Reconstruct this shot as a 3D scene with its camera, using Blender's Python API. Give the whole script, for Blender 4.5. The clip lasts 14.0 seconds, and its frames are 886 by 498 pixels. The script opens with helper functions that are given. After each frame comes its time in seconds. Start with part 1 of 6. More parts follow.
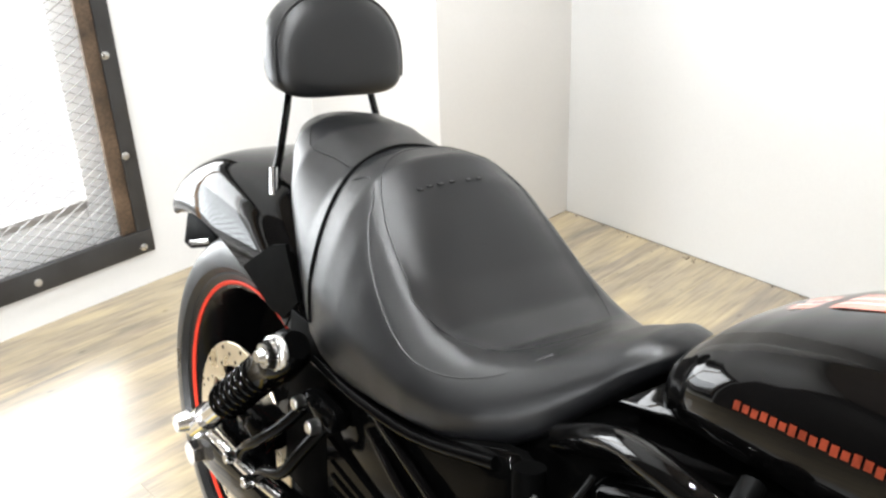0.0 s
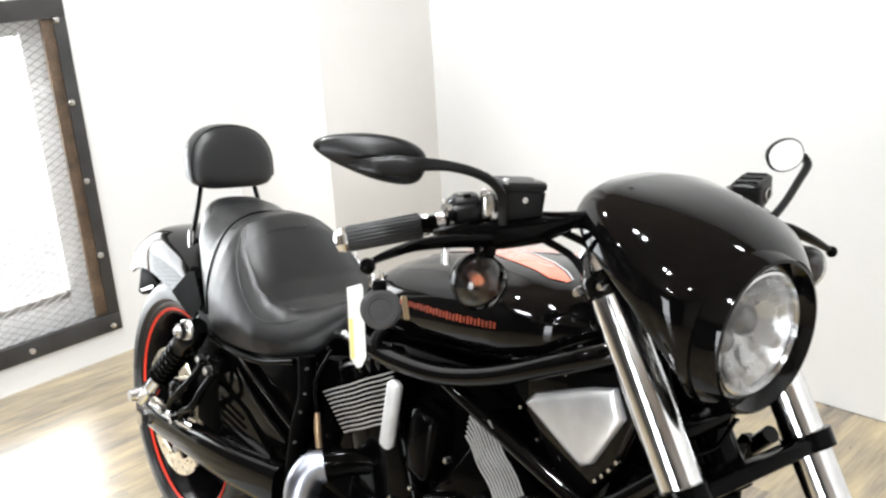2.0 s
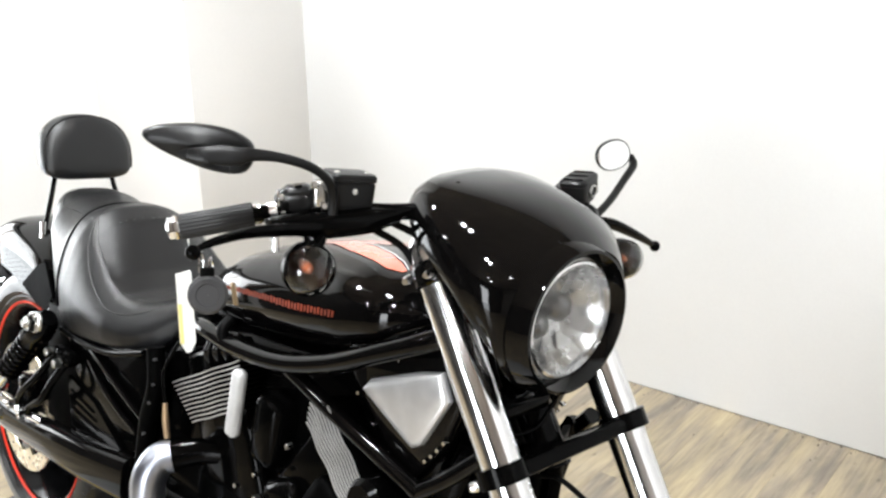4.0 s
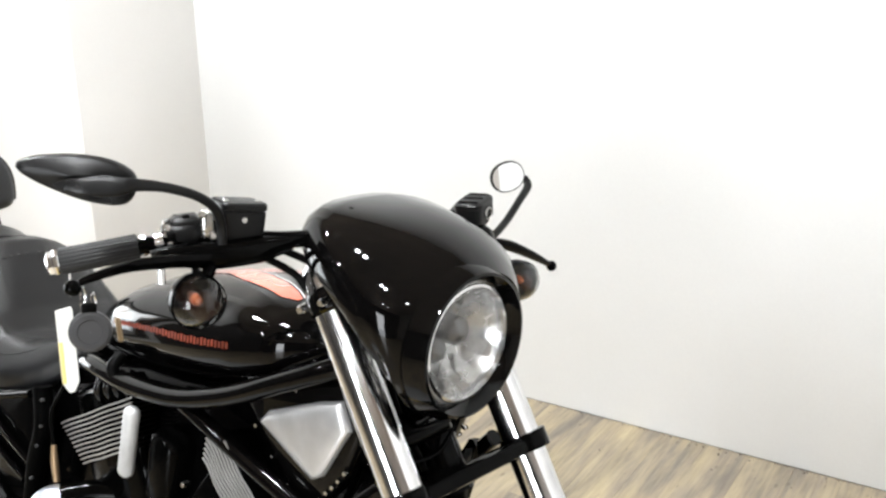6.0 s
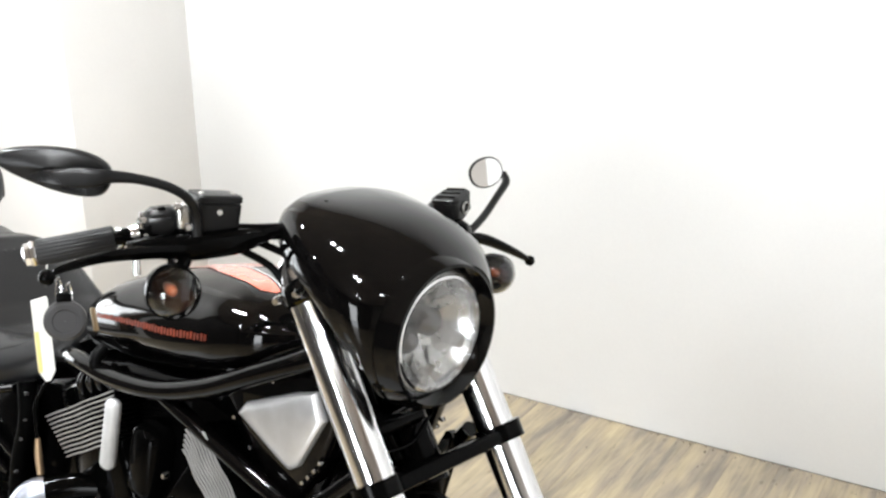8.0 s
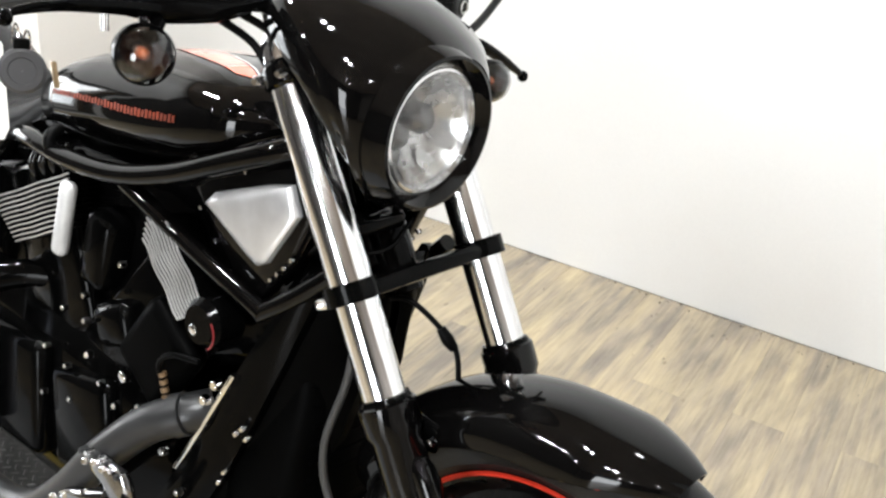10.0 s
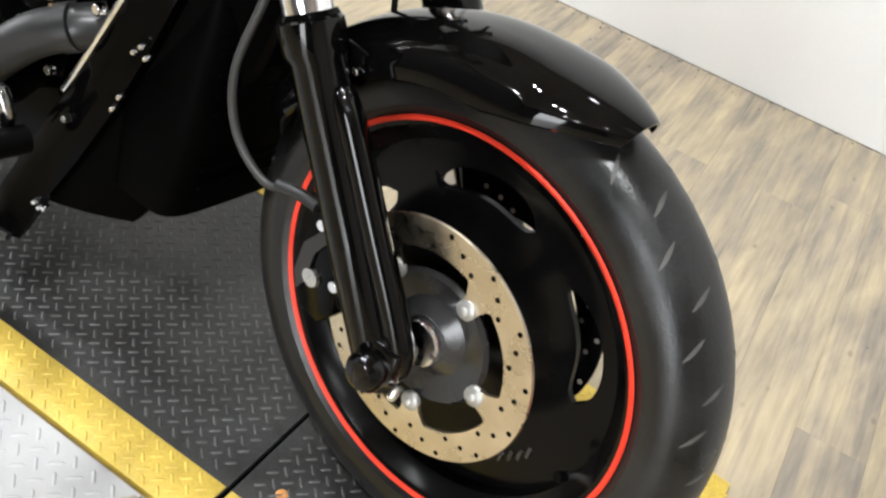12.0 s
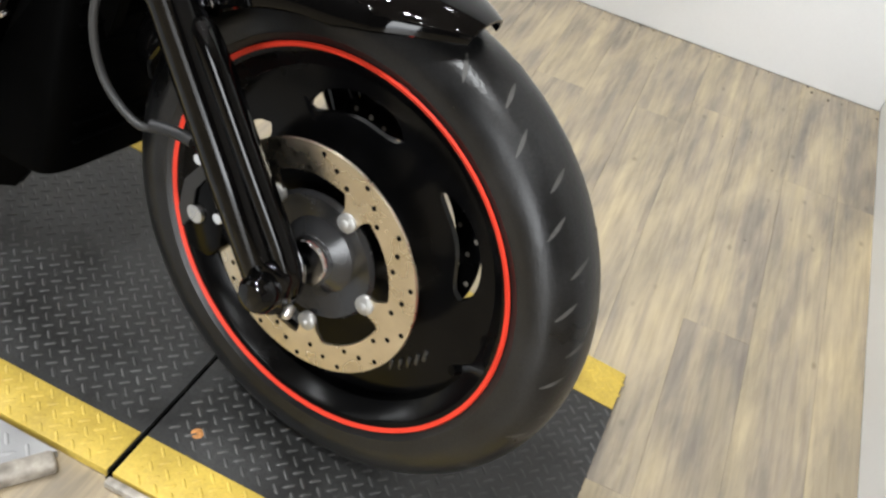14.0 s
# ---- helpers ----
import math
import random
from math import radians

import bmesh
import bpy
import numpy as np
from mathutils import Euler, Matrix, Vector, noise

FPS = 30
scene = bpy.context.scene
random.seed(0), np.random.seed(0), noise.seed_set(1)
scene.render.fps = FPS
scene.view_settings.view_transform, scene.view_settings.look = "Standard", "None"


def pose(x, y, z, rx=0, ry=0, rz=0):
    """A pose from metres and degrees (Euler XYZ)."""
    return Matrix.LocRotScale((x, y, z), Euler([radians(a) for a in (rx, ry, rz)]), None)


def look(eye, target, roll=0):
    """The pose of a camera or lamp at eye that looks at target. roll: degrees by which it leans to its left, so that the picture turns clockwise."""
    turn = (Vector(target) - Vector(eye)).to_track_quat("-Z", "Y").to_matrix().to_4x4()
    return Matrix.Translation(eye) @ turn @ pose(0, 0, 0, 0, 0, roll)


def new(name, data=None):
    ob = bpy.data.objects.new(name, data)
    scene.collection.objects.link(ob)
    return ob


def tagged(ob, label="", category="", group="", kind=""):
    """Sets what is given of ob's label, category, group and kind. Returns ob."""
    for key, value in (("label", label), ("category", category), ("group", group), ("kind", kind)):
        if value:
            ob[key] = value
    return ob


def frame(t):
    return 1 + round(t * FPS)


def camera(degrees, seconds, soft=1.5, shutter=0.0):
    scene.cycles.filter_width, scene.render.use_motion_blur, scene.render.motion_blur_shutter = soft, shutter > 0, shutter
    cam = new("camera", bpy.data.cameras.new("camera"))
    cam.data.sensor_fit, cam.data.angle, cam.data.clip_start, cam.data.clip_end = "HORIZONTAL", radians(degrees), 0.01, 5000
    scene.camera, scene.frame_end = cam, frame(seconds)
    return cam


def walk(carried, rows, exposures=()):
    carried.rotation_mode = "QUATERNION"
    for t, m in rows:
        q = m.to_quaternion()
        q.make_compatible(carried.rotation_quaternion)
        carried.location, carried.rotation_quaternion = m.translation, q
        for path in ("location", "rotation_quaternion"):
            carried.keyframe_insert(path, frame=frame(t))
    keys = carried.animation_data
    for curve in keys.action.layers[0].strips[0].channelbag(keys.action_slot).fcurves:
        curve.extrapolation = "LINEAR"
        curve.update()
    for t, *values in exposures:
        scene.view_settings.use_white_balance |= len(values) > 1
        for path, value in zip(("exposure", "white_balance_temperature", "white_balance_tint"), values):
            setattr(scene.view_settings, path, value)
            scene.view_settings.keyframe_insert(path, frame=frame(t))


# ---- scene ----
cam = camera(50.1, 14.0, soft=2.5)
PATH = [
    (0, (0.5335, 1.1473, 1.2526), (-0.4784, -0.3582, 0.3203), -2.3),
    (0.5, (0.6742, 1.375, 1.3150), (-0.2935, -0.1460, 0.5720), -2.95),
    (1, (0.665, 1.6505, 1.3235), (-0.2166, 0.0554, 0.6303), -2.64),
    (1.5, (0.662, 1.9001, 1.3586), (-0.2764, 0.2354, 0.6446), -2.3),
    (2, (0.7834, 2.0041, 1.3821), (-0.3448, 0.4374, 0.7222), -3.7),
    (2.5, (0.867, 2.0704, 1.3984), (-0.3815, 0.5802, 0.7793), -2.0),
    (3, (0.8221, 2.0888, 1.4015), (-0.4549, 0.623, 0.7823), -0.7),
    (3.5, (0.7783, 2.0847, 1.3831), (-0.5059, 0.6424, 0.7242), -0.7),
    (6, (0.7426, 2.0888, 1.3831), (-0.716, 0.8087, 0.7568), -0.7),
    (6.5, (0.7405, 2.1071, 1.3892), (-0.7252, 0.8291, 0.7732), -1.2),
    (7, (0.7405, 2.1367, 1.3872), (-0.7181, 0.8423, 0.7885), -1.4),
    (9.5, (0.7303, 2.0796, 1.3219), (-0.7283, 0.8995, 0.5202), 3.3),
    (10, (0.7273, 2.0612, 1.2893), (-0.7181, 0.9464, 0.3784), 5.7),
    (10.5, (0.7171, 2.048, 1.2454), (-0.715, 1.0096, 0.2305), 8.5),
    (11, (0.7099, 2.0337, 1.1924), (-0.7028, 1.0871, 0.0643), 11.5),
    (11.5, (0.7048, 2.0368, 1.1455), (-0.6844, 1.1963, -0.0887), 14.9),
    (12, (0.7007, 2.049, 1.1098), (-0.6783, 1.3075, -0.1979), 17.0),
    (12.5, (0.7018, 2.0674, 1.0822), (-0.6742, 1.4064, -0.2713), 18.9),
    (13, (0.7089, 2.0888, 1.0455), (-0.6671, 1.4921, -0.3376), 19.8),
    (13.5, (0.7252, 2.1133, 1.0282), (-0.665, 1.5747, -0.3641), 17.9),
    (14, (0.7415, 2.1347, 1.1047), (-0.7079, 1.5676, -0.2132), 14.9),
]
walk(cam, [(t, look(eye, target, roll)) for t, eye, target, roll in PATH],
     [(0, 0.42), (0.5, 0.36), (2, 0.28), (3.5, 0.28), (7, 0.26), (9.5, 0.38), (10.5, 0.46), (11.5, 0.46), (12.5, 0.32), (13.5, 0.22), (14, 0.16)])

# ---- light ----
world = bpy.data.worlds.new("sky")
scene.world = world
world.use_nodes = True
wn = world.node_tree
sky = wn.nodes.new("ShaderNodeTexSky")
sky.sky_type, sky.sun_disc = "NISHITA", False
sky.sun_elevation, sky.sun_rotation = radians(45), radians(200)
wn.nodes["Background"].inputs["Strength"].default_value = 0.12
wn.links.new(sky.outputs["Color"], wn.nodes["Background"].inputs["Color"])

# ---- frames of reference: the room, the leaning motorcycle and its steered front end ----
FLOOR = -0.015
ROOM = pose(0, 0, FLOOR, 0, 0, 9.0)
BODY = pose(0.07, 0, 0, 0, -9.0, 1.5)
FRONT = pose(-0.033, 1.703, 0.337, 0, -3.0, -3.3)
AXLE = FRONT @ pose(-0.006, 0, 0, 0, -2.7, 0)
DECK = pose(0.219, 1.57, 0, 0, 0, 7.0)
WORLD = Matrix.Identity(4)


def area_lamp(name, m, sx, sy, watts, colour, shape="RECTANGLE"):
    data = bpy.data.lights.new(name, "AREA")
    data.shape, data.size, data.size_y, data.energy, data.color = shape, sx, sy, watts, colour
    ob = new(name, data)
    ob.matrix_world = m
    return ob


# daylight that falls in through the window opening
area_lamp("window_daylight", ROOM @ pose(0.305, -1.41, 0.70, 90, 0, 0), 0.97, 0.85, 16, (0.90, 0.96, 1.0))

# daylight through the doorway opposite the side wall
area_lamp("doorway_daylight", ROOM @ pose(4.66, 2.05, 1.05, 0, 90, 0), 2.08, 1.08, 65, (0.90, 0.95, 1.0))


# ---- materials ----
def material(name, colour, rough=0.5, metal=0.0, coat=0.0, var=0.12, scale=8.0, bump=0.0, bump_scale=60.0, spec=0.5,
             rough_var=0.08, fine=0.0, stretch=(1, 1, 1)):
    """A surface with variation at two scales: wide stains and fine grain."""
    mat = bpy.data.materials.new(name)
    mat.use_nodes = True
    nt = mat.node_tree
    b = nt.nodes["Principled BSDF"]
    b.inputs["Metallic"].default_value = metal
    b.inputs["Coat Weight"].default_value = coat
    b.inputs["Coat Roughness"].default_value = 0.03
    b.inputs["Specular IOR Level"].default_value = spec
    co = nt.nodes.new("ShaderNodeTexCoord")
    mp = nt.nodes.new("ShaderNodeMapping")
    mp.inputs["Scale"].default_value = stretch
    nt.links.new(co.outputs["Object"], mp.inputs["Vector"])
    n1 = nt.nodes.new("ShaderNodeTexNoise")
    n1.inputs["Scale"].default_value, n1.inputs["Detail"].default_value = scale, 5
    n2 = nt.nodes.new("ShaderNodeTexNoise")
    n2.inputs["Scale"].default_value, n2.inputs["Detail"].default_value = bump_scale, 3
    nt.links.new(mp.outputs["Vector"], n1.inputs["Vector"])
    nt.links.new(mp.outputs["Vector"], n2.inputs["Vector"])
    ramp = nt.nodes.new("ShaderNodeMapRange")
    ramp.inputs["From Min"].default_value, ramp.inputs["From Max"].default_value = 0.3, 0.7
    ramp.inputs["To Min"].default_value, ramp.inputs["To Max"].default_value = 1 - var, 1 + var
    nt.links.new(n1.outputs["Fac"], ramp.inputs["Value"])
    fr = nt.nodes.new("ShaderNodeMapRange")
    fr.inputs["From Min"].default_value, fr.inputs["From Max"].default_value = 0.3, 0.7
    fr.inputs["To Min"].default_value, fr.inputs["To Max"].default_value = 1 - fine, 1 + fine
    nt.links.new(n2.outputs["Fac"], fr.inputs["Value"])
    mul = nt.nodes.new("ShaderNodeMath")
    mul.operation = "MULTIPLY"
    nt.links.new(ramp.outputs["Result"], mul.inputs[0])
    nt.links.new(fr.outputs["Result"], mul.inputs[1])
    sc = nt.nodes.new("ShaderNodeVectorMath")
    sc.operation = "SCALE"
    sc.inputs[0].default_value = colour
    nt.links.new(mul.outputs["Value"], sc.inputs["Scale"])
    nt.links.new(sc.outputs["Vector"], b.inputs["Base Color"])
    rr = nt.nodes.new("ShaderNodeMapRange")
    rr.inputs["From Min"].default_value, rr.inputs["From Max"].default_value = 0.3, 0.7
    rr.inputs["To Min"].default_value, rr.inputs["To Max"].default_value = max(rough - rough_var, 0.0), min(rough + rough_var, 1)
    nt.links.new(n1.outputs["Fac"], rr.inputs["Value"])
    nt.links.new(rr.outputs["Result"], b.inputs["Roughness"])
    if bump:
        bp = nt.nodes.new("ShaderNodeBump")
        bp.inputs["Strength"].default_value, bp.inputs["Distance"].default_value = bump, 0.001
        nt.links.new(n2.outputs["Fac"], bp.inputs["Height"])
        nt.links.new(bp.outputs["Normal"], b.inputs["Normal"])
    return mat


PAINT = material("gloss_black_paint", (0.0014, 0.0013, 0.0013), 0.04, spec=0.25, coat=0.0, var=0.2, rough_var=0.03)
BLACK = material("satin_black_metal", (0.0010, 0.0010, 0.0010), 0.10, spec=0.06, coat=0.0, var=0.25, scale=14, bump=0.05, bump_scale=300)
PLASTIC = material("matt_black_plastic", (0.0014, 0.0014, 0.0014), 0.40, spec=0.05, var=0.15, bump=0.15, bump_scale=600)
RUBBER = material("tyre_rubber", (0.0085, 0.0085, 0.0087), 0.34, spec=0.36, var=0.45, scale=13, bump=0.3, bump_scale=300, fine=0.35)
LEATHER = material("black_vinyl", (0.0052, 0.0054, 0.0060), 0.33, spec=0.50, var=0.12, scale=6, bump=0.35, bump_scale=900, rough_var=0.05)
CHROME = material("polished_chrome", (0.86, 0.86, 0.87), 0.13, metal=1.0, var=0.05, scale=20, rough_var=0.04)
STEEL = material("brushed_steel", (0.58, 0.57, 0.55), 0.28, metal=1.0, var=0.12, scale=30, bump=0.1, bump_scale=500)
ALU = material("satin_aluminium", (0.60, 0.60, 0.605), 0.38, metal=0.75, var=0.16, scale=16, bump=0.12, bump_scale=700)
SATIN = material("satin_cast_aluminium", (0.50, 0.50, 0.50), 0.55, metal=0.25, var=0.12, scale=40, bump=0.15, bump_scale=500)
DISC = material("brake_disc_steel", (0.70, 0.62, 0.48), 0.30, metal=1.0, var=0.12, scale=22, bump=0.1, bump_scale=500)
RED = material("red_rim_stripe", (0.74, 0.050, 0.025), 0.5, spec=0.2, var=0.08)
ORANGE = material("orange_decal", (0.15, 0.024, 0.010), 0.5, spec=0.1, var=0.4, scale=60)
CORAL = material("orange_stripe", (0.70, 0.13, 0.06), 0.2, coat=1.0, var=0.06)
SILVERSTRIPE = material("white_pinstripe", (0.75, 0.75, 0.75), 0.2, coat=1.0, var=0.05)
HEADER = material("heat_blued_header_steel", (0.42, 0.44, 0.50), 0.38, metal=1.0, var=0.3, scale=9, bump=0.05, bump_scale=200)
DARKCHROME = material("smoked_chrome", (0.26, 0.26, 0.265), 0.14, metal=1.0, var=0.2, scale=40)
GREY = material("grey_exhaust_metal", (0.026, 0.0262, 0.027), 0.42, metal=0.4, var=0.25, scale=12, bump=0.1, bump_scale=200)
WALL = material("white_wall_paint", (0.76, 0.76, 0.755), 0.6, var=0.035, scale=1.1, bump=0.1, bump_scale=120, fine=0.01)
# white wall paint for the column, tinted with the ceiling's warm bounce light
WARMBOUNCE = material("white_paint_warm_bounce", (0.76, 0.745, 0.725), 0.6, var=0.05, scale=1.1, bump=0.1, bump_scale=120, fine=0.01)
CEIL = material("brown_ceiling_boards", (0.35, 0.295, 0.25), 0.7, var=0.2, scale=2)
ENDWALL = material("cream_end_wall", (0.40, 0.37, 0.34), 0.8, var=0.2, scale=1.5)
# for unseen walls: dark so that the black paint mirrors little light
FARWALL = material("dark_unseen_wall", (0.045, 0.041, 0.038), 0.8, var=0.2, scale=1.5)
DARKSTEEL = material("dark_window_steel", (0.045, 0.044, 0.044), 0.5, metal=0.3, var=0.3, scale=9, bump=0.3, bump_scale=90)
RUST = material("rusted_angle_iron", (0.105, 0.070, 0.045), 0.7, metal=0.2, var=0.55, scale=11, bump=0.4, bump_scale=120, fine=0.3)
MESHWIRE = material("mesh_wire", (0.20, 0.19, 0.18), 0.6, metal=0.1, var=0.2)
YELLOW = material("yellow_safety_paint", (0.52, 0.37, 0.06), 0.55, var=0.16, scale=16, bump=0.2, bump_scale=200, fine=0.1)
DECKMAT = material("black_deck_paint", (0.023, 0.023, 0.0225), 0.45, var=0.4, scale=7, bump=0.3, bump_scale=260, fine=0.3, rough_var=0.12)
# paler than the deck: wear plus the lugs' glint, both in the colour
LUG = material("worn_glinting_lugs", (0.055, 0.055, 0.053), 0.46, metal=0.1, var=0.4, scale=30)
GRIP = material("satin_black_rubber", (0.0060, 0.0060, 0.0062), 0.32, spec=0.22, var=0.2, bump=0.2, bump_scale=500)
DUCT = material("matt_black_duct", (0.0008, 0.0008, 0.0008), 0.5, spec=0.015, var=0.2, scale=20)
PLATE = material("aluminium_tread_plate", (0.36, 0.36, 0.36), 0.5, metal=0.2, var=0.15, scale=9, bump=0.2, bump_scale=200)


# ---- shape helpers ----
def finish(bm, angle=38):
    bmesh.ops.remove_doubles(bm, verts=bm.verts, dist=1e-6)
    bm.normal_update()
    lim = radians(angle)
    for f in bm.faces:
        f.smooth = True
    for e in bm.edges:
        if len(e.link_faces) == 2 and e.link_faces[0].normal.angle(e.link_faces[1].normal, 0) > lim:
            e.smooth = False


def to_mesh(name, bm, mat, m=None, angle=38):
    bmesh.ops.recalc_face_normals(bm, faces=bm.faces)
    finish(bm, angle)
    if m is not None:
        bm.transform(m)
    me = bpy.data.meshes.new(name)
    bm.to_mesh(me)
    bm.free()
    for mt in (mat if isinstance(mat, (list, tuple)) else [mat]):
        me.materials.append(mt)
    return me


def solid(name, bm, mat, m=None, label="", category="", kind="", group="", angle=38):
    return tagged(new(name, to_mesh(name, bm, mat, m, angle)), label, category, group, kind)


def part(name, bm, mat, parent, label="", m=None, angle=38, kind=""):
    ob = new(name, to_mesh(name, bm, mat, m, angle))
    ob.parent = parent
    ob.matrix_parent_inverse = Matrix.Translation(parent.location).inverted() if parent.type == "EMPTY" else Matrix.Identity(4)
    return tagged(ob, label, kind=kind)


def box(bm, c, s, bevel=0.0, m=None, seg=2):
    r = bmesh.ops.create_cube(bm, size=1.0, matrix=(m or WORLD) @ Matrix.Translation(c) @ Matrix.Diagonal((*s, 1)))
    if bevel:
        edges = list({e for v in r["verts"] for e in v.link_edges})
        bmesh.ops.bevel(bm, geom=edges, offset=bevel, segments=seg, profile=0.5, affect="EDGES", clamp_overlap=True)
    return bm


def ring_pts(c, x, y, rx, ry, n, power=2.0, start=0.0):
    out = []
    for i in range(n):
        a = start + 2 * math.pi * i / n
        ca, sa = math.cos(a), math.sin(a)
        out.append(Vector(c) + Vector(x) * (rx * math.copysign(abs(ca) ** (2 / power), ca)) + Vector(y) * (ry * math.copysign(abs(sa) ** (2 / power), sa)))
    return out


def loft(bm, rings, caps=True, closed=False):
    vs = [[bm.verts.new(p) for p in ring] for ring in rings]
    n = len(vs[0])
    pairs = list(zip(vs, vs[1:])) + ([(vs[-1], vs[0])] if closed else [])
    for a, b in pairs:
        for i in range(n):
            bm.faces.new((a[i], a[(i + 1) % n], b[(i + 1) % n], b[i]))
    if caps and not closed:
        bm.faces.new(vs[0][::-1])
        bm.faces.new(vs[-1])
    return bm


def smooth_path(pts, steps=6):
    """Catmull-Rom through the points."""
    p = [Vector(q) for q in pts]
    p = [2 * p[0] - p[1]] + p + [2 * p[-1] - p[-2]]
    out = []
    for i in range(1, len(p) - 2):
        for k in range(steps):
            t = k / steps
            out.append(0.5 * (2 * p[i] + (p[i + 1] - p[i - 1]) * t + (2 * p[i - 1] - 5 * p[i] + 4 * p[i + 1] - p[i + 2]) * t * t
                              + (3 * p[i] - p[i - 1] - 3 * p[i + 1] + p[i + 2]) * t ** 3))
    return out + [p[-2]]


def lerp(a, b, t):
    return a + (b - a) * t


def tube(bm, pts, r, n=12, steps=6, flat=1.0):
    path = smooth_path(pts, steps) if steps > 1 else [Vector(q) for q in pts]
    radii = r if isinstance(r, (list, tuple)) else [r] * len(pts)
    last, rings, side = len(path) - 1, [], None
    for i, q in enumerate(path):
        d = (path[min(i + 1, last)] - path[max(i - 1, 0)]).normalized()
        if side is None:
            side = d.orthogonal().normalized()
        side = (side - d * side.dot(d)).normalized()
        k = i / last * (len(radii) - 1)
        j = min(int(k), len(radii) - 2)
        rr = lerp(radii[j], radii[j + 1], k - j)
        rings.append(ring_pts(q, side, d.cross(side), rr, rr * flat, n))
    return loft(bm, rings)


def rod(bm, a, b, r, r2=None, n=20):
    return tube(bm, [a, b], [r, r if r2 is None else r2], n, 1)


def revolve(bm, profile, n=64, c=(0, 0, 0), closed=True):
    """Turns a profile of (radius, x) round the x axis."""
    rings = [[Vector(c) + Vector((x, r * math.cos(2 * math.pi * i / n), r * math.sin(2 * math.pi * i / n))) for i in range(n)] for r, x in profile]
    return loft(bm, rings, caps=False, closed=closed)


def bolt(bm, p, d, r=0.008, h=0.006):
    d = Vector(d).normalized()
    q = Vector(p)
    rod(bm, q - d * 0.004, q + d * h * 0.7, r, n=10)
    rod(bm, q + d * h * 0.7, q + d * h, r, r * 0.7, n=10)
    return bm


def sections(bm, table, n=28, power=2.4):
    """A body along y: rows of y, bottom z, top z, half width, and how square it is."""
    dense = []
    for a, b in zip(table, table[1:]):
        for k in range(3):
            dense.append([lerp(u, v, k / 3) for u, v in zip(a, b)])
    dense.append(list(table[-1]))
    return loft(bm, [ring_pts((0, y, (zb + zt) / 2), (1, 0, 0), (0, 0, 1), w, (zt - zb) / 2, n, pw) for y, zb, zt, w, pw in dense])

# ---- room ----
U0, U1, V0, V1, H = -1.415, 4.6, -1.219, 2.488, 2.75
DOOR = (1.50, 2.60, 2.1)
WIN = (-0.3015, 0.88, 0.105, 1.2525)
bm = bmesh.new()
box(bm, ((U0 + U1) / 2, (V0 + 4.6) / 2, -0.06), (U1 - U0 + 0.4, 5.0 - V0, 0.10))
floor = solid("floor", bm, material("subfloor", (0.10, 0.08, 0.06), 0.8), ROOM, "light brown wood plank floor with a glossy finish", "floor", "structure")
bm = bmesh.new()
T = 0.14
for u0, u1, z0, z1 in ((U0 - T, WIN[0], 0, H), (WIN[1], 0.95, 0, H), (WIN[0], WIN[1], 0, WIN[2]), (WIN[0], WIN[1], WIN[3], H)):
    box(bm, ((u0 + u1) / 2, V0 - T / 2, (z0 + z1) / 2), (u1 - u0, T, z1 - z0))
solid("wall_rear", bm, WALL, ROOM, "white painted wall with a low screened window", "wall", "structure")
# unseen wall beyond the white one, added dark to dim reflections in the tank
bm = bmesh.new()
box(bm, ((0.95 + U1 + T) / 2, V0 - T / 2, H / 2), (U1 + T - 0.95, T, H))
solid("wall_rear_workshop", bm, FARWALL, ROOM, "unseen rear wall, coloured dark to dim the reflections", "wall", "structure")
for nm, c, s, lb in (("wall_side", (U0 - T / 2, (V0 + V1) / 2, H / 2), (T, V1 - V0, H), "plain white painted side wall"),
                     ("wall_front", ((U0 - T + 0.35) / 2, V1 + T / 2, H / 2), (0.35 - U0 + T, T, H), "short white painted end wall"),
                     ("wall_workshop", ((0.35 + U1 + T) / 2, 4.6, H / 2), (U1 + T - 0.35, T, H), "cream far end of the workshop"),
                     ("wall_return", (0.35 + T / 2, (V1 + T + 4.53) / 2, H / 2), (T, 4.53 - V1 - T, H), "cream return wall of the workshop"),
                     ("wall_column", ((U0 - 0.05 - 0.886) / 2, (V0 - 0.05 - 0.656) / 2, H / 2), (-0.886 - U0 + 0.05, -0.656 - V0 + 0.05, H - 0.004), "white boxed-in column in the room corner")):
    bm = bmesh.new()
    box(bm, c, s, 0.004)
    solid(nm, bm, ENDWALL if nm in ("wall_workshop", "wall_return") else WARMBOUNCE if nm == "wall_column" else WALL, ROOM, lb, "wall", "structure")
# unseen wall behind the camera, dark to cut bounce and reflections
bm = bmesh.new()
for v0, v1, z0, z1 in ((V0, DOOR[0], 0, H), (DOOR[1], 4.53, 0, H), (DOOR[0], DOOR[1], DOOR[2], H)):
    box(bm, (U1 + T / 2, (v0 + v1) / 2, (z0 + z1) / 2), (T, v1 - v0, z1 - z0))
solid("wall_camera_side", bm, FARWALL, ROOM, "unseen wall with an open doorway, coloured dark to dim the reflections", "wall", "structure")
bm = bmesh.new()
box(bm, ((U0 + U1) / 2, (V0 + 4.6) / 2, H + 0.05), (U1 - U0 + 0.4, 5.0 - V0, 0.10))
solid("ceiling", bm, CEIL, ROOM, "brown boarded ceiling", "ceiling", "structure")

# outside ground and pale haze beyond the window
bm = bmesh.new()
box(bm, (0, 0, -0.2), (60, 60, 0.1))
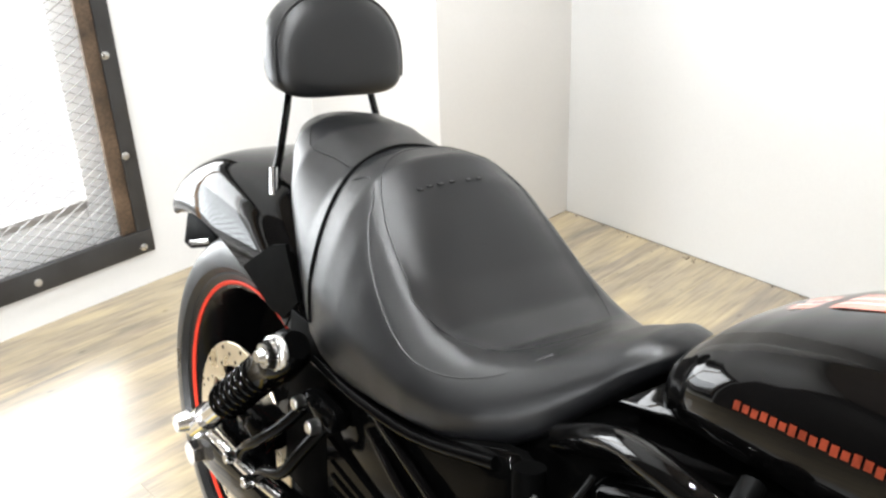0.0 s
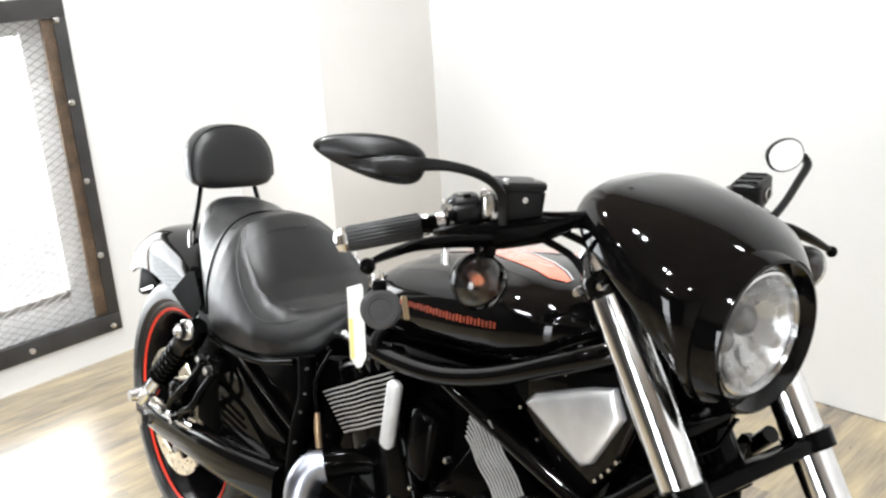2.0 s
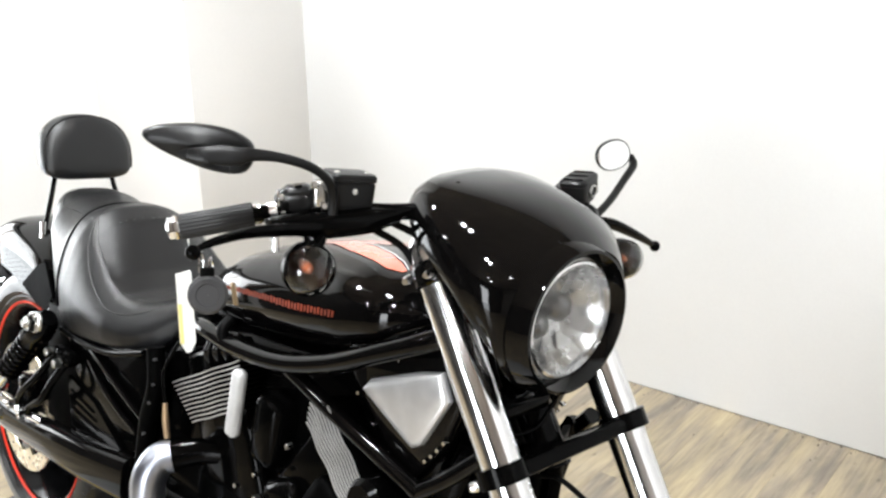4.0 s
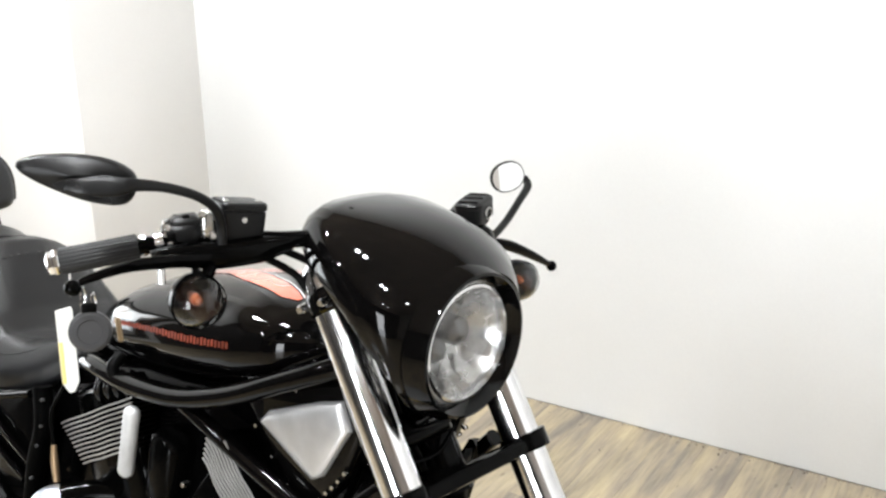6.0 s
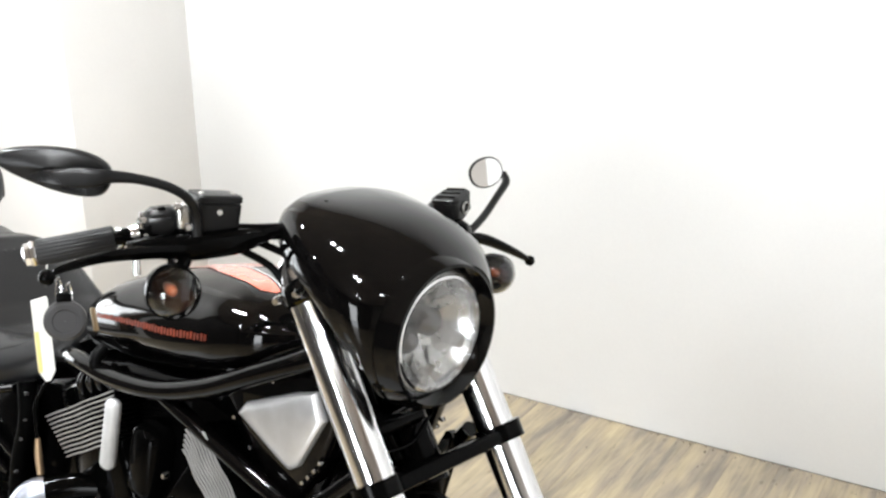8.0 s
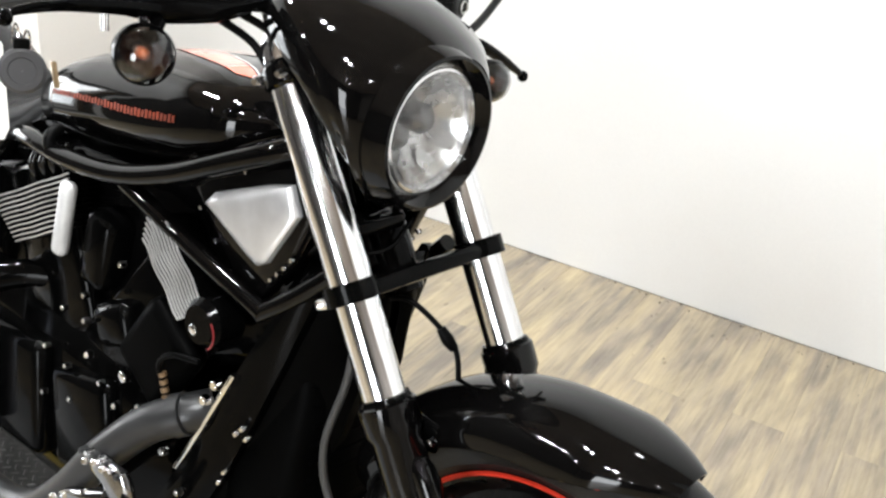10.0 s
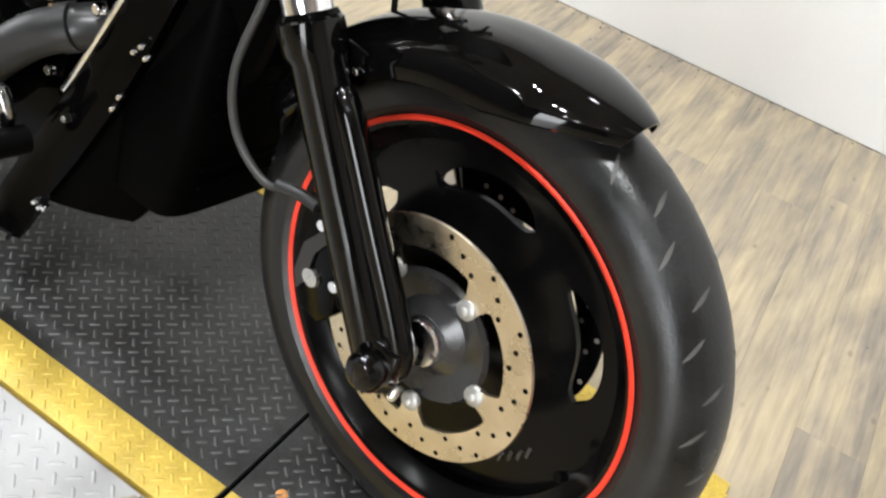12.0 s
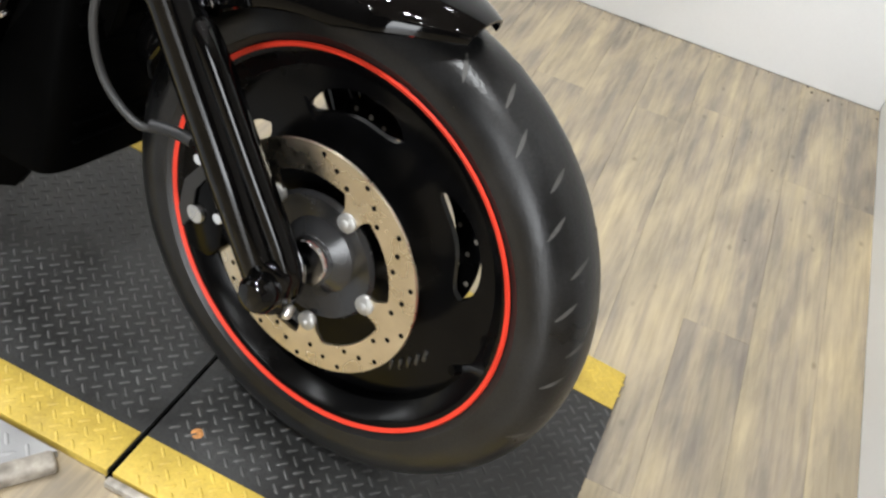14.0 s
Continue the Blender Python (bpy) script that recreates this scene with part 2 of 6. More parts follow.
solid("ground", bm, material("outdoor_concrete", (0.45, 0.44, 0.42), 0.8, var=0.15, scale=0.8), ROOM, "pale concrete ground outside the building", "ground", "structure")

# bright hazy daylight beyond the window
haze = bpy.data.materials.new("bright_haze")
haze.use_nodes = True
hz = haze.node_tree
em = hz.nodes.new("ShaderNodeEmission")
em.inputs["Color"].default_value, em.inputs["Strength"].default_value = (1.0, 1.0, 1.0, 1), 6.5
hz.links.new(em.outputs["Emission"], hz.nodes["Material Output"].inputs["Surface"])
bm = bmesh.new()
box(bm, (0, -9.0, 3.0), (30, 0.1, 7.0))
box(bm, (14.0, 2.0, 3.0), (0.1, 22, 7.0))
solid("backdrop", bm, haze, ROOM, "bright white outdoor haze", "backdrop", "structure")

# ceiling lamps
LAMPS = [(0.26, 0.66, 18), (0.38, 0.87, 18), (1.42, 1.60, 25), (1.53, 1.80, 25), (-0.93, 1.72, 2.5), (1.80, -0.65, 16), (2.35, -0.75, 10), (0.12, -0.40, 30), (3.20, 2.20, 8), (3.50, 2.60, 8), (2.00, 3.00, 6)]
for u, v, watts in LAMPS:
    bm = bmesh.new()
    revolve(bm, [(0.075, 0), (0.075, -0.03), (0.055, -0.035), (0.052, -0.030), (0.001, -0.028), (0.001, 0)], 24)
    bm.transform(Matrix.Translation((u, v, H - 0.002)) @ pose(0, 0, 0, 0, -90, 0))
    solid("ceiling_lamp", bm, WALL, ROOM, "small round white ceiling spotlight", "lamp", group="ceiling spotlights")
    area_lamp("ceiling_light", ROOM @ pose(u, v, H - 0.045), 0.10, 0.10, watts, (0.955, 0.985, 1.0), "DISK")


# window screen: dark steel frame, rusted inner angle, expanded-metal mesh
WU0, WU1, WZ0, WZ1 = WIN[0] - 0.005, WIN[1] + 0.02, WIN[2] - 0.005, WIN[3] + 0.005
screen = tagged(new("window_screen"), "dark steel framed window screen with expanded-metal mesh", "window screen")
FWD = 0.066


def rp(name, bm, mat, parent, label=""):
    return part(name, bm, mat, parent, label, ROOM)


for c, s in ((((WU0 + WU1) / 2, V0 + 0.006, WZ0 + FWD / 2), (WU1 - WU0, 0.022, FWD)), (((WU0 + WU1) / 2, V0 + 0.006, WZ1 - FWD / 2), (WU1 - WU0, 0.022, FWD)),
             ((WU0 + FWD / 2 - 0.012, V0 + 0.006, (WZ0 + WZ1) / 2), (FWD - 0.024, 0.020, WZ1 - WZ0 - 2 * FWD - 0.002)), ((WU1 - FWD / 2 + 0.012, V0 + 0.006, (WZ0 + WZ1) / 2), (FWD - 0.024, 0.020, WZ1 - WZ0 - 2 * FWD - 0.002))):
    bm = bmesh.new()
    box(bm, c, s, 0.002)
    rp("frame_bar", bm, DARKSTEEL, screen)
for u in (WU0 + FWD - 0.004, WU1 - FWD + 0.004):
    bm = bmesh.new()
    box(bm, (u, V0 + 0.002, (WZ0 + WZ1) / 2), (0.040, 0.016, WZ1 - WZ0 - 2 * FWD - 0.004), 0.001)
    rp("rusted_angle", bm, RUST, screen, "rust-brown inner angle iron")
bolts = [(WU0 + 0.033, WZ0 + 0.020 + 0.266 * k) for k in range(5)] + [(WU0 + 0.025 + 0.30 * k, WZ0 + 0.030) for k in range(1, 5)] + [(WU0 + 0.025 + 0.30 * k, WZ1 - 0.030) for k in range(1, 5)]
for u, z in bolts:
    bm = bmesh.new()
    bolt(bm, (u, V0 + 0.017, z), (0, 1, 0), 0.010, 0.006)
    rp("frame_bolt", bm, STEEL, screen)
# mesh strands, zigzagging rows of flattened diamonds
bm = bmesh.new()
mu0, mu1, mz0, mz1 = WU0 + FWD, WU1 - FWD, WZ0 + FWD, WZ1 - FWD
du, dz, th = 0.046, 0.0125, 0.0007
rows = int((mz1 - mz0) / dz)
cols = int((mu1 - mu0) / (du / 2))
for j in range(rows):
    z = mz0 + j * dz
    for i in range(cols):
        up = (i + j) % 2 == 0
        u = mu0 + i * du / 2
        za, zb = (z, z + dz) if up else (z + dz, z)
        ring_a = [bm.verts.new((u, V0 - 0.004 + y, za + h)) for y, h in ((-0.002, -th), (0.002, -th), (0.002, th), (-0.002, th))]
        ring_b = [bm.verts.new((u + du / 2, V0 - 0.004 + y, zb + h)) for y, h in ((-0.002, -th), (0.002, -th), (0.002, th), (-0.002, th))]
        for k in range(4):
            bm.faces.new((ring_a[k], ring_a[(k + 1) % 4], ring_b[(k + 1) % 4], ring_b[k]))
me = bpy.data.meshes.new("mesh")
bm.transform(ROOM)
bm.to_mesh(me)
bm.free()
me.materials.append(MESHWIRE)
ob = new("expanded_mesh", me)
ob.parent = screen
tagged(ob, "fine diamond expanded-metal mesh", kind="stuff")

# things in the daylight beyond the screen
SASHWHITE = material("white_sash_paint", (0.90, 0.90, 0.895), 0.5, var=0.05)
window = tagged(new("window_1"), "white framed window behind the steel screen", "window", kind="structure")
for c, sz in ((((WIN[0] - 0.19) / 2 - 0.01, V0 - 0.115, 0.68), (-0.19 - WIN[0] + 0.02, 0.045, 1.16)), (((WIN[1] + 0.80) / 2 + 0.01, V0 - 0.115, 0.68), (WIN[1] - 0.80 + 0.02, 0.045, 1.16)),
              ((0.305, V0 - 0.115, 0.165), (0.986, 0.044, 0.135)), ((0.305, V0 - 0.115, 1.20), (0.986, 0.044, 0.12))):
    bm = bmesh.new()
    box(bm, c, sz, 0.003)
    rp("sash_bar", bm, SASHWHITE, window)
# lower rail of the white sash, greyed to paint in the shade on it
bm = bmesh.new()
box(bm, (0.305, V0 - 0.112, 0.2460), (0.986, 0.052, 0.024), 0.002)
rp("sash_rail", bm, material("shaded_grey_rail", (0.30, 0.28, 0.26), 0.7, var=0.4, scale=9), window, "lower sash rail with its shade put into the grey")
bm = bmesh.new()
box(bm, (0.268, V0 - 0.118, 0.70), (0.050, 0.030, 0.872), 0.003)
rp("mullion", bm, material("orange_post_paint", (0.85, 0.45, 0.18), 0.6), window, "orange painted mullion")
bm = bmesh.new()
box(bm, (1.05, V0 - 0.14 - 0.10, 0.02), (3.0, 0.20, 0.12), 0.01)
solid("window_ledge", bm, material("ledge_concrete", (0.42, 0.40, 0.38), 0.8, var=0.2), ROOM, "grey concrete ledge outside the screened window", "ledge", "structure")

# ---- the lift deck under the motorcycle ----
CLOUDY = material("cloudy_plastic", (0.30, 0.27, 0.23), 0.35, var=0.35, scale=30, fine=0.2)
DW, DL0, DL1, SEAM = 0.575, -1.765, 0.556, -0.012


def far_edge(y):
    """The deck widens a little towards its rear."""
    return -DW - 0.088 * (DL1 - y)


def splay(bm):
    for v in bm.verts:
        v.co.x += far_edge(v.co.y) + DW
    return bm


lift = tagged(new("motorcycle_lift"), "black tread-plate motorcycle lift deck with yellow painted edges", "lift")
for a, b in ((DL0, SEAM - 0.0035), (SEAM + 0.0035, DL1)):
    bm = bmesh.new()
    foot = [(0, a), (0, b), (far_edge(b), b), (far_edge(a), a)]
    loft(bm, [[Vector((x, y, z)) for x, y in foot] for z in (-0.0155, -0.0025, -0.0015)])
    part("deck_plate", bm, DECKMAT, lift, "worn black tread plate", DECK)
for x0, x1 in ((-0.072, 0.0), (-DW, -DW + 0.084)):
    for a, b in ((DL0, SEAM - 0.004), (SEAM + 0.004, DL1)):
        bm = bmesh.new()
        box(bm, ((x0 + x1) / 2 + (0.002 if x1 == 0 else -0.002), (a + b) / 2, -0.0066), (x1 - x0, b - a - 0.002, 0.0150), 0.0006)
        if x1 < 0:
            splay(bm)
        part("edge_strip", bm, YELLOW, lift, "scuffed yellow edge paint", DECK)


def treads(x0, x1, y0, y1, z, pitch=0.0185, length=0.0102, w=0.0024, h=0.0017, past=None):
    """Raised lugs of tread plate, woven at right angles on a grid turned by 45 degrees."""
    bm = bmesh.new()
    reach = int((x1 - x0 + y1 - y0) / pitch) + 2
    k = math.sqrt(0.5)
    for i in range(-reach, reach):
        for j in range(-reach, reach):
            cx, cy = x0 + (i - j) * pitch * k, y0 + (i + j) * pitch * k
            if not (x0 + 0.004 < cx < x1 - 0.004 and y0 < cy < y1) or abs(cy - SEAM) < 0.014 or (past and past(cx, cy)):
                continue
            a = radians(45 if (i + j) % 2 else -45)
            d, t = Vector((math.cos(a), math.sin(a), 0)), Vector((-math.sin(a), math.cos(a), 0))
            c = Vector((cx, cy, z))
            base = [bm.verts.new(c + d * length * p + t * w * q) for p, q in ((-1, 0), (-0.6, 1), (0.6, 1), (1, 0), (0.6, -1), (-0.6, -1))]
            top = [bm.verts.new(c + d * length * p * 0.72 + t * w * q * 0.35 + Vector((0, 0, h))) for p, q in ((-1, 0), (-0.6, 1), (0.6, 1), (1, 0), (0.6, -1), (-0.6, -1))]
            for q in range(6):
                bm.faces.new((base[q], base[(q + 1) % 6], top[(q + 1) % 6], top[q]))
            bm.faces.new(top)
    return bm


def tread_part(name, bm, mat, parent, label):
    bm.transform(DECK)
    me = bpy.data.meshes.new(name)
    for f in bm.faces:
        f.smooth = True
    bm.to_mesh(me)
    bm.free()
    me.materials.append(mat)
    ob = new(name, me)
    ob.parent = parent
    return tagged(ob, label, kind="stuff")


tread_part("tread_lug", treads(-DW - 0.13, -0.074, DL0, DL1, -0.0016, past=lambda x, y: x < far_edge(y) + 0.090), LUG, lift, "raised tread lugs, coloured paler for wear and glint")
tread_part("painted_tread_lug", treads(-0.072, -0.002, DL0, DL1, 0.0008), YELLOW, lift, "raised lugs under yellow paint")
tread_part("painted_tread_lug", splay(treads(-DW + 0.002, -DW + 0.082, -0.6, DL1, 0.0008)), YELLOW, lift, "raised lugs under yellow paint")
bm = bmesh.new()
box(bm, (-DW / 2 + 0.004, SEAM, -0.0125), (DW + 0.004, 0.007, 0.0052))
part("deck_seam", bm, BLACK, lift, "dark gap between the deck plates", DECK)
bm = bmesh.new()
box(bm, (0.011, (SEAM + DL1) / 2, -0.0080), (0.013, DL1 - SEAM - 0.004, 0.0126), 0.003)
part("edge_trim", bm, CLOUDY, lift, "cloudy scuffed plastic edge trim", DECK)
bm = bmesh.new()
revolve(bm, [(0.001, 0.0007), (0.007, 0.0006), (0.009, 0.0)], 14, closed=False)
bm.transform(Matrix.Translation((-0.110, 0.046, -0.0014)) @ pose(0, 0, 0, 0, -90, 0))
part("rust_spot", bm, material("orange_rust", (0.45, 0.20, 0.06), 0.8, var=0.4, scale=200), lift, "small orange rust spot", DECK)

# bright tread-plate runner beside the deck
runner = tagged(new("side_runner"), "bright aluminium tread-plate runner with scuffed plastic edge beside the lift", "runner")
bm = bmesh.new()
END = ((0.010, -0.089), (0.436, -0.413))
foot = [(0.010, -1.765), (0.436, -1.765), END[1], END[0]]
loft(bm, [[Vector((x, y, z)) for x, y in foot] for z in (-0.0148, -0.0024, -0.0014)])
part("plate", bm, PLATE, runner, "", DECK)
tread_part("runner_lug", treads(0.012, 0.43, -0.85, -0.09, -0.0014, 0.024, 0.0125, 0.0028, past=lambda x, y: y > -0.105 - 0.76 * (x - 0.010)), PLATE, runner, "raised tread lugs")
bm = bmesh.new()
slant = math.degrees(math.atan2(END[1][1] - END[0][1], END[1][0] - END[0][0]))
box(bm, (0.272, 0.013, -0.0045), (0.535, 0.030, 0.020), 0.006, Matrix.Translation((*END[0], 0)) @ pose(0, 0, 0, 0, 0, slant), 3)
part("edge_guard", bm, CLOUDY, runner, "cloudy scuffed plastic edge", DECK)

# ---- motorcycle ----
bike = tagged(new("motorcycle"), "gloss black cruiser motorcycle with red wheel stripes, leaning on the lift", "motorcycle")
bike.location = (0.07, 0, 0)
REAR = BODY @ pose(0, 0, 0.325)


def bp(name, bm, mat, label="", m=BODY, parent=None, angle=38):
    return part(name, bm, mat, parent or bike, label, m, angle)


def wheel(name, m, rt, hw, rr, rim_x, label):
    """Disc wheel with five curved slots: rt tyre radius, hw tyre half width, rr stripe radius, rim_x rim half width."""
    bm = bmesh.new()
    n, r0, r1 = 240, 0.045, rr - 0.026

    def web_x(r):
        return 0.004 + 0.024 * max(0.0, 1 - (r - r0) / (r1 - r0) * 2.4) ** 2

    def gap(a):
        k = ((math.degrees(a) - 4) % 72) / 47
        if k >= 1 or int(((math.degrees(a) - 4) % 360) / 72) == 4:
            return None
        half = 0.0200 * (max(0.0, 1 - abs(2 * k - 1) ** 3.0)) ** 0.5 * lerp(1.0, 0.62, k)
        mid = (r1 / 0.224) * (0.167 + 0.009 * math.sin(k * math.pi))
        return mid - half, mid + half

    cols = []
    for i in range(n):
        a = 2 * math.pi * i / n
        g = gap(a)
        lo, hi = g if g else ((r1 / 0.224) * 0.168,) * 2
        radii = [lerp(r0, lo, (j / 7)) for j in range(8)] + [lerp(hi, r1, j / 4) for j in range(5)]
        cols.append((g, [[bm.verts.new((s * web_x(r), r * math.cos(a), r * math.sin(a))) for r in radii] for s in (1, -1)]))
    for i in range(n):
        (ga, A), (gb, B) = cols[i], cols[(i + 1) % n]
        for s in (0, 1):
            for j in range(12):
                if j == 7:
                    continue
                bm.faces.new((A[s][j], A[s][j + 1], B[s][j + 1], B[s][j]))
        if ga or gb:
            for j in (7, 8):
                bm.faces.new((A[0][j], B[0][j], B[1][j], A[1][j]))
    e = rim_x
    revolve(bm, [(r1 - 0.001, 0.0039), (rr - 0.021, 0.020), (rr - 0.015, e - 0.014), (rr - 0.004, e - 0.007), (rr + 0.004, e), (rr + 0.002, e + 0.003), (rr - 0.010, e - 0.002),
                 (rr - 0.016, e - 0.010), (rr - 0.030, e * 0.5), (rr - 0.030, -e * 0.5), (rr - 0.014, -e + 0.006), (rr - 0.010, -e - 0.002), (rr + 0.002, -e - 0.004), (rr + 0.004, -e),
                 (rr - 0.014, -e + 0.014), (rr - 0.020, -0.020), (r1 - 0.001, -0.0039)], 120)
    revolve(bm, [(0.012, 0.050), (0.040, 0.050), (0.046, 0.044), (0.050, 0.030), (0.050, -0.030), (0.045, -0.055), (0.012, -0.055)], 48)
    w = bp(name, bm, RIMBLACK, label, m, angle=30)
    bm = bmesh.new()
    b = rr + 0.002
    kx, kr = (0.90, 0.84) if hw < 0.08 else (0.72, 0.62)
    prof = []
    for i in range(25):
        a = math.pi * i / 24
        x = hw * math.copysign(abs(math.cos(a)) ** kx, math.cos(a))
        prof.append((lerp(b + 0.022, rt, math.sin(a) ** kr), x))
    prof = [(b - 0.008, e - 0.006), (b, e + 0.001), (b + 0.007, e + 0.004), (b + 0.010, e + 0.0065), (b + 0.014, e + 0.0065)] + prof + [(b + 0.010, -e - 0.006), (b, -e - 0.001), (b - 0.008, -e + 0.006)]
    revolve(bm, prof, 120)
    part("tyre", bm, RUBBER, w, "worn black tyre", m)
    # tread sipes, each a slim curved bar set into the shoulder, paler to paint the light on worn edges
    bm = bmesh.new()
    count = 42
    for side in (1, -1):
        for k in range(count):
            a0 = 2 * math.pi * (k + (0.5 if side < 0 else 0)) / count
            long = k % 2 == 0
            strip = []
            for q in range(7):
                t = q / 6
                th = radians(lerp(30, 58, t) if long else lerp(50, 80, t))
                x = hw * abs(math.cos(th)) ** kx * side
                r = lerp(b + 0.022, rt, math.sin(th) ** kr) + 0.0004
                a = a0 + 0.060 * t * (1 if long else 0.8)
                wd = 0.0032 * math.sin(math.pi * (0.08 + 0.84 * t)) / r
                strip.append([(x, r * math.cos(a + s * wd), r * math.sin(a + s * wd)) for s in (-1, 1)])
            vs = [[bm.verts.new(p) for p in pr] for pr in strip]
            for p, q in zip(vs, vs[1:]):
                bm.faces.new((p[0], p[1], q[1], q[0]))
    part("tread_sipe", bm, SIPE, w, "shallow worn tread grooves, coloured paler for the glint on their edges", m, kind="stuff")
    for s in (1, -1):
        bm = bmesh.new()
        revolve(bm, [(rr - 0.0032, s * (e - 0.0025)), (rr + 0.0022, s * (e + 0.0028)), (rr + 0.0003, s * (e + 0.0052)), (rr - 0.0044, s * (e + 0.0022))], 120)
        part("rim_stripe", bm, RED, w, "thin red stripe round the rim edge", m)
    bm = bmesh.new()
    a = radians(-14)
    d = Vector((0, math.cos(a), math.sin(a)))
    rod(bm, d * (rr - 0.026) + Vector((0.016, 0, 0)), d * (rr - 0.036) + Vector((0.036, 0, 0)), 0.0050, n=10)
    part("valve", bm, CHROME, w, "small valve stem", m)
    bm = bmesh.new()
    rod(bm, d * (rr - 0.036) + Vector((0.036, 0, 0)), d * (rr - 0.041) + Vector((0.046, 0, 0)), 0.0065, n=10)
    part("valve_cap", bm, PLASTIC, w, "black valve cap", m)
    return w


HOSE = material("braided_hose", (0.030, 0.030, 0.030), 0.40, spec=0.4, var=0.2, bump=0.3, bump_scale=700)
BRIGHT = material("zinc_plated_steel", (0.36, 0.355, 0.34), 0.40, metal=0.6, var=0.12, scale=60)
HUB = material("dark_hub_casting", (0.018, 0.018, 0.0185), 0.22, spec=0.5, var=0.25, scale=18)
RIMBLACK = material("semi_gloss_black_rim", (0.0022, 0.0022, 0.0024), 0.22, spec=0.13, coat=0.0, var=0.2, scale=10)
# lighter than the tyre: reflection off worn groove edges put into the colour
SIPE = material("glinting_groove_rubber", (0.062, 0.060, 0.056), 0.55, var=0.3, scale=30)
GLASS = bpy.data.materials.new("clear_glass")
GLASS.use_nodes = True
g_b = GLASS.node_tree.nodes["Principled BSDF"]
g_b.inputs["Transmission Weight"].default_value, g_b.inputs["Roughness"].default_value, g_b.inputs["IOR"].default_value = 1.0, 0.02, 1.42
DARKRED = material("dark_red_band", (0.20, 0.010, 0.014), 0.4)
SILVER = material("silvered_reflector", (0.74, 0.74, 0.735), 0.24, metal=0.8, var=0.08, scale=60)
AMBER = material("amber_bulb", (0.24, 0.075, 0.035), 0.25, coat=0.5, var=0.1)
MIRROR = material("mirror_glass", (0.85, 0.86, 0.87), 0.02, metal=1.0, var=0.0, rough_var=0.0)

front_wheel = wheel("front_wheel", AXLE, 0.330, 0.053, 0.250, 0.043, "black slotted disc front wheel")
wheel("rear_wheel", REAR, 0.325, 0.120, 0.240, 0.104, "wide black slotted rear wheel")
# raised cast mark on the front wheel web
bm = bmesh.new()
for k in range(5):
    a = radians(-52 + 5 * k)
    d, t = Vector((0, math.cos(a), math.sin(a))), Vector((0, -math.sin(a), math.cos(a)))
    box(bm, d * 0.176 + Vector((0.0048, 0, 0)), (0.003, 0.005, 0.018), 0.0008, None)
part("cast_mark", bm, HUB, front_wheel, "small raised casting marks", AXLE)


def brake_disc(name, m, x, s=1, mat=None, hole=None):
    bm = bmesh.new()
    revolve(bm, [(0.150, x - 0.0025), (0.151, x), (0.150, x + 0.0025), (0.114, x + 0.0025), (0.113, x), (0.114, x - 0.0025)], 96)
    disc = bp(name, bm, mat or DISC, "drilled steel brake disc", m)
    for k in range(5):
        a = radians(-8 + 72 * k)
        bm = bmesh.new()
        d, t = Vector((0, math.cos(a), math.sin(a))), Vector((0, -math.sin(a), math.cos(a)))
        lug = [[d * r + t * (w * q + sh) + Vector((x + h, 0, 0)) for q, h in ((-1, -0.0023), (1, -0.0023), (1, 0.0023), (-1, 0.0023))] for r, w, sh in ((0.119, 0.030, 0.006), (0.108, 0.018, 0.004), (0.097, 0.0125, 0.001), (0.086, 0.0115, 0), (0.079, 0.006, 0))]
        loft(bm, lug)
        part("disc_arm", bm, mat or DISC, disc, "", m)
    bm = bmesh.new()
    for k in range(42):
        a = 2 * math.pi * k / 42
        r = (0.121, 0.132, 0.143)[k % 3]
        c = Vector((x, r * math.cos(a), r * math.sin(a)))
        rod(bm, c - Vector((0.0028, 0, 0)), c + Vector((0.0028, 0, 0)), 0.0034, n=8)
    part("drill_hole", bm, hole or BLACK, disc, "ring of small drilled holes", m, kind="stuff")
    for k in range(5):
        a = radians(-8 + 72 * k)
        bm = bmesh.new()
        bolt(bm, (x + 0.002, 0.087 * math.cos(a), 0.087 * math.sin(a)), (s, 0, 0), 0.0120, 0.006)
        bolt(bm, (x + 0.009, 0.087 * math.cos(a), 0.087 * math.sin(a)), (s, 0, 0), 0.0055, 0.003)
        part("disc_bolt", bm, BRIGHT, disc, "", m)
    return disc


brake_disc("front_brake_disc", AXLE, 0.072)
# far disc: shade painted as black, pale plugs for light seen through its holes
brake_disc("front_brake_disc", AXLE, -0.072, -1, RIMBLACK, CLOUDY)
bm = bmesh.new()
revolve(bm, [(0.030, 0.045), (0.078, 0.050), (0.084, 0.060), (0.080, 0.066), (0.050, 0.058), (0.030, 0.070)], 60)
bp("disc_carrier", bm, HUB, "dark grey brake disc carrier", AXLE)
bm = bmesh.new()
revolve(bm, [(0.012, 0.062), (0.029, 0.062), (0.031, 0.068), (0.031, 0.078), (0.028, 0.084), (0.012, 0.086)], 40)
bp("axle_spacer", bm, CHROME, "bright axle spacer ring", AXLE)
brake_disc("rear_brake_disc", REAR, 0.128)

# fork
def on_fork(z, x=0.0, fwd=0.0):
    return Vector((x, -0.214 - 0.627 * (z - 0.285) + fwd * 0.847, z + fwd * 0.531))


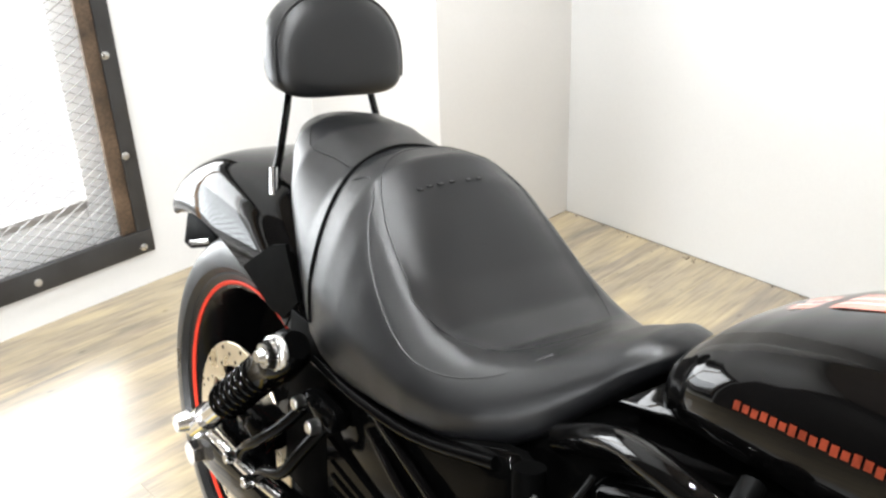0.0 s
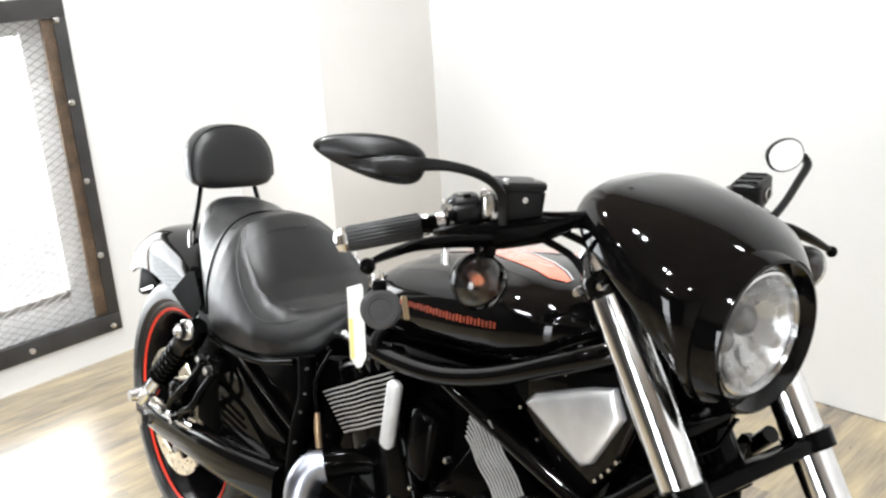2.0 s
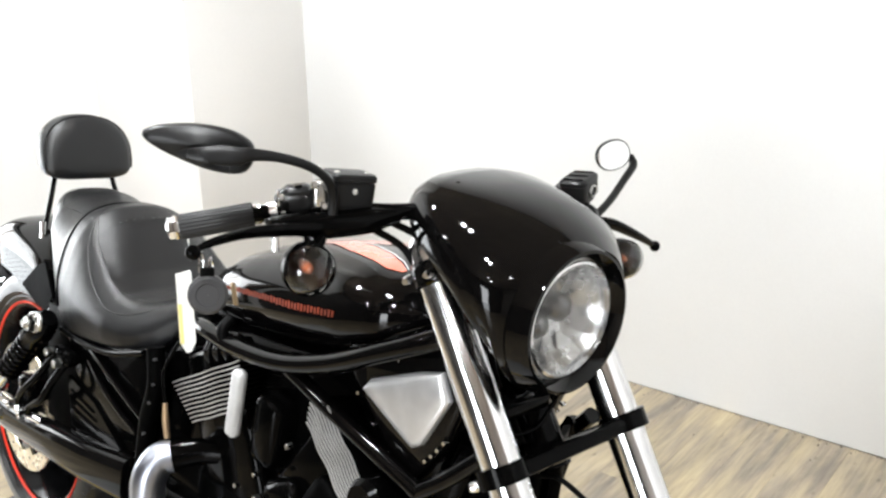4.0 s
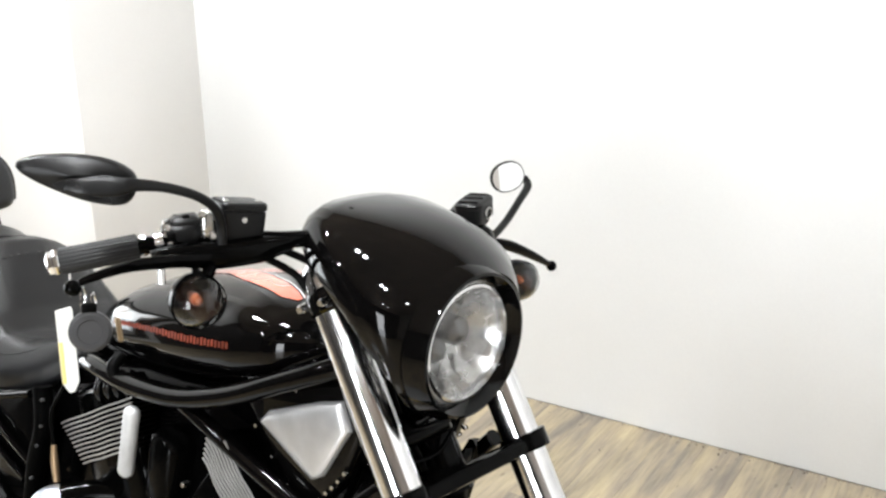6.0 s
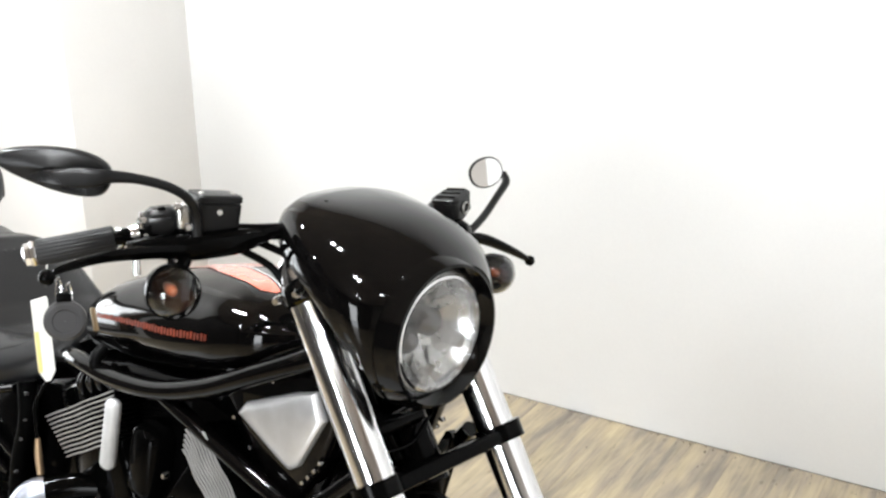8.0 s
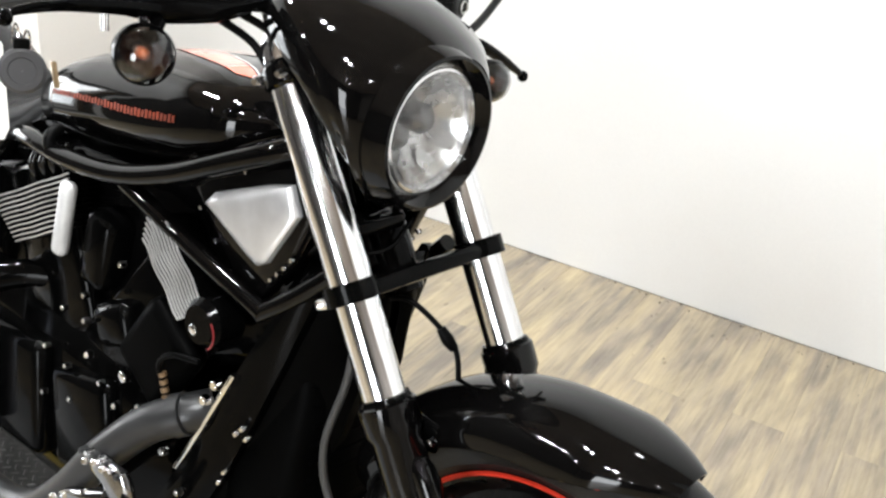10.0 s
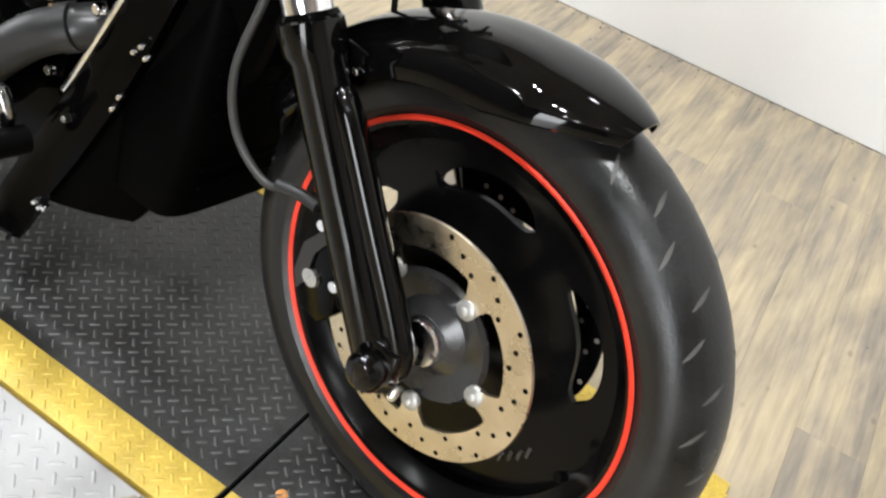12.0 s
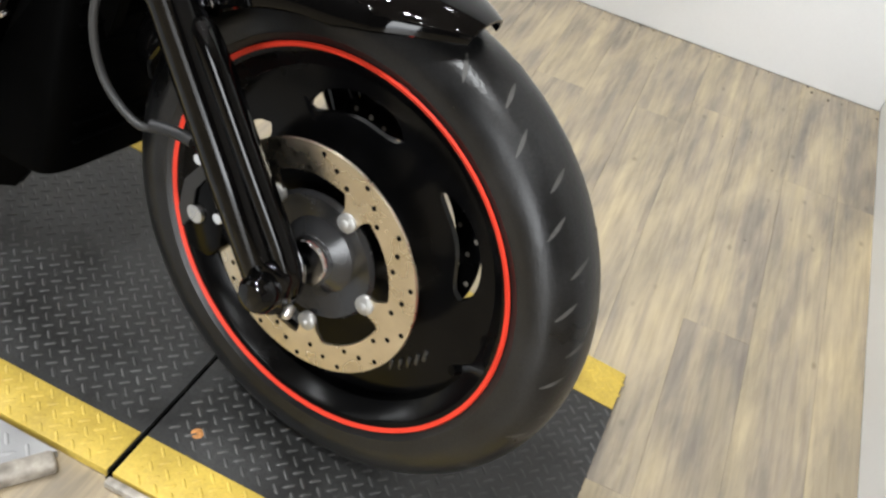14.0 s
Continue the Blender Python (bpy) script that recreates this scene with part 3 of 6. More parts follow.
for s in (1, -1):
    x = 0.109 * s
    bm = bmesh.new()
    rod(bm, on_fork(0.616, x), on_fork(0.26, x), 0.0265, n=40)
    bp("fork_tube", bm, CHROME, "polished chrome fork tube", FRONT)
    bm = bmesh.new()
    tube(bm, [on_fork(0.645, x), on_fork(0.641, x), on_fork(0.634, x), on_fork(0.618, x), on_fork(0.615, x)], [0.020, 0.028, 0.0315, 0.0315, 0.027], 28, 1)
    bp("fork_cap", bm, PAINT, "gloss black fork top with chrome cap", FRONT)
    bm = bmesh.new()
    tube(bm, [on_fork(0.640, x), on_fork(0.652, x), on_fork(0.664, x), on_fork(0.672, x), on_fork(0.675, x)], [0.0275, 0.0265, 0.0225, 0.015, 0.005], 20, 1)
    bp("cap_nut", bm, CHROME, "domed chrome fork cap", FRONT)
    for dz, df, r in ((0.630, -0.022, 0.006), (0.626, 0.022, 0.005)):
        bm = bmesh.new()
        bolt(bm, on_fork(dz, x + 0.024 * s, df), (0.9 * s, 0.3, 0), r, 0.014)
        bp("fork_cap_bolt", bm, CHROME, "chrome pinch bolt", FRONT)
    bm = bmesh.new()
    tube(bm, [on_fork(0.300, x), on_fork(0.296, x), on_fork(0.270, x), on_fork(0.262, x), on_fork(0.10, x), on_fork(-0.030, x), on_fork(-0.050, x)], [0.030, 0.0355, 0.0355, 0.0305, 0.0305, 0.029, 0.020], 28, 1)
    box(bm, (x, -0.016, -0.006), (0.046, 0.066, 0.058), 0.014)
    leg = bp("fork_lower_leg", bm, PAINT, "gloss black lower fork leg", FRONT)
    bm = bmesh.new()
    tube(bm, [on_fork(0.235, x, 0.020), on_fork(0.215, x, 0.030), on_fork(0.10, x, 0.036), on_fork(0.000, x, 0.040), on_fork(-0.030, x, 0.030)], [0.012, 0.0165, 0.0165, 0.0165, 0.012], 18, 4)
    part("casting_rib", bm, PAINT, leg, "gloss black rib along the leg", FRONT)
    bm = bmesh.new()
    rod(bm, on_fork(0.3035, x), on_fork(0.2985, x), 0.0300, 0.0325, n=28)
    part("dust_seal", bm, BLACK, leg, "thin black seal ring", FRONT)
    bm = bmesh.new()
    tube(bm, [(x + 0.012 * s, -0.012, -0.014), (x + 0.038 * s, -0.012, -0.014), (x + 0.045 * s, -0.012, -0.014), (x + 0.047 * s, -0.012, -0.014)], [0.024, 0.024, 0.019, 0.010], 24, 1)
    part("axle_cap", bm, PAINT, leg, "black axle end cap", FRONT)
    bm = bmesh.new()
    bolt(bm, (x + 0.012 * s, 0.020, -0.030), (s, 0.3, -0.2), 0.006, 0.012)
    part("pinch_bolt", bm, STEEL, leg, "", FRONT)
bm = bmesh.new()
for s in (1, -1):
    rod(bm, on_fork(0.420, 0.112 * s), on_fork(0.400, 0.112 * s), 0.0325, n=32)
fk = Matrix.Translation(on_fork(0.408)) @ pose(0, 0, 0, 32, 0, 0)
box(bm, (0, 0.012, 0), (0.19, 0.026, 0.021), 0.006, fk)
box(bm, (0, -0.014, 0), (0.19, 0.030, 0.018), 0.006, fk)
clamp = bp("lower_triple_clamp", bm, BLACK, "black lower fork clamp", FRONT)
for s in (1, -1):
    bm = bmesh.new()
    bolt(bm, on_fork(0.405, 0.132 * s, -0.030), (0.9 * s, -0.4, 0), 0.0068, 0.010)
    part("clamp_bolt", bm, CHROME, clamp, "chrome clamp bolt", FRONT)
bm = bmesh.new()
box(bm, on_fork(0.615) + Vector((0, -0.03, 0)), (0.21, 0.075, 0.030), 0.01, None)
rod(bm, on_fork(0.64, 0, -0.05), on_fork(0.39, 0, -0.05), 0.034, n=24)
bp("steering_head", bm, BLACK, "black steering head and upper clamp", FRONT)

# front fender
bm = bmesh.new()
rings = []
for i in range(45):
    t = i / 44
    a = radians(lerp(71.8, 160, t))
    rad = 0.360 + 0.004 * max(0, 1 - t * 4) ** 2
    wid = 0.076 * min(1.0, 0.16 + 5.5 * t) ** 0.5 * min(1.0, 0.75 + 3 * (1 - t))
    drop = 0.058 * min(1, 0.34 + 2.6 * t)
    d, row = Vector((0, math.cos(a), math.sin(a))), []
    for thick in (0, 0.003):
        pts = []
        for k in range(21):
            f = math.pi * k / 20
            cx, sx = math.cos(f), math.sin(f)
            pts.append(d * (rad - thick - drop * (1 - sx ** 0.85)) + Vector(((wid - thick) * math.copysign(abs(cx) ** 0.88, cx), 0, 0)))
        row += pts if thick == 0 else pts[::-1]
    rings.append(row)
loft(bm, rings)
fender = bp("front_fender", bm, PAINT, "gloss black front fender", FRONT)
for s in (1, -1):
    bm = bmesh.new()
    box(bm, (0.076 * s, -0.190, 0.262), (0.012, 0.055, 0.040), 0.008)
    box(bm, (0.088 * s, -0.215, 0.272), (0.020, 0.030, 0.022), 0.006)
    part("fender_mount", bm, BLACK, fender, "black fender bracket", FRONT)
    for dy in (-0.022, 0.022):
        bm = bmesh.new()
        bolt(bm, (0.083 * s, -0.190 + dy, 0.268 - dy * 0.3), (s, 0, 0), 0.006, 0.006)
        part("fender_bolt", bm, CHROME, fender, "", FRONT)

# headlight fairing
FX = 0.026


def fair_ring(top, bottom, w, bulge=0.0, n=48, power=2.3, inset=0.0, shoulder=0.0):
    tp, bt = Vector((FX, *top)), Vector((FX, *bottom))
    c, up = (tp + bt) / 2, (tp - bt)
    hh, out = up.length / 2 - inset, []
    up.normalize()
    for p in ring_pts((0, 0, 0), (1, 0, 0), (0, 0, 1), w - inset, hh, n, power):
        u = p.z / hh
        out.append(c + Vector((p.x * (1 + shoulder * u * (1.0 if u > 0 else 3.2)), bulge * (1 - u * u) * (1 + 0.3 * u), 0)) + up * p.z)
    return out


bm = bmesh.new()
outer = [((-0.258, 0.684), (-0.300, 0.500), 0.094, 0.0, 2.0, 0.0), ((-0.284, 0.699), (-0.302, 0.498), 0.106, 0.005, 2.2, 0.03), ((-0.334, 0.720), (-0.304, 0.497), 0.118, 0.022, 2.5, 0.08), ((-0.395, 0.733), (-0.306, 0.498), 0.121, 0.045, 2.65, 0.10),
         ((-0.454, 0.740), (-0.309, 0.501), 0.122, 0.068, 2.8, 0.11), ((-0.486, 0.737), (-0.312, 0.506), 0.123, 0.079, 2.85, 0.11), ((-0.507, 0.725), (-0.315, 0.510), 0.124, 0.086, 2.85, 0.11), ((-0.524, 0.706), (-0.318, 0.514), 0.121, 0.092, 2.8, 0.11)]
rings = [fair_ring(a, b, w, bu, power=p, shoulder=sh) for a, b, w, bu, p, sh in outer] + [fair_ring(a, b, w, bu, power=p, inset=0.005, shoulder=sh) for a, b, w, bu, p, sh in outer[::-1]]
loft(bm, rings, caps=False, closed=True)
fairing = bp("headlight_fairing", bm, PAINT, "gloss black headlight fairing", FRONT)
for k in range(2):
    bm = bmesh.new()
    box(bm, (FX + 0.030 + 0.014 * k, -0.452 + 0.008 * k, 0.7350), (0.006, 0.020, 0.003), 0.001, None)
    part("vent_slot", bm, PLASTIC, fairing, "small dark vent slot", FRONT)
# headlight
HL = FRONT @ Matrix.Translation((0.034, -0.270, 0.598)) @ pose(0, 0, 0, -1, 0, 2.4) @ pose(0, 0, 0, 0, 0, 90) @ Matrix.Scale(0.90, 4)
bm = bmesh.new()
revolve(bm, [(0.0770, -0.004), (0.0810, 0.004), (0.0900, 0.013), (0.0940, 0.0165), (0.0980, 0.0150), (0.1030, 0.004), (0.1075, -0.014), (0.100, -0.03), (0.080, -0.02)], 72)
head = bp("headlight", bm, PAINT, "round headlight in a deep black bezel", HL)
bm = bmesh.new()
revolve(bm, [(0.0785, -0.002), (0.0795, 0.003), (0.0765, 0.004), (0.0745, -0.002)], 72)
part("lens_ring", bm, CHROME, head, "thin chrome lens ring", HL)
bm = bmesh.new()
revolve(bm, [(0.076, -0.004), (0.070, -0.020), (0.052, -0.042), (0.030, -0.054), (0.001, -0.058), (0.001, -0.061), (0.034, -0.058), (0.058, -0.045), (0.078, -0.010)], 72)
part("reflector", bm, SILVER, head, "silver reflector bowl", HL)
for a0, rr_, sz in ((200, 0.032, 0.019), (20, 0.014, 0.021)):
    bm = bmesh.new()
    a = radians(a0)
    c = Vector((-0.040, rr_ * math.cos(a), rr_ * math.sin(a)))
    tube(bm, [c - Vector((0.012, 0, 0)), c + Vector((0.012, 0, 0)), c + Vector((0.020, 0, 0)), c + Vector((0.023, 0, 0))], [sz, sz * 0.95, sz * 0.6, sz * 0.15], 20, 1)
    part("bulb_shield", bm, DARKCHROME, head, "dark bulb shield", HL)
for k in range(10):
    a = radians(36 * k + 10)
    bm = bmesh.new()
    d, t = Vector((0, math.cos(a), math.sin(a))), Vector((0, -math.sin(a), math.cos(a)))
    pts = [d * 0.040 + Vector((-0.046, 0, 0)) + t * 0.003, d * 0.058 + Vector((-0.034, 0, 0)) + t * 0.011, d * 0.072 + Vector((-0.014, 0, 0)) + t * 0.008, d * 0.072 + Vector((-0.014, 0, 0)) - t * 0.010, d * 0.055 + Vector((-0.036, 0, 0)) - t * 0.012]
    vs = [bm.verts.new(p) for p in pts] + [bm.verts.new(p + Vector((0.0015, 0, 0)) * (1 + k % 3)) for p in pts]
    for q in range(5):
        bm.faces.new((vs[q], vs[(q + 1) % 5], vs[5 + (q + 1) % 5], vs[5 + q]))
    bm.faces.new(vs[5:])
    bm.faces.new(vs[:5][::-1])
    part("reflector_facet", bm, SILVER, head, "", HL)
bm = bmesh.new()
revolve(bm, [(0.0755, 0.000), (0.060, 0.006), (0.040, 0.010), (0.020, 0.012), (0.0005, 0.0125), (0.0005, 0.0100), (0.020, 0.0095), (0.040, 0.0075), (0.060, 0.0035), (0.0755, -0.003)], 72)
lens = part("lens", bm, GLASS, head, "clear glass lens", HL)
lens.visible_shadow = False
# wiring and bracket below the fairing
bm = bmesh.new()
box(bm, (FX + 0.035, -0.340, 0.470), (0.10, 0.055, 0.020), 0.006)
tube(bm, [(FX + 0.05, -0.335, 0.465), (FX + 0.06, -0.325, 0.44), (FX + 0.01, -0.315, 0.437), (FX - 0.03, -0.32, 0.462)], 0.003, 8, 5)
tube(bm, [(FX + 0.03, -0.345, 0.465), (FX + 0.04, -0.355, 0.43), (FX + 0.03, -0.365, 0.40)], 0.006, 8, 5)
bp("headlight_bracket", bm, BLACK, "black headlight bracket with wiring", FRONT)

# tank cover
TANK = [(0.690, 0.745, 0.768, 0.030, 2.4), (0.698, 0.735, 0.790, 0.062, 2.5), (0.712, 0.734, 0.816, 0.094, 2.7), (0.742, 0.740, 0.845, 0.114, 2.7), (0.790, 0.744, 0.871, 0.129, 2.7), (0.850, 0.746, 0.893, 0.138, 2.6), (0.940, 0.756, 0.914, 0.146, 2.5), (1.030, 0.770, 0.927, 0.153, 2.5), (1.110, 0.790, 0.933, 0.157, 2.5),
        (1.180, 0.815, 0.930, 0.146, 2.4), (1.235, 0.845, 0.915, 0.096, 2.3), (1.262, 0.866, 0.900, 0.050, 2.2)]
bm = bmesh.new()
sections(bm, TANK, 56)
tank = bp("fuel_tank_cover", bm, PAINT, "gloss black tank cover with orange lettering and stripe")


def tank_at(y, a):
    """A point on the tank's right side: a in radians up from its widest line."""
    for p, q in zip(TANK, TANK[1:]):
        if p[0] <= y <= q[0]:
            t = (y - p[0]) / (q[0] - p[0])
            _, zb, zt, w, pw = [lerp(u, v, t) for u, v in zip(p, q)]
            ca, sa = math.cos(a), math.sin(a)
            return Vector((w * math.copysign(abs(ca) ** (2 / pw), ca), y, (zb + zt) / 2 + (zt - zb) / 2 * math.copysign(abs(sa) ** (2 / pw), sa)))


def on_tank(name, outline, mat, label, lift_by=0.0012):
    """A thin decal that follows the tank: outline gives (y, low angle, high angle)."""
    bm = bmesh.new()
    grid = []
    for y, a0, a1 in outline:
        col = []
        for k in range(7):
            a = lerp(a0, a1, k / 6)
            p = tank_at(y, a)
            nrm = (tank_at(y, a + 0.02) - tank_at(y, a - 0.02)).cross(tank_at(y + 0.004, a) - tank_at(y - 0.004, a)).normalized()
            if nrm.dot(p - Vector((0, y, 0.84))) < 0:
                nrm = -nrm
            col.append(bm.verts.new(p + nrm * lift_by))
        grid.append(col)
    for p, q in zip(grid, grid[1:]):
        for k in range(6):
            bm.faces.new((p[k], p[k + 1], q[k + 1], q[k]))
    return part(name, bm, mat, tank, label, BODY)


# lettering along the side: plain slim orange bars
for k in range(38):
    y0 = 0.800 + 0.0082 * k
    up = 0.055 * max(0.0, (1.0 - y0) / 0.2)
    lo, top = up - 0.016 + 0.006 * (k % 2), up + 0.062 - 0.007 * (k % 3)
    on_tank("lettering_bar", [(y0 + 0.0058 * q / 2, lo, top) for q in range(3)], ORANGE, "" if k else "slim orange lettering bar")
for s in (1, -1):
    def am(a):
        return a if s > 0 else math.pi - a
    low = [(0.76, 1.46), (0.95, 1.416), (1.019, 1.255), (1.088, 1.154), (1.130, 1.060), (1.165, 1.10)]
    high = [(0.76, 1.56), (0.95, 1.60), (1.019, 1.52), (1.088, 1.39), (1.130, 1.27), (1.165, 1.11)]
    rows = []
    for (ya, la), (yb, lb), (_, ha), (_, hb) in zip(low, low[1:], high, high[1:]):
        rows += [(lerp(ya, yb, q / 4), am(lerp(la, lb, q / 4)), am(lerp(ha, hb, q / 4))) for q in range(4)]
    on_tank("tank_stripe", rows, CORAL, "broad tapering orange stripe on the tank top")
    on_tank("tank_pinstripe", [(y, hi_ + (0.02 if s > 0 else -0.02), hi_ + (0.034 if s > 0 else -0.034)) for y, _, hi_ in rows], SILVERSTRIPE, "thin white edge of the tank stripe")
# glossy nose pieces between seat and tank
for s in (1, -1):
    bm = bmesh.new()
    out = Vector((0.72, -0.39, 0.57)).normalized()
    face = [Vector(p) for p in ((0.072, 0.655, 0.722), (0.060, 0.712, 0.776), (0.082, 0.756, 0.778), (0.092, 0.738, 0.754))]
    mid = sum(face, Vector()) / 4
    rings = [[mid + (p - mid) * k + out * h for p in face] for k, h in ((0.96, -0.030), (1.0, -0.024), (1.0, 0.004), (0.95, 0.008), (0.80, 0.009))]
    loft(bm, [[Vector((p.x * s, p.y, p.z)) for p in r] for r in rings])
    bp("tank_end_trim", bm, PAINT, "gloss black trim between seat and tank")

# frame rails
for s in (1, -1):
    bm = bmesh.new()
    tube(bm, [(0.095 * s, 0.610, 0.668), (0.125 * s, 0.695, 0.722), (0.146 * s, 0.770, 0.742), (0.152 * s, 0.870, 0.742), (0.153 * s, 0.990, 0.755), (0.150 * s, 1.100, 0.789), (0.143 * s, 1.200, 0.836), (0.120 * s, 1.280, 0.874), (0.080 * s, 1.325, 0.897)], 0.0148, 18, 5)
    bp("frame_rail", bm, PAINT, "gloss black upper frame rail")
    bm = bmesh.new()
    tube(bm, [(0.140 * s, 0.995, 0.745), (0.137 * s, 1.140, 0.702), (0.131 * s, 1.278, 0.662)], 0.0125, 14, 4)
    bp("engine_brace", bm, PAINT, "gloss black engine brace tube")
    bm = bmesh.new()
    tube(bm, [(0.131 * s, 1.271, 0.659), (0.122 * s, 1.318, 0.698), (0.104 * s, 1.370, 0.752)], 0.0120, 14, 4)
    bp("frame_downtube", bm, PAINT, "gloss black frame downtube")
    bm = bmesh.new()
    tube(bm, [(0.155 * s, 0.630, 0.668), (0.158 * s, 0.640, 0.60), (0.155 * s, 0.612, 0.53), (0.150 * s, 0.590, 0.44), (0.14 * s, 0.56, 0.32)], 0.016, 14, 5)
    upright = bp("frame_upright", bm, DUCT, "black rear frame upright")
    for y, z, r in ((0.655, 0.655, 0.0026), (0.652, 0.608, 0.0024), (0.640, 0.570, 0.0030), (0.622, 0.505, 0.0026)):
        bm = bmesh.new()
        bolt(bm, (0.170 * s, y, z), (s, 0.5, 0.2), r, 0.003)
        part("clip", bm, GREY, upright, "", BODY)

# intake side scoops
for s in (1, -1):
    bm = bmesh.new()
    shape = [(1.090, 0.793), (1.133, 0.810), (1.300, 0.862), (1.330, 0.810), (1.300, 0.726), (1.248, 0.656), (1.226, 0.664)]
    vs0 = [bm.verts.new((0.092 * s, y, z)) for y, z in shape]
    vs1 = [bm.verts.new((0.122 * s, y, z)) for y, z in shape]
    bm.faces.new(vs0)
    bm.faces.new(vs1[::-1])
    for k in range(7):
        bm.faces.new((vs0[k], vs0[(k + 1) % 7], vs1[(k + 1) % 7], vs1[k]))
    bmesh.ops.bevel(bm, geom=list(bm.edges), offset=0.009, segments=3, profile=0.5, affect="EDGES", clamp_overlap=True)
    scoop = bp("intake_scoop", bm, PAINT, "gloss black intake surround with satin panel")
    bm = bmesh.new()
    shape = [(1.147, 0.764), (1.163, 0.783), (1.255, 0.822), (1.294, 0.834), (1.312, 0.800), (1.270, 0.726), (1.254, 0.716), (1.238, 0.722)]
    mid_y, mid_z = 1.24, 0.783
    rings = [[Vector(((0.123 + h) * s, lerp(mid_y, y, k), lerp(mid_z, z, k))) for y, z in shape] for k, h in ((1.0, -0.004), (1.0, 0.004), (0.965, 0.0075), (0.88, 0.0105), (0.6, 0.0130), (0.25, 0.0138))]
    loft(bm, rings)
    part("satin_panel", bm, ALU, scoop, "satin aluminium intake panel", BODY)
    for y, z in ((1.135, 0.752), (1.170, 0.718), (1.205, 0.690), (1.276, 0.705), (1.286, 0.716), (1.296, 0.728), (1.306, 0.742), (1.12, 0.792), (1.21, 0.824)):
        bm = bmesh.new()
        bolt(bm, (0.123 * s, y, z), (s, 0, 0), 0.0034, 0.003)
        part("rivet", bm, CHROME, scoop, "", BODY)

# engine
bm = bmesh.new()
sections(bm, [(0.50, 0.22, 0.48, 0.10, 5), (0.56, 0.19, 0.52, 0.135, 5), (0.80, 0.17, 0.50, 0.142, 5), (1.02, 0.18, 0.48, 0.140, 5), (1.13, 0.24, 0.44, 0.12, 5)], 36)
engine = bp("engine", bm, BLACK, "black V-twin engine with bright fin edges and bolts")


def slab(y0, z0, y1, z1, w, x0, x1, r=0.012):
    """A rounded block lying along a line in the side view, w wide across it."""
    bm = bmesh.new()
    a, b = Vector((0, y0, z0)), Vector((0, y1, z1))
    d = (b - a)
    ang = math.degrees(math.atan2(d.z, d.y))
    mm = Matrix.Translation(((x0 + x1) / 2, (y0 + y1) / 2, (z0 + z1) / 2)) @ pose(0, 0, 0, ang, 0, 0)
    box(bm, (0, 0, 0), (abs(x1 - x0), d.length, w), r, mm, 3)
    return bm


for nm, args, mt, lb in (("rear_cylinder", (0.86, 0.44, 0.74, 0.70, 0.17, -0.125, 0.125), BLACK, "black rear cylinder"), ("front_cylinder", (0.95, 0.42, 1.13, 0.65, 0.17, -0.125, 0.125), BLACK, "black front cylinder"),
                         ("front_head_cover", (1.06, 0.47, 1.135, 0.585, 0.12, 0.11, 0.152), DUCT, "dull black cam cover"), ("clutch_cover", (0.62, 0.32, 0.86, 0.34, 0.20, 0.12, 0.168), BLACK, "black clutch cover"),
                         ("cam_cover", (0.88, 0.33, 1.03, 0.36, 0.17, 0.12, 0.160), BLACK, "black cam cover"), ("head_block", (0.93, 0.56, 0.945, 0.68, 0.065, 0.08, 0.146), BLACK, "black cylinder head block"),
                         ("ignition_module", (0.955, 0.51, 1.035, 0.545, 0.07, 0.08, 0.150), BLACK, "black ignition module")):
    part(nm, slab(*args, 0.02), mt, engine, lb, BODY)
# timing of cooling fins: bright machined edges
def fin_pack(name, start, step, along, lengths, x0, x1, label, wave=0.0022, edge=0.0012):
    for k, (l0, l1) in enumerate(lengths):
        bm = bmesh.new()
        c = Vector((0, *start)) + Vector((0, *step)) * k
        d = Vector((0, *along)).normalized()
        nrm = Vector((1, 0, 0)).cross(d)
        n = 9
        prev = []
        for i in range(n + 1):
            q = c + d * lerp(l0, l1, i / n) + nrm * wave * math.sin(i * 1.4)
            prev.append([bm.verts.new(q + Vector((xx, 0, 0)) + nrm * h) for xx, h in ((x0, -0.0012), (x1, -0.0009), (x1, 0.0009), (x0, 0.0012))])
        for a, b in zip(prev, prev[1:]):
            for j in range(4):
                bm.faces.new((a[j], a[(j + 1) % 4], b[(j + 1) % 4], b[j]))
        bm.faces.new(prev[0][::-1])
        bm.faces.new(prev[-1])
        fin = part(name, bm, DUCT, engine, label if k == 0 else "", BODY)
        bm = bmesh.new()
        prev = []
        for i in range(n + 1):
            q = c + d * lerp(l0, l1, i / n) + nrm * wave * math.sin(i * 1.4)
            prev.append([bm.verts.new(q + Vector((xx, 0, 0)) + nrm * h) for xx, h in ((x1 - 0.0012, -edge), (x1 + 0.0010, -edge * 0.8), (x1 + 0.0010, edge * 0.8), (x1 - 0.0012, edge))])
        for a, b in zip(prev, prev[1:]):
            for j in range(4):
                bm.faces.new((a[j], a[(j + 1) % 4], b[(j + 1) % 4], b[j]))
        bm.faces.new(prev[0][::-1])
        bm.faces.new(prev[-1])
        part("fin_edge", bm, ALU, fin, "bright machined edge" if k == 0 else "", BODY)


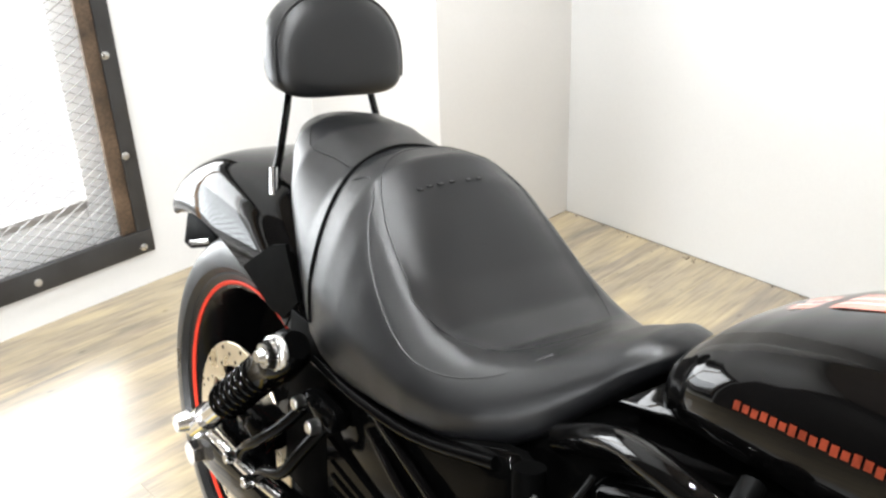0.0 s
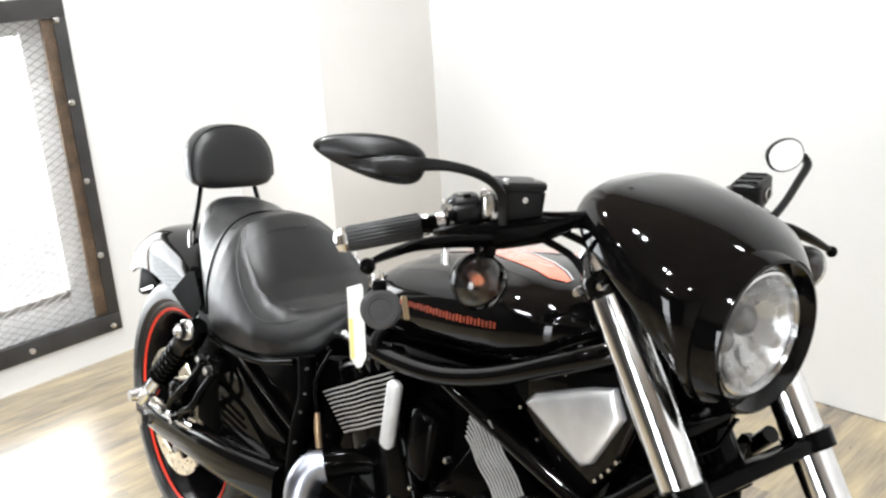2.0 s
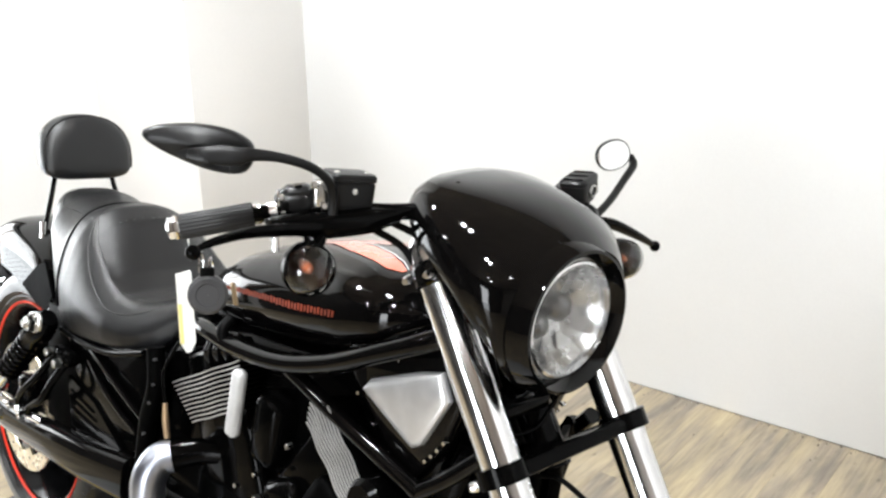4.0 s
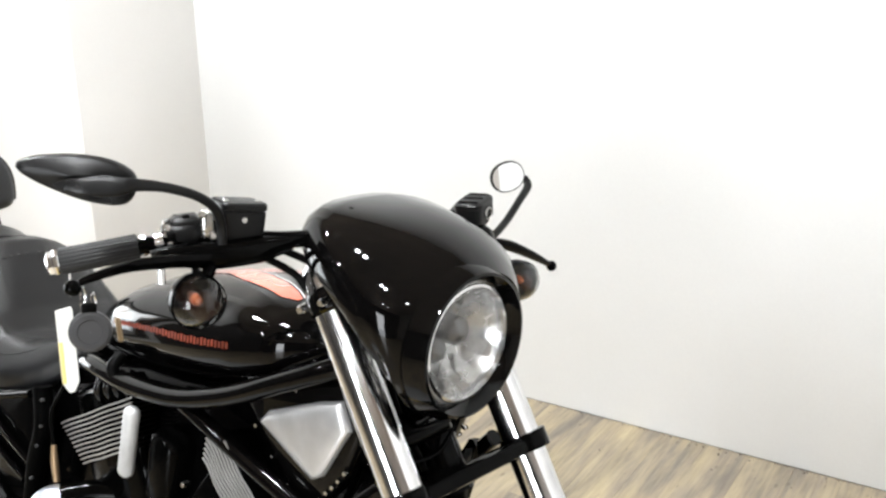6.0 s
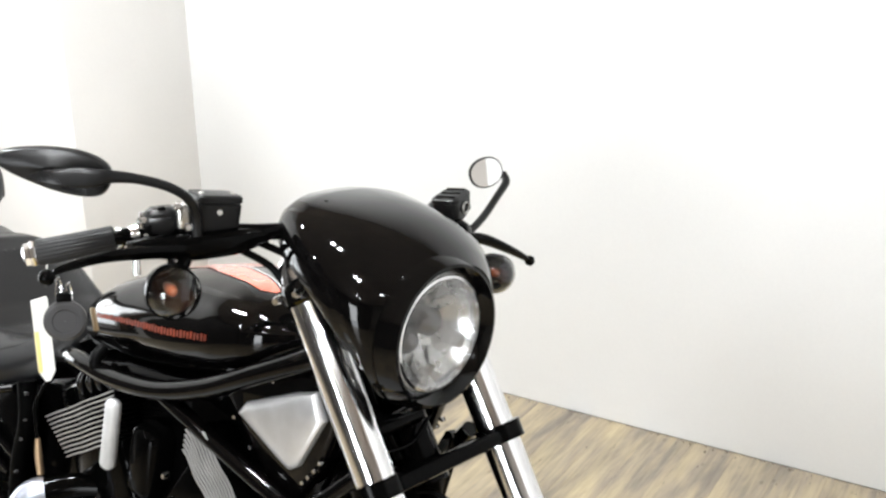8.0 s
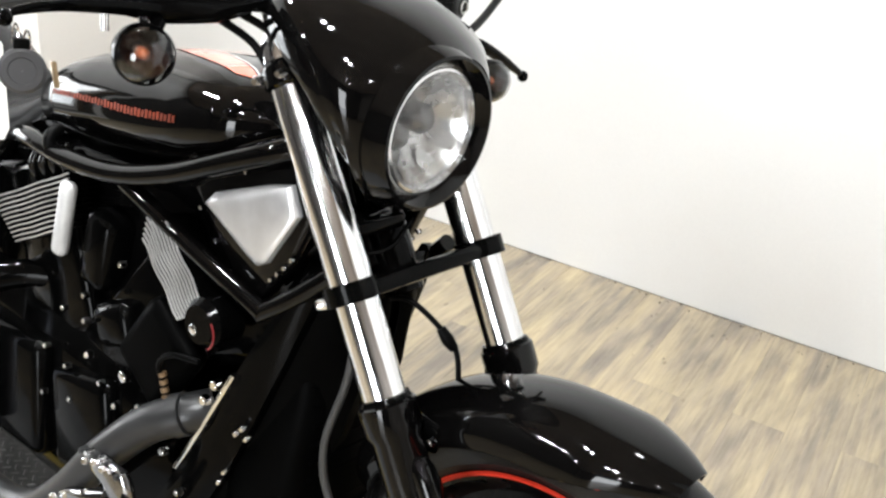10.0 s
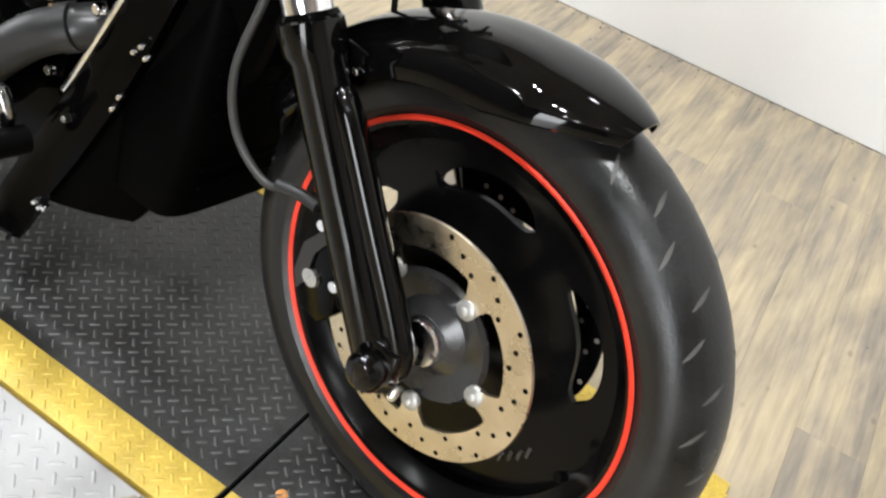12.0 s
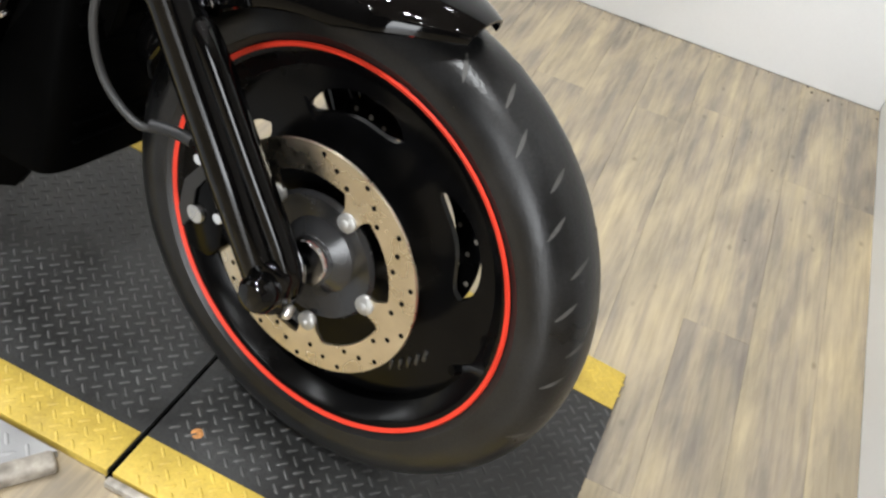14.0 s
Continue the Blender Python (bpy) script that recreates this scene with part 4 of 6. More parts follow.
fin_pack("rear_fin", (0.668, 0.612), (0.0064, -0.0051), (0.20, 0.105), [(0.0 + 0.0006 * k, 0.226 - 0.0063 * k) for k in range(11)], 0.09, 0.142, "bright-edged cooling fin", 0.0006, 0.0014)
fin_pack("front_fin", (1.040, 0.698), (0.0049, 0.0044), (0.100, -0.096), [(0.020 - 0.005 * k if k < 4 else 0.004 * (k - 4), 0.142 + 0.001 * k) for k in range(10)], 0.10, 0.148, "bright-edged cooling fin")
part("fin_end_plate", slab(0.886, 0.600, 0.900, 0.716, 0.026, 0.150, 0.172, 0.010), SATIN, engine, "smooth aluminium end plate", BODY)
# short gloss ribs above the rear fins
for k in range(4):
    bm = bmesh.new()
    tube(bm, [(0.128, 0.770 + 0.026 * k, 0.678 + 0.010 * k), (0.140, 0.772 + 0.026 * k, 0.700 + 0.010 * k), (0.132, 0.776 + 0.026 * k, 0.730 + 0.008 * k)], [0.006, 0.0075, 0.006], 12, 4)
    part("head_rib", bm, PAINT, engine, "", BODY)
# spark plugs and hoses
bm = bmesh.new()
tube(bm, [(0.150, 0.845, 0.735), (0.158, 0.840, 0.76), (0.14, 0.835, 0.775)], 0.010, 12, 4)
part("plug_cap", bm, PLASTIC, engine, "black spark plug cap", BODY)
bm = bmesh.new()
tube(bm, [(0.150, 0.700, 0.700), (0.170, 0.688, 0.65), (0.172, 0.690, 0.615), (0.171, 0.700, 0.575)], 0.0028, 8, 5)
part("sensor_lead", bm, PLASTIC, engine, "thin black sensor lead", BODY)
bm = bmesh.new()
tube(bm, [(0.171, 0.696, 0.590), (0.172, 0.701, 0.562), (0.171, 0.707, 0.530)], [0.0042, 0.0062, 0.0055], 10, 3)
part("sensor_plug", bm, material("brass_sensor", (0.36, 0.25, 0.15), 0.35, metal=0.8), engine, "brassy sensor plug", BODY)
bm = bmesh.new()
tube(bm, [(0.155, 1.200, 0.565), (0.162, 1.150, 0.555), (0.160, 1.128, 0.525), (0.150, 1.150, 0.478)], 0.004, 8, 5)
part("oxygen_lead", bm, PLASTIC, engine, "black oxygen sensor lead", BODY)
bm = bmesh.new()
for q in range(5):
    rod(bm, (0.158, 1.133 + 0.004 * q, 0.520 - 0.010 * q), (0.157, 1.135 + 0.004 * q, 0.515 - 0.010 * q), 0.0058, n=10)
part("oxygen_sensor", bm, material("tan_sensor", (0.16, 0.10, 0.05), 0.5, metal=0.3), engine, "tan ribbed oxygen sensor", BODY)
BOLTS = [(0.949, 0.559, 6), (0.967, 0.472, 8), (0.915, 0.430, 6), (1.052, 0.476, 13), (0.954, 0.521, 6), (1.039, 0.422, 7), (1.121, 0.464, 7), (1.151, 0.406, 9), (1.221, 0.520, 10), (1.238, 0.550, 10), (1.187, 0.608, 11), (1.028, 0.637, 6),
         (0.90, 0.52, 6), (0.86, 0.44, 6), (0.80, 0.42, 6), (0.74, 0.40, 6), (0.68, 0.40, 6), (0.62, 0.42, 7), (1.00, 0.44, 6), (1.08, 0.43, 7), (1.09, 0.445, 6), (1.07, 0.41, 6), (0.93, 0.38, 6), (0.86, 0.36, 6), (1.19, 0.36, 7)]
for y, z, r in BOLTS:
    bm = bmesh.new()
    bolt(bm, (0.156, y, z), (1, 0, 0), r * 0.00078, 0.006)
    bm.faces.ensure_lookup_table()
    part("engine_bolt", bm, CHROME if r > 7 else STEEL, engine, "", BODY)
# thermostat with red band
bm = bmesh.new()
tube(bm, [(0.11, 1.195, 0.618), (0.150, 1.195, 0.618), (0.160, 1.195, 0.618)], [0.034, 0.034, 0.026], 24, 1)
part("coolant_housing", bm, BLACK, engine, "black coolant housing", BODY)
bm = bmesh.new()
tube(bm, [(0.161, 1.209 + 0.019 * math.cos(a), 0.612 + 0.022 * math.sin(a)) for a in [radians(-55 + 11 * k) for k in range(11)]], 0.0010, 8, 1)
part("red_band", bm, DARKRED, engine, "red band on the coolant cap", BODY)

# exhaust
bm = bmesh.new()
tube(bm, [(0.120, 1.200, 0.486), (0.150, 1.175, 0.473), (0.172, 1.128, 0.440), (0.192, 1.062, 0.362), (0.202, 0.990, 0.265), (0.206, 0.900, 0.190), (0.206, 0.76, 0.165), (0.205, 0.62, 0.165)], 0.0275, 20, 6)
pipe = bp("front_exhaust_pipe", bm, GREY, "dull grey front exhaust pipe")
bm = bmesh.new()
rod(bm, (0.150, 1.182, 0.478), (0.158, 1.168, 0.470), 0.030, n=24)
part("pipe_clamp", bm, GREY, pipe, "pipe clamp ring", BODY)
bm = bmesh.new()
tube(bm, [(0.172, 0.727, 0.504), (0.190, 0.717, 0.498), (0.206, 0.713, 0.468), (0.208, 0.714, 0.420), (0.204, 0.720, 0.340), (0.200, 0.72, 0.25)], [0.0275, 0.029, 0.030, 0.029, 0.028, 0.028], 20, 6)
elbow = bp("rear_exhaust_pipe", bm, HEADER, "blue-grey polished rear exhaust elbow")
bm = bmesh.new()
tube(bm, [(0.100, 0.800, 0.520), (0.130, 0.765, 0.518), (0.155, 0.740, 0.510), (0.174, 0.726, 0.503)], [0.020, 0.022, 0.024, 0.026], 18, 5)
part("header_stub", bm, BLACK, elbow, "black inner end of the pipe", BODY)
bm = bmesh.new()
tube(bm, [(0.085, 0.86, 0.545), (0.080, 0.80, 0.556), (0.075, 0.77, 0.56)], 0.024, 18, 4)
bp("intake_elbow", bm, PLASTIC, "matt black elbow beside the rear cylinder")

# rider footpeg
bm = bmesh.new()
rod(bm, (0.195, 1.170, 0.328), (0.252, 1.165, 0.326), 0.018, n=18)
peg = bp("footpeg", bm, PLASTIC, "black rubber rider footpeg with chrome mount")
bm = bmesh.new()
rod(bm, (0.251, 1.165, 0.326), (0.258, 1.165, 0.326), 0.019, 0.013, n=18)
part("peg_end", bm, PLASTIC, peg, "black peg end", BODY)
bm = bmesh.new()
rings = [ring_pts((x, y, z), (1, 0, 0), (0, 0.3, 1), w, h, 16, 3) for x, y, z, w, h in ((0.212, 1.072, 0.372, 0.006, 0.010), (0.214, 1.090, 0.376, 0.010, 0.018), (0.216, 1.120, 0.374, 0.011, 0.020), (0.214, 1.140, 0.362, 0.011, 0.030), (0.212, 1.152, 0.350, 0.009, 0.026), (0.210, 1.160, 0.345, 0.005, 0.014))]
loft(bm, rings)
part("peg_mount", bm, DARKCHROME, peg, "chrome peg mount", BODY)
for name, pts, r in (("brake_pedal_link", [(0.218, 1.020, 0.290), (0.222, 1.050, 0.306), (0.224, 1.085, 0.322), (0.220, 1.120, 0.340)], [0.009, 0.011, 0.012, 0.010]), ("brake_pedal_arm", [(0.216, 1.120, 0.345), (0.218, 1.095, 0.318), (0.222, 1.075, 0.296)], [0.008, 0.009, 0.007]), ("pedal_rod", [(0.200, 0.975, 0.250), (0.206, 1.000, 0.268), (0.212, 1.030, 0.292)], [0.007, 0.008, 0.006])):
    bm = bmesh.new()
    tube(bm, pts, r, 12, 3)
    part(name, bm, DARKCHROME, peg, "smoked chrome brake linkage", BODY)
for y, z, r in ((1.078, 0.378, 0.005), (1.098, 0.386, 0.005), (1.118, 0.386, 0.005), (1.045, 0.302, 0.008), (1.085, 0.326, 0.009), (1.010, 0.280, 0.007)):
    bm = bmesh.new()
    bolt(bm, (0.227, y, z), (1, 0.2, 0.2), r, 0.006)
    part("peg_bolt", bm, CHROME, peg, "", BODY)

# scalloped teeth along the mount
for k in range(7):
    bm = bmesh.new()
    c = Vector((0.221, 1.062 + 0.0135 * k, 0.385 + 0.006 * math.sin(0.5 * k)))
    rod(bm, c - Vector((0.006, 0, 0)), c + Vector((0.006, 0, 0)), 0.0052, 0.0040, n=10)
    part("mount_tooth", bm, CHROME if k % 2 else GREY, peg, "", BODY)

# radiator and its shroud panels
bm = bmesh.new()
rings = [ring_pts((0, y, z), (1, 0, 0), (0, 1, 0), w, dpt, 32, 5) for y, z, w, dpt in ((1.250, 0.262, 0.080, 0.030), (1.276, 0.280, 0.110, 0.060), (1.288, 0.40, 0.120, 0.070), (1.292, 0.55, 0.095, 0.056), (1.295, 0.66, 0.080, 0.035), (1.298, 0.72, 0.07, 0.020))]
loft(bm, rings)
rad = bp("radiator", bm, DUCT, "black finned radiator behind the front wheel")
for k in range(12):
    bm = bmesh.new()
    z = 0.335 + 0.026 * k
    box(bm, (0, 1.352 - 0.9 * max(0, z - 0.44) ** 2, z), (0.17, 0.008, 0.004), 0.001)
    part("radiator_slat", bm, DUCT, rad, "", BODY)
for s in (1, -1):
    def shroud_rows(t0, t1, sink):
        rings = []
        for z, yr, yf, xo, th in ((0.150, 1.098, 1.205, 0.192, 0.008), (0.156, 1.084, 1.222, 0.190, 0.014), (0.205, 1.092, 1.240, 0.177, 0.018), (0.30, 1.132, 1.290, 0.164, 0.022), (0.40, 1.178, 1.335, 0.158, 0.024), (0.50, 1.222, 1.362, 0.152, 0.024), (0.60, 1.266, 1.380, 0.146, 0.024), (0.68, 1.303, 1.385, 0.138, 0.020), (0.735, 1.330, 1.378, 0.128, 0.012)):
            rows = []
            for k in range(9):
                t = lerp(t0, t1, k / 8)
                rows.append((xo - 0.085 * t ** 1.8 - 0.010 * (1 - t) ** 3 - sink, lerp(yr, yf, t)))
            rings.append([Vector((s * x, y, z)) for x, y in rows] + [Vector((s * (x - th), y - 0.004, z)) for x, y in rows[::-1]])
        return rings
    bm = bmesh.new()
    loft(bm, shroud_rows(0.0, 0.44, 0.0))
    bmesh.ops.bevel(bm, geom=[e for e in bm.edges if len(e.link_faces) == 2 and e.link_faces[0].normal.angle(e.link_faces[1].normal, 0) > 1.0], offset=0.004, segments=2, profile=0.5, affect="EDGES", clamp_overlap=True)
    sh = bp("radiator_shroud", bm, BLACK, "gloss black radiator side shroud")
    bm = bmesh.new()
    loft(bm, shroud_rows(0.40, 1.0, 0.024)[2:])
    part("shroud_inner", bm, DUCT, sh, "matt black inner duct wall", BODY)
    # added chrome tube that stands for the highlight along the black crease
    bm = bmesh.new()
    tube(bm, [(0.151 * s, 1.172, 0.39), (0.148 * s, 1.191, 0.43), (0.144 * s, 1.222, 0.50), (0.140 * s, 1.250, 0.565)], 0.0042, 10, 5)
    part("edge_glint", bm, CHROME, sh, "added chrome tube for the highlight on the shroud's crease", BODY)
    bm = bmesh.new()
    tube(bm, [(0.180 * s, 1.088, 0.152), (0.184 * s, 1.11, 0.150), (0.180 * s, 1.135, 0.150)], 0.006, 10, 5)
    part("shroud_lip", bm, GREY, sh, "worn grey lower lip", BODY)
    for y, z in ((1.270, 0.490), (1.280, 0.502), (1.290, 0.492), (1.250, 0.405), (1.258, 0.425), (1.155, 0.215), (1.166, 0.213), (1.175, 0.217)):
        bm = bmesh.new()
        bolt(bm, (s * (0.139 if z > 0.3 else 0.158), y, z), (s, 0.3, 0), 0.0036, 0.008)
        part("shroud_screw", bm, CHROME, sh, "", BODY)

# seat: a dome of vinyl, from the raised pillion to the nose at the tank
SEAT = [(0.000, 0.805, 0.820, 0.030, 0.0), (0.015, 0.797, 0.832, 0.060, 0.0), (0.050, 0.778, 0.838, 0.088, 0.0), (0.100, 0.728, 0.838, 0.118, 0.0), (0.150, 0.675, 0.830, 0.135, 0.0), (0.185, 0.640, 0.826, 0.147, 0.0), (0.220, 0.616, 0.838, 0.157, 0.0),
        (0.260, 0.604, 0.846, 0.164, 0.004), (0.300, 0.600, 0.832, 0.168, 0.012), (0.340, 0.603, 0.803, 0.170, 0.018), (0.390, 0.609, 0.760, 0.171, 0.022), (0.440, 0.616, 0.730, 0.169, 0.020), (0.490, 0.620, 0.720, 0.158, 0.016), (0.530, 0.627, 0.727, 0.142, 0.008),
        (0.560, 0.640, 0.738, 0.124, 0.004), (0.590, 0.666, 0.754, 0.102, 0.0), (0.615, 0.698, 0.766, 0.082, 0.0), (0.638, 0.730, 0.779, 0.066, 0.0), (0.655, 0.749, 0.780, 0.052, 0.0), (0.667, 0.760, 0.777, 0.036, 0.0), (0.673, 0.766, 0.773, 0.020, 0.0)]


def seat_row(y):
    for p, q in zip(SEAT, SEAT[1:]):
        if p[0] <= y <= q[0] + 1e-9:
            return [lerp(u, v, (y - p[0]) / (q[0] - p[0])) for u, v in zip(p, q)]
    return list(SEAT[-1])


def seat_at(y, f):
    """f from 0 at the right lower edge to pi at the left."""
    _, ze, zt, w, dish = seat_row(y)
    cx, sx = math.cos(f), max(0.0, math.sin(f))
    u = abs(cx) ** 0.80
    roll_in = 1 - 0.05 * max(0, 1 - sx * 4)
    z = ze + (zt - ze) * sx ** 0.86
    z -= dish * max(0.0, 1 - (u / 0.72) ** 2)
    z += dish * 0.25 * math.exp(-((u - 0.85) / 0.14) ** 2)
    r = math.hypot((y - 0.375) / 0.155, (f - math.pi / 2) / 0.72)
    k = min(1.0, max(0.0, (1.10 - r) / 0.26))
    z -= 0.0032 * k * k * (3 - 2 * k)
    return Vector((w * roll_in * math.copysign(u, cx), y, z))


bm = bmesh.new()
rings = []
ys = [SEAT[0][0] + (SEAT[-1][0] - SEAT[0][0]) * i / 120 for i in range(121)]
for y in ys:
    arc = [seat_at(y, math.pi * k / 64) for k in range(65)]
    _, ze, _, w, _ = seat_row(y)
    rings.append(arc + [Vector((-w * 0.9, y, ze - 0.006)), Vector((0, y, ze - 0.008)), Vector((w * 0.9, y, ze - 0.006))])
loft(bm, rings)
seat = bp("seat", bm, LEATHER, "black vinyl two-up seat with a stitched bucket", angle=60)


def seam(name, pts, r=0.0022, label="", mat=None):
    bm = bmesh.new()
    path = [seat_at(y, f) for y, f in pts]
    tube(bm, path, r, 6, 3)
    part(name, bm, mat or LEATHER, seat, label, BODY)


seam("pillion_seam", [(0.176 + 0.05 * abs(math.cos(f)) ** 1.2, f) for f in [0.05 + (math.pi - 0.1) * k / 24 for k in range(25)]], 0.0032, "seam between pillion and rider seat", PLASTIC)
bucket = []
for k in range(49):
    a = -0.5 + (2 * math.pi + 0.0) * k / 48
    bucket.append((0.375 + 0.155 * math.cos(a), math.pi / 2 - (0.68 if math.cos(a) < 0 else 0.74) * math.sin(a)))
seam("bucket_seam", bucket, 0.0008, "stitched bucket outline")
for s in (0, 1):
    def mir(f):
        return f if s == 0 else math.pi - f
    seam("side_panel_seam", [(0.218, mir(0.98)), (0.245, mir(1.06)), (0.275, mir(0.98)), (0.300, mir(0.80)), (0.350, mir(0.62)), (0.420, mir(0.50)), (0.480, mir(0.55)), (0.530, mir(0.75)), (0.555, mir(1.1))], 0.0013, "stitched side panel edge")
    seam("pillion_panel_seam", [(0.030, mir(1.10)), (0.060, mir(0.86)), (0.095, mir(0.80)), (0.120, mir(0.90)), (0.150, mir(1.02)), (0.178, mir(1.08))], 0.0012, "stitched pillion panel edge")
# embossed mark on the seat back, as plain bars
for k in range(6):
    bm = bmesh.new()
    p = seat_at(0.298, math.pi / 2 + 0.12 - 0.075 * k)
    box(bm, p + Vector((0, 0, 0.0)), (0.007, 0.008 if k % 2 else 0.006, 0.0016), 0.0005)
    part("embossed_bar", bm, LEATHER, seat, "", BODY)

# backrest
bm = bmesh.new()
rings = []
for dy, k in ((-0.030, 0.72), (-0.029, 0.88), (-0.022, 0.97), (-0.008, 1.0), (0.012, 1.0), (0.024, 0.95), (0.032, 0.83), (0.036, 0.6), (0.037, 0.3)):
    row = []
    for i in range(48):
        a = 2 * math.pi * i / 48
        ca, sa = math.cos(a), math.sin(a)
        hx = 0.101 * math.copysign(abs(ca) ** (0.84 if sa > 0 else 0.74), ca) * (1 - 0.03 * max(0, -sa))
        hz = (0.085 if sa > 0 else 0.067) * math.copysign(abs(sa) ** (0.95 if sa > 0 else 0.50), sa)
        if sa < 0:
            hz += 0.010 * (1 - (hx / 0.098) ** 2)
        row.append(Vector((-0.020 + 1.03 * hx * k, -0.035 + dy - 0.25 * hz * k, 0.904 + hz * k)))
    rings.append(row)
loft(bm, rings)
pad = bp("backrest_pad", bm, LEATHER, "padded black vinyl backrest", angle=70)
bm = bmesh.new()
loop = []
for i in range(33):
    a = math.pi * (-0.08 + 1.16 * i / 32)
    ca, sa = math.cos(a), math.sin(a)
    hx = 0.101 * math.copysign(abs(ca) ** (0.84 if sa > 0 else 0.74), ca) * 0.985
    hz = (0.085 if sa > 0 else 0.067) * math.copysign(abs(sa) ** (0.95 if sa > 0 else 0.50), sa) * 0.985
    loop.append((-0.020 + 1.03 * hx, -0.035 + 0.019 - 0.25 * hz, 0.904 + hz))
tube(bm, loop, 0.0020, 6, 2)
part("piping", bm, LEATHER, pad, "sewn edge piping", BODY)
for s in (1, -1):
    bm = bmesh.new()
    tube(bm, [(-0.020 + 0.066 * s, -0.045, 0.880), (-0.020 + 0.068 * s, -0.040, 0.845), (-0.012 + 0.086 * s, -0.010, 0.775), (-0.006 + 0.096 * s, 0.008, 0.742)], 0.0075, 12, 4, 0.75)
    post = bp("backrest_post", bm, PAINT, "slim black backrest upright")
    bm = bmesh.new()
    tube(bm, [(-0.006 + 0.098 * s, 0.006, 0.755), (-0.004 + 0.106 * s, 0.030, 0.722), (0.118 * s, 0.080, 0.690), (0.130 * s, 0.13, 0.645), (0.140 * s, 0.20, 0.60)], [0.008, 0.009, 0.009, 0.009, 0.008], 12, 4, 0.7)
    part("mounting_bar", bm, CHROME, post, "bright curved mounting bar", BODY)

# rear fender and tail
bm = bmesh.new()
rings = []
for i in range(31):
    t = i / 30
    a = radians(lerp(62, 137, t))
    top = lerp(0.395, 0.438, min(1, t * 1.6)) - 0.012 * max(0, (t - 0.86) / 0.14) ** 2
    side = 0.290 + 0.105 * max(0.0, (t - 0.36) / 0.64) ** 1.15
    wid = 0.138 - 0.020 * max(0, (t - 0.6) / 0.4) ** 1.5
    d = Vector((0, math.cos(a), math.sin(a)))
    row = []
    for thick in (0, 0.004):
        pts = []
        for k in range(21):
            f = math.pi * k / 20
            cx, sx = math.cos(f), math.sin(f)
            pts.append(Vector((0, 0, 0.325)) + d * (side + (top - side) * sx ** 0.5 - thick) + Vector(((wid - thick) * math.copysign(abs(cx) ** 0.45, cx), 0, 0)))
        row += pts if thick == 0 else pts[::-1]
    rings.append(row)
loft(bm, rings)
bp("rear_fender", bm, PAINT, "gloss black bobbed rear fender")
bm = bmesh.new()
vs = [(-0.225, 0.614), (-0.272, 0.602), (-0.290, 0.537), (-0.262, 0.536), (-0.140, 0.586)]
a = [bm.verts.new((0.103, y, z)) for y, z in vs]
b = [bm.verts.new((-0.103, y, z)) for y, z in vs]
bm.faces.new(a)
bm.faces.new(b[::-1])
for k in range(5):
    bm.faces.new((a[k], a[(k + 1) % 5], b[(k + 1) % 5], b[k]))
bmesh.ops.bevel(bm, geom=list(bm.edges), offset=0.004, segments=2, profile=0.5, affect="EDGES", clamp_overlap=True)
tail = bp("tail_bracket", bm, DUCT, "black tail light bracket under the fender")
bm = bmesh.new()
box(bm, (0, 0, 0), (0.003, 0.085, 0.008), 0.001, Matrix.Translation((0.104, -0.222, 0.563)) @ pose(0, 0, 0, 22, 0, 0))
part("reflector_strip", bm, CHROME, tail, "bright strip on the bracket", BODY)

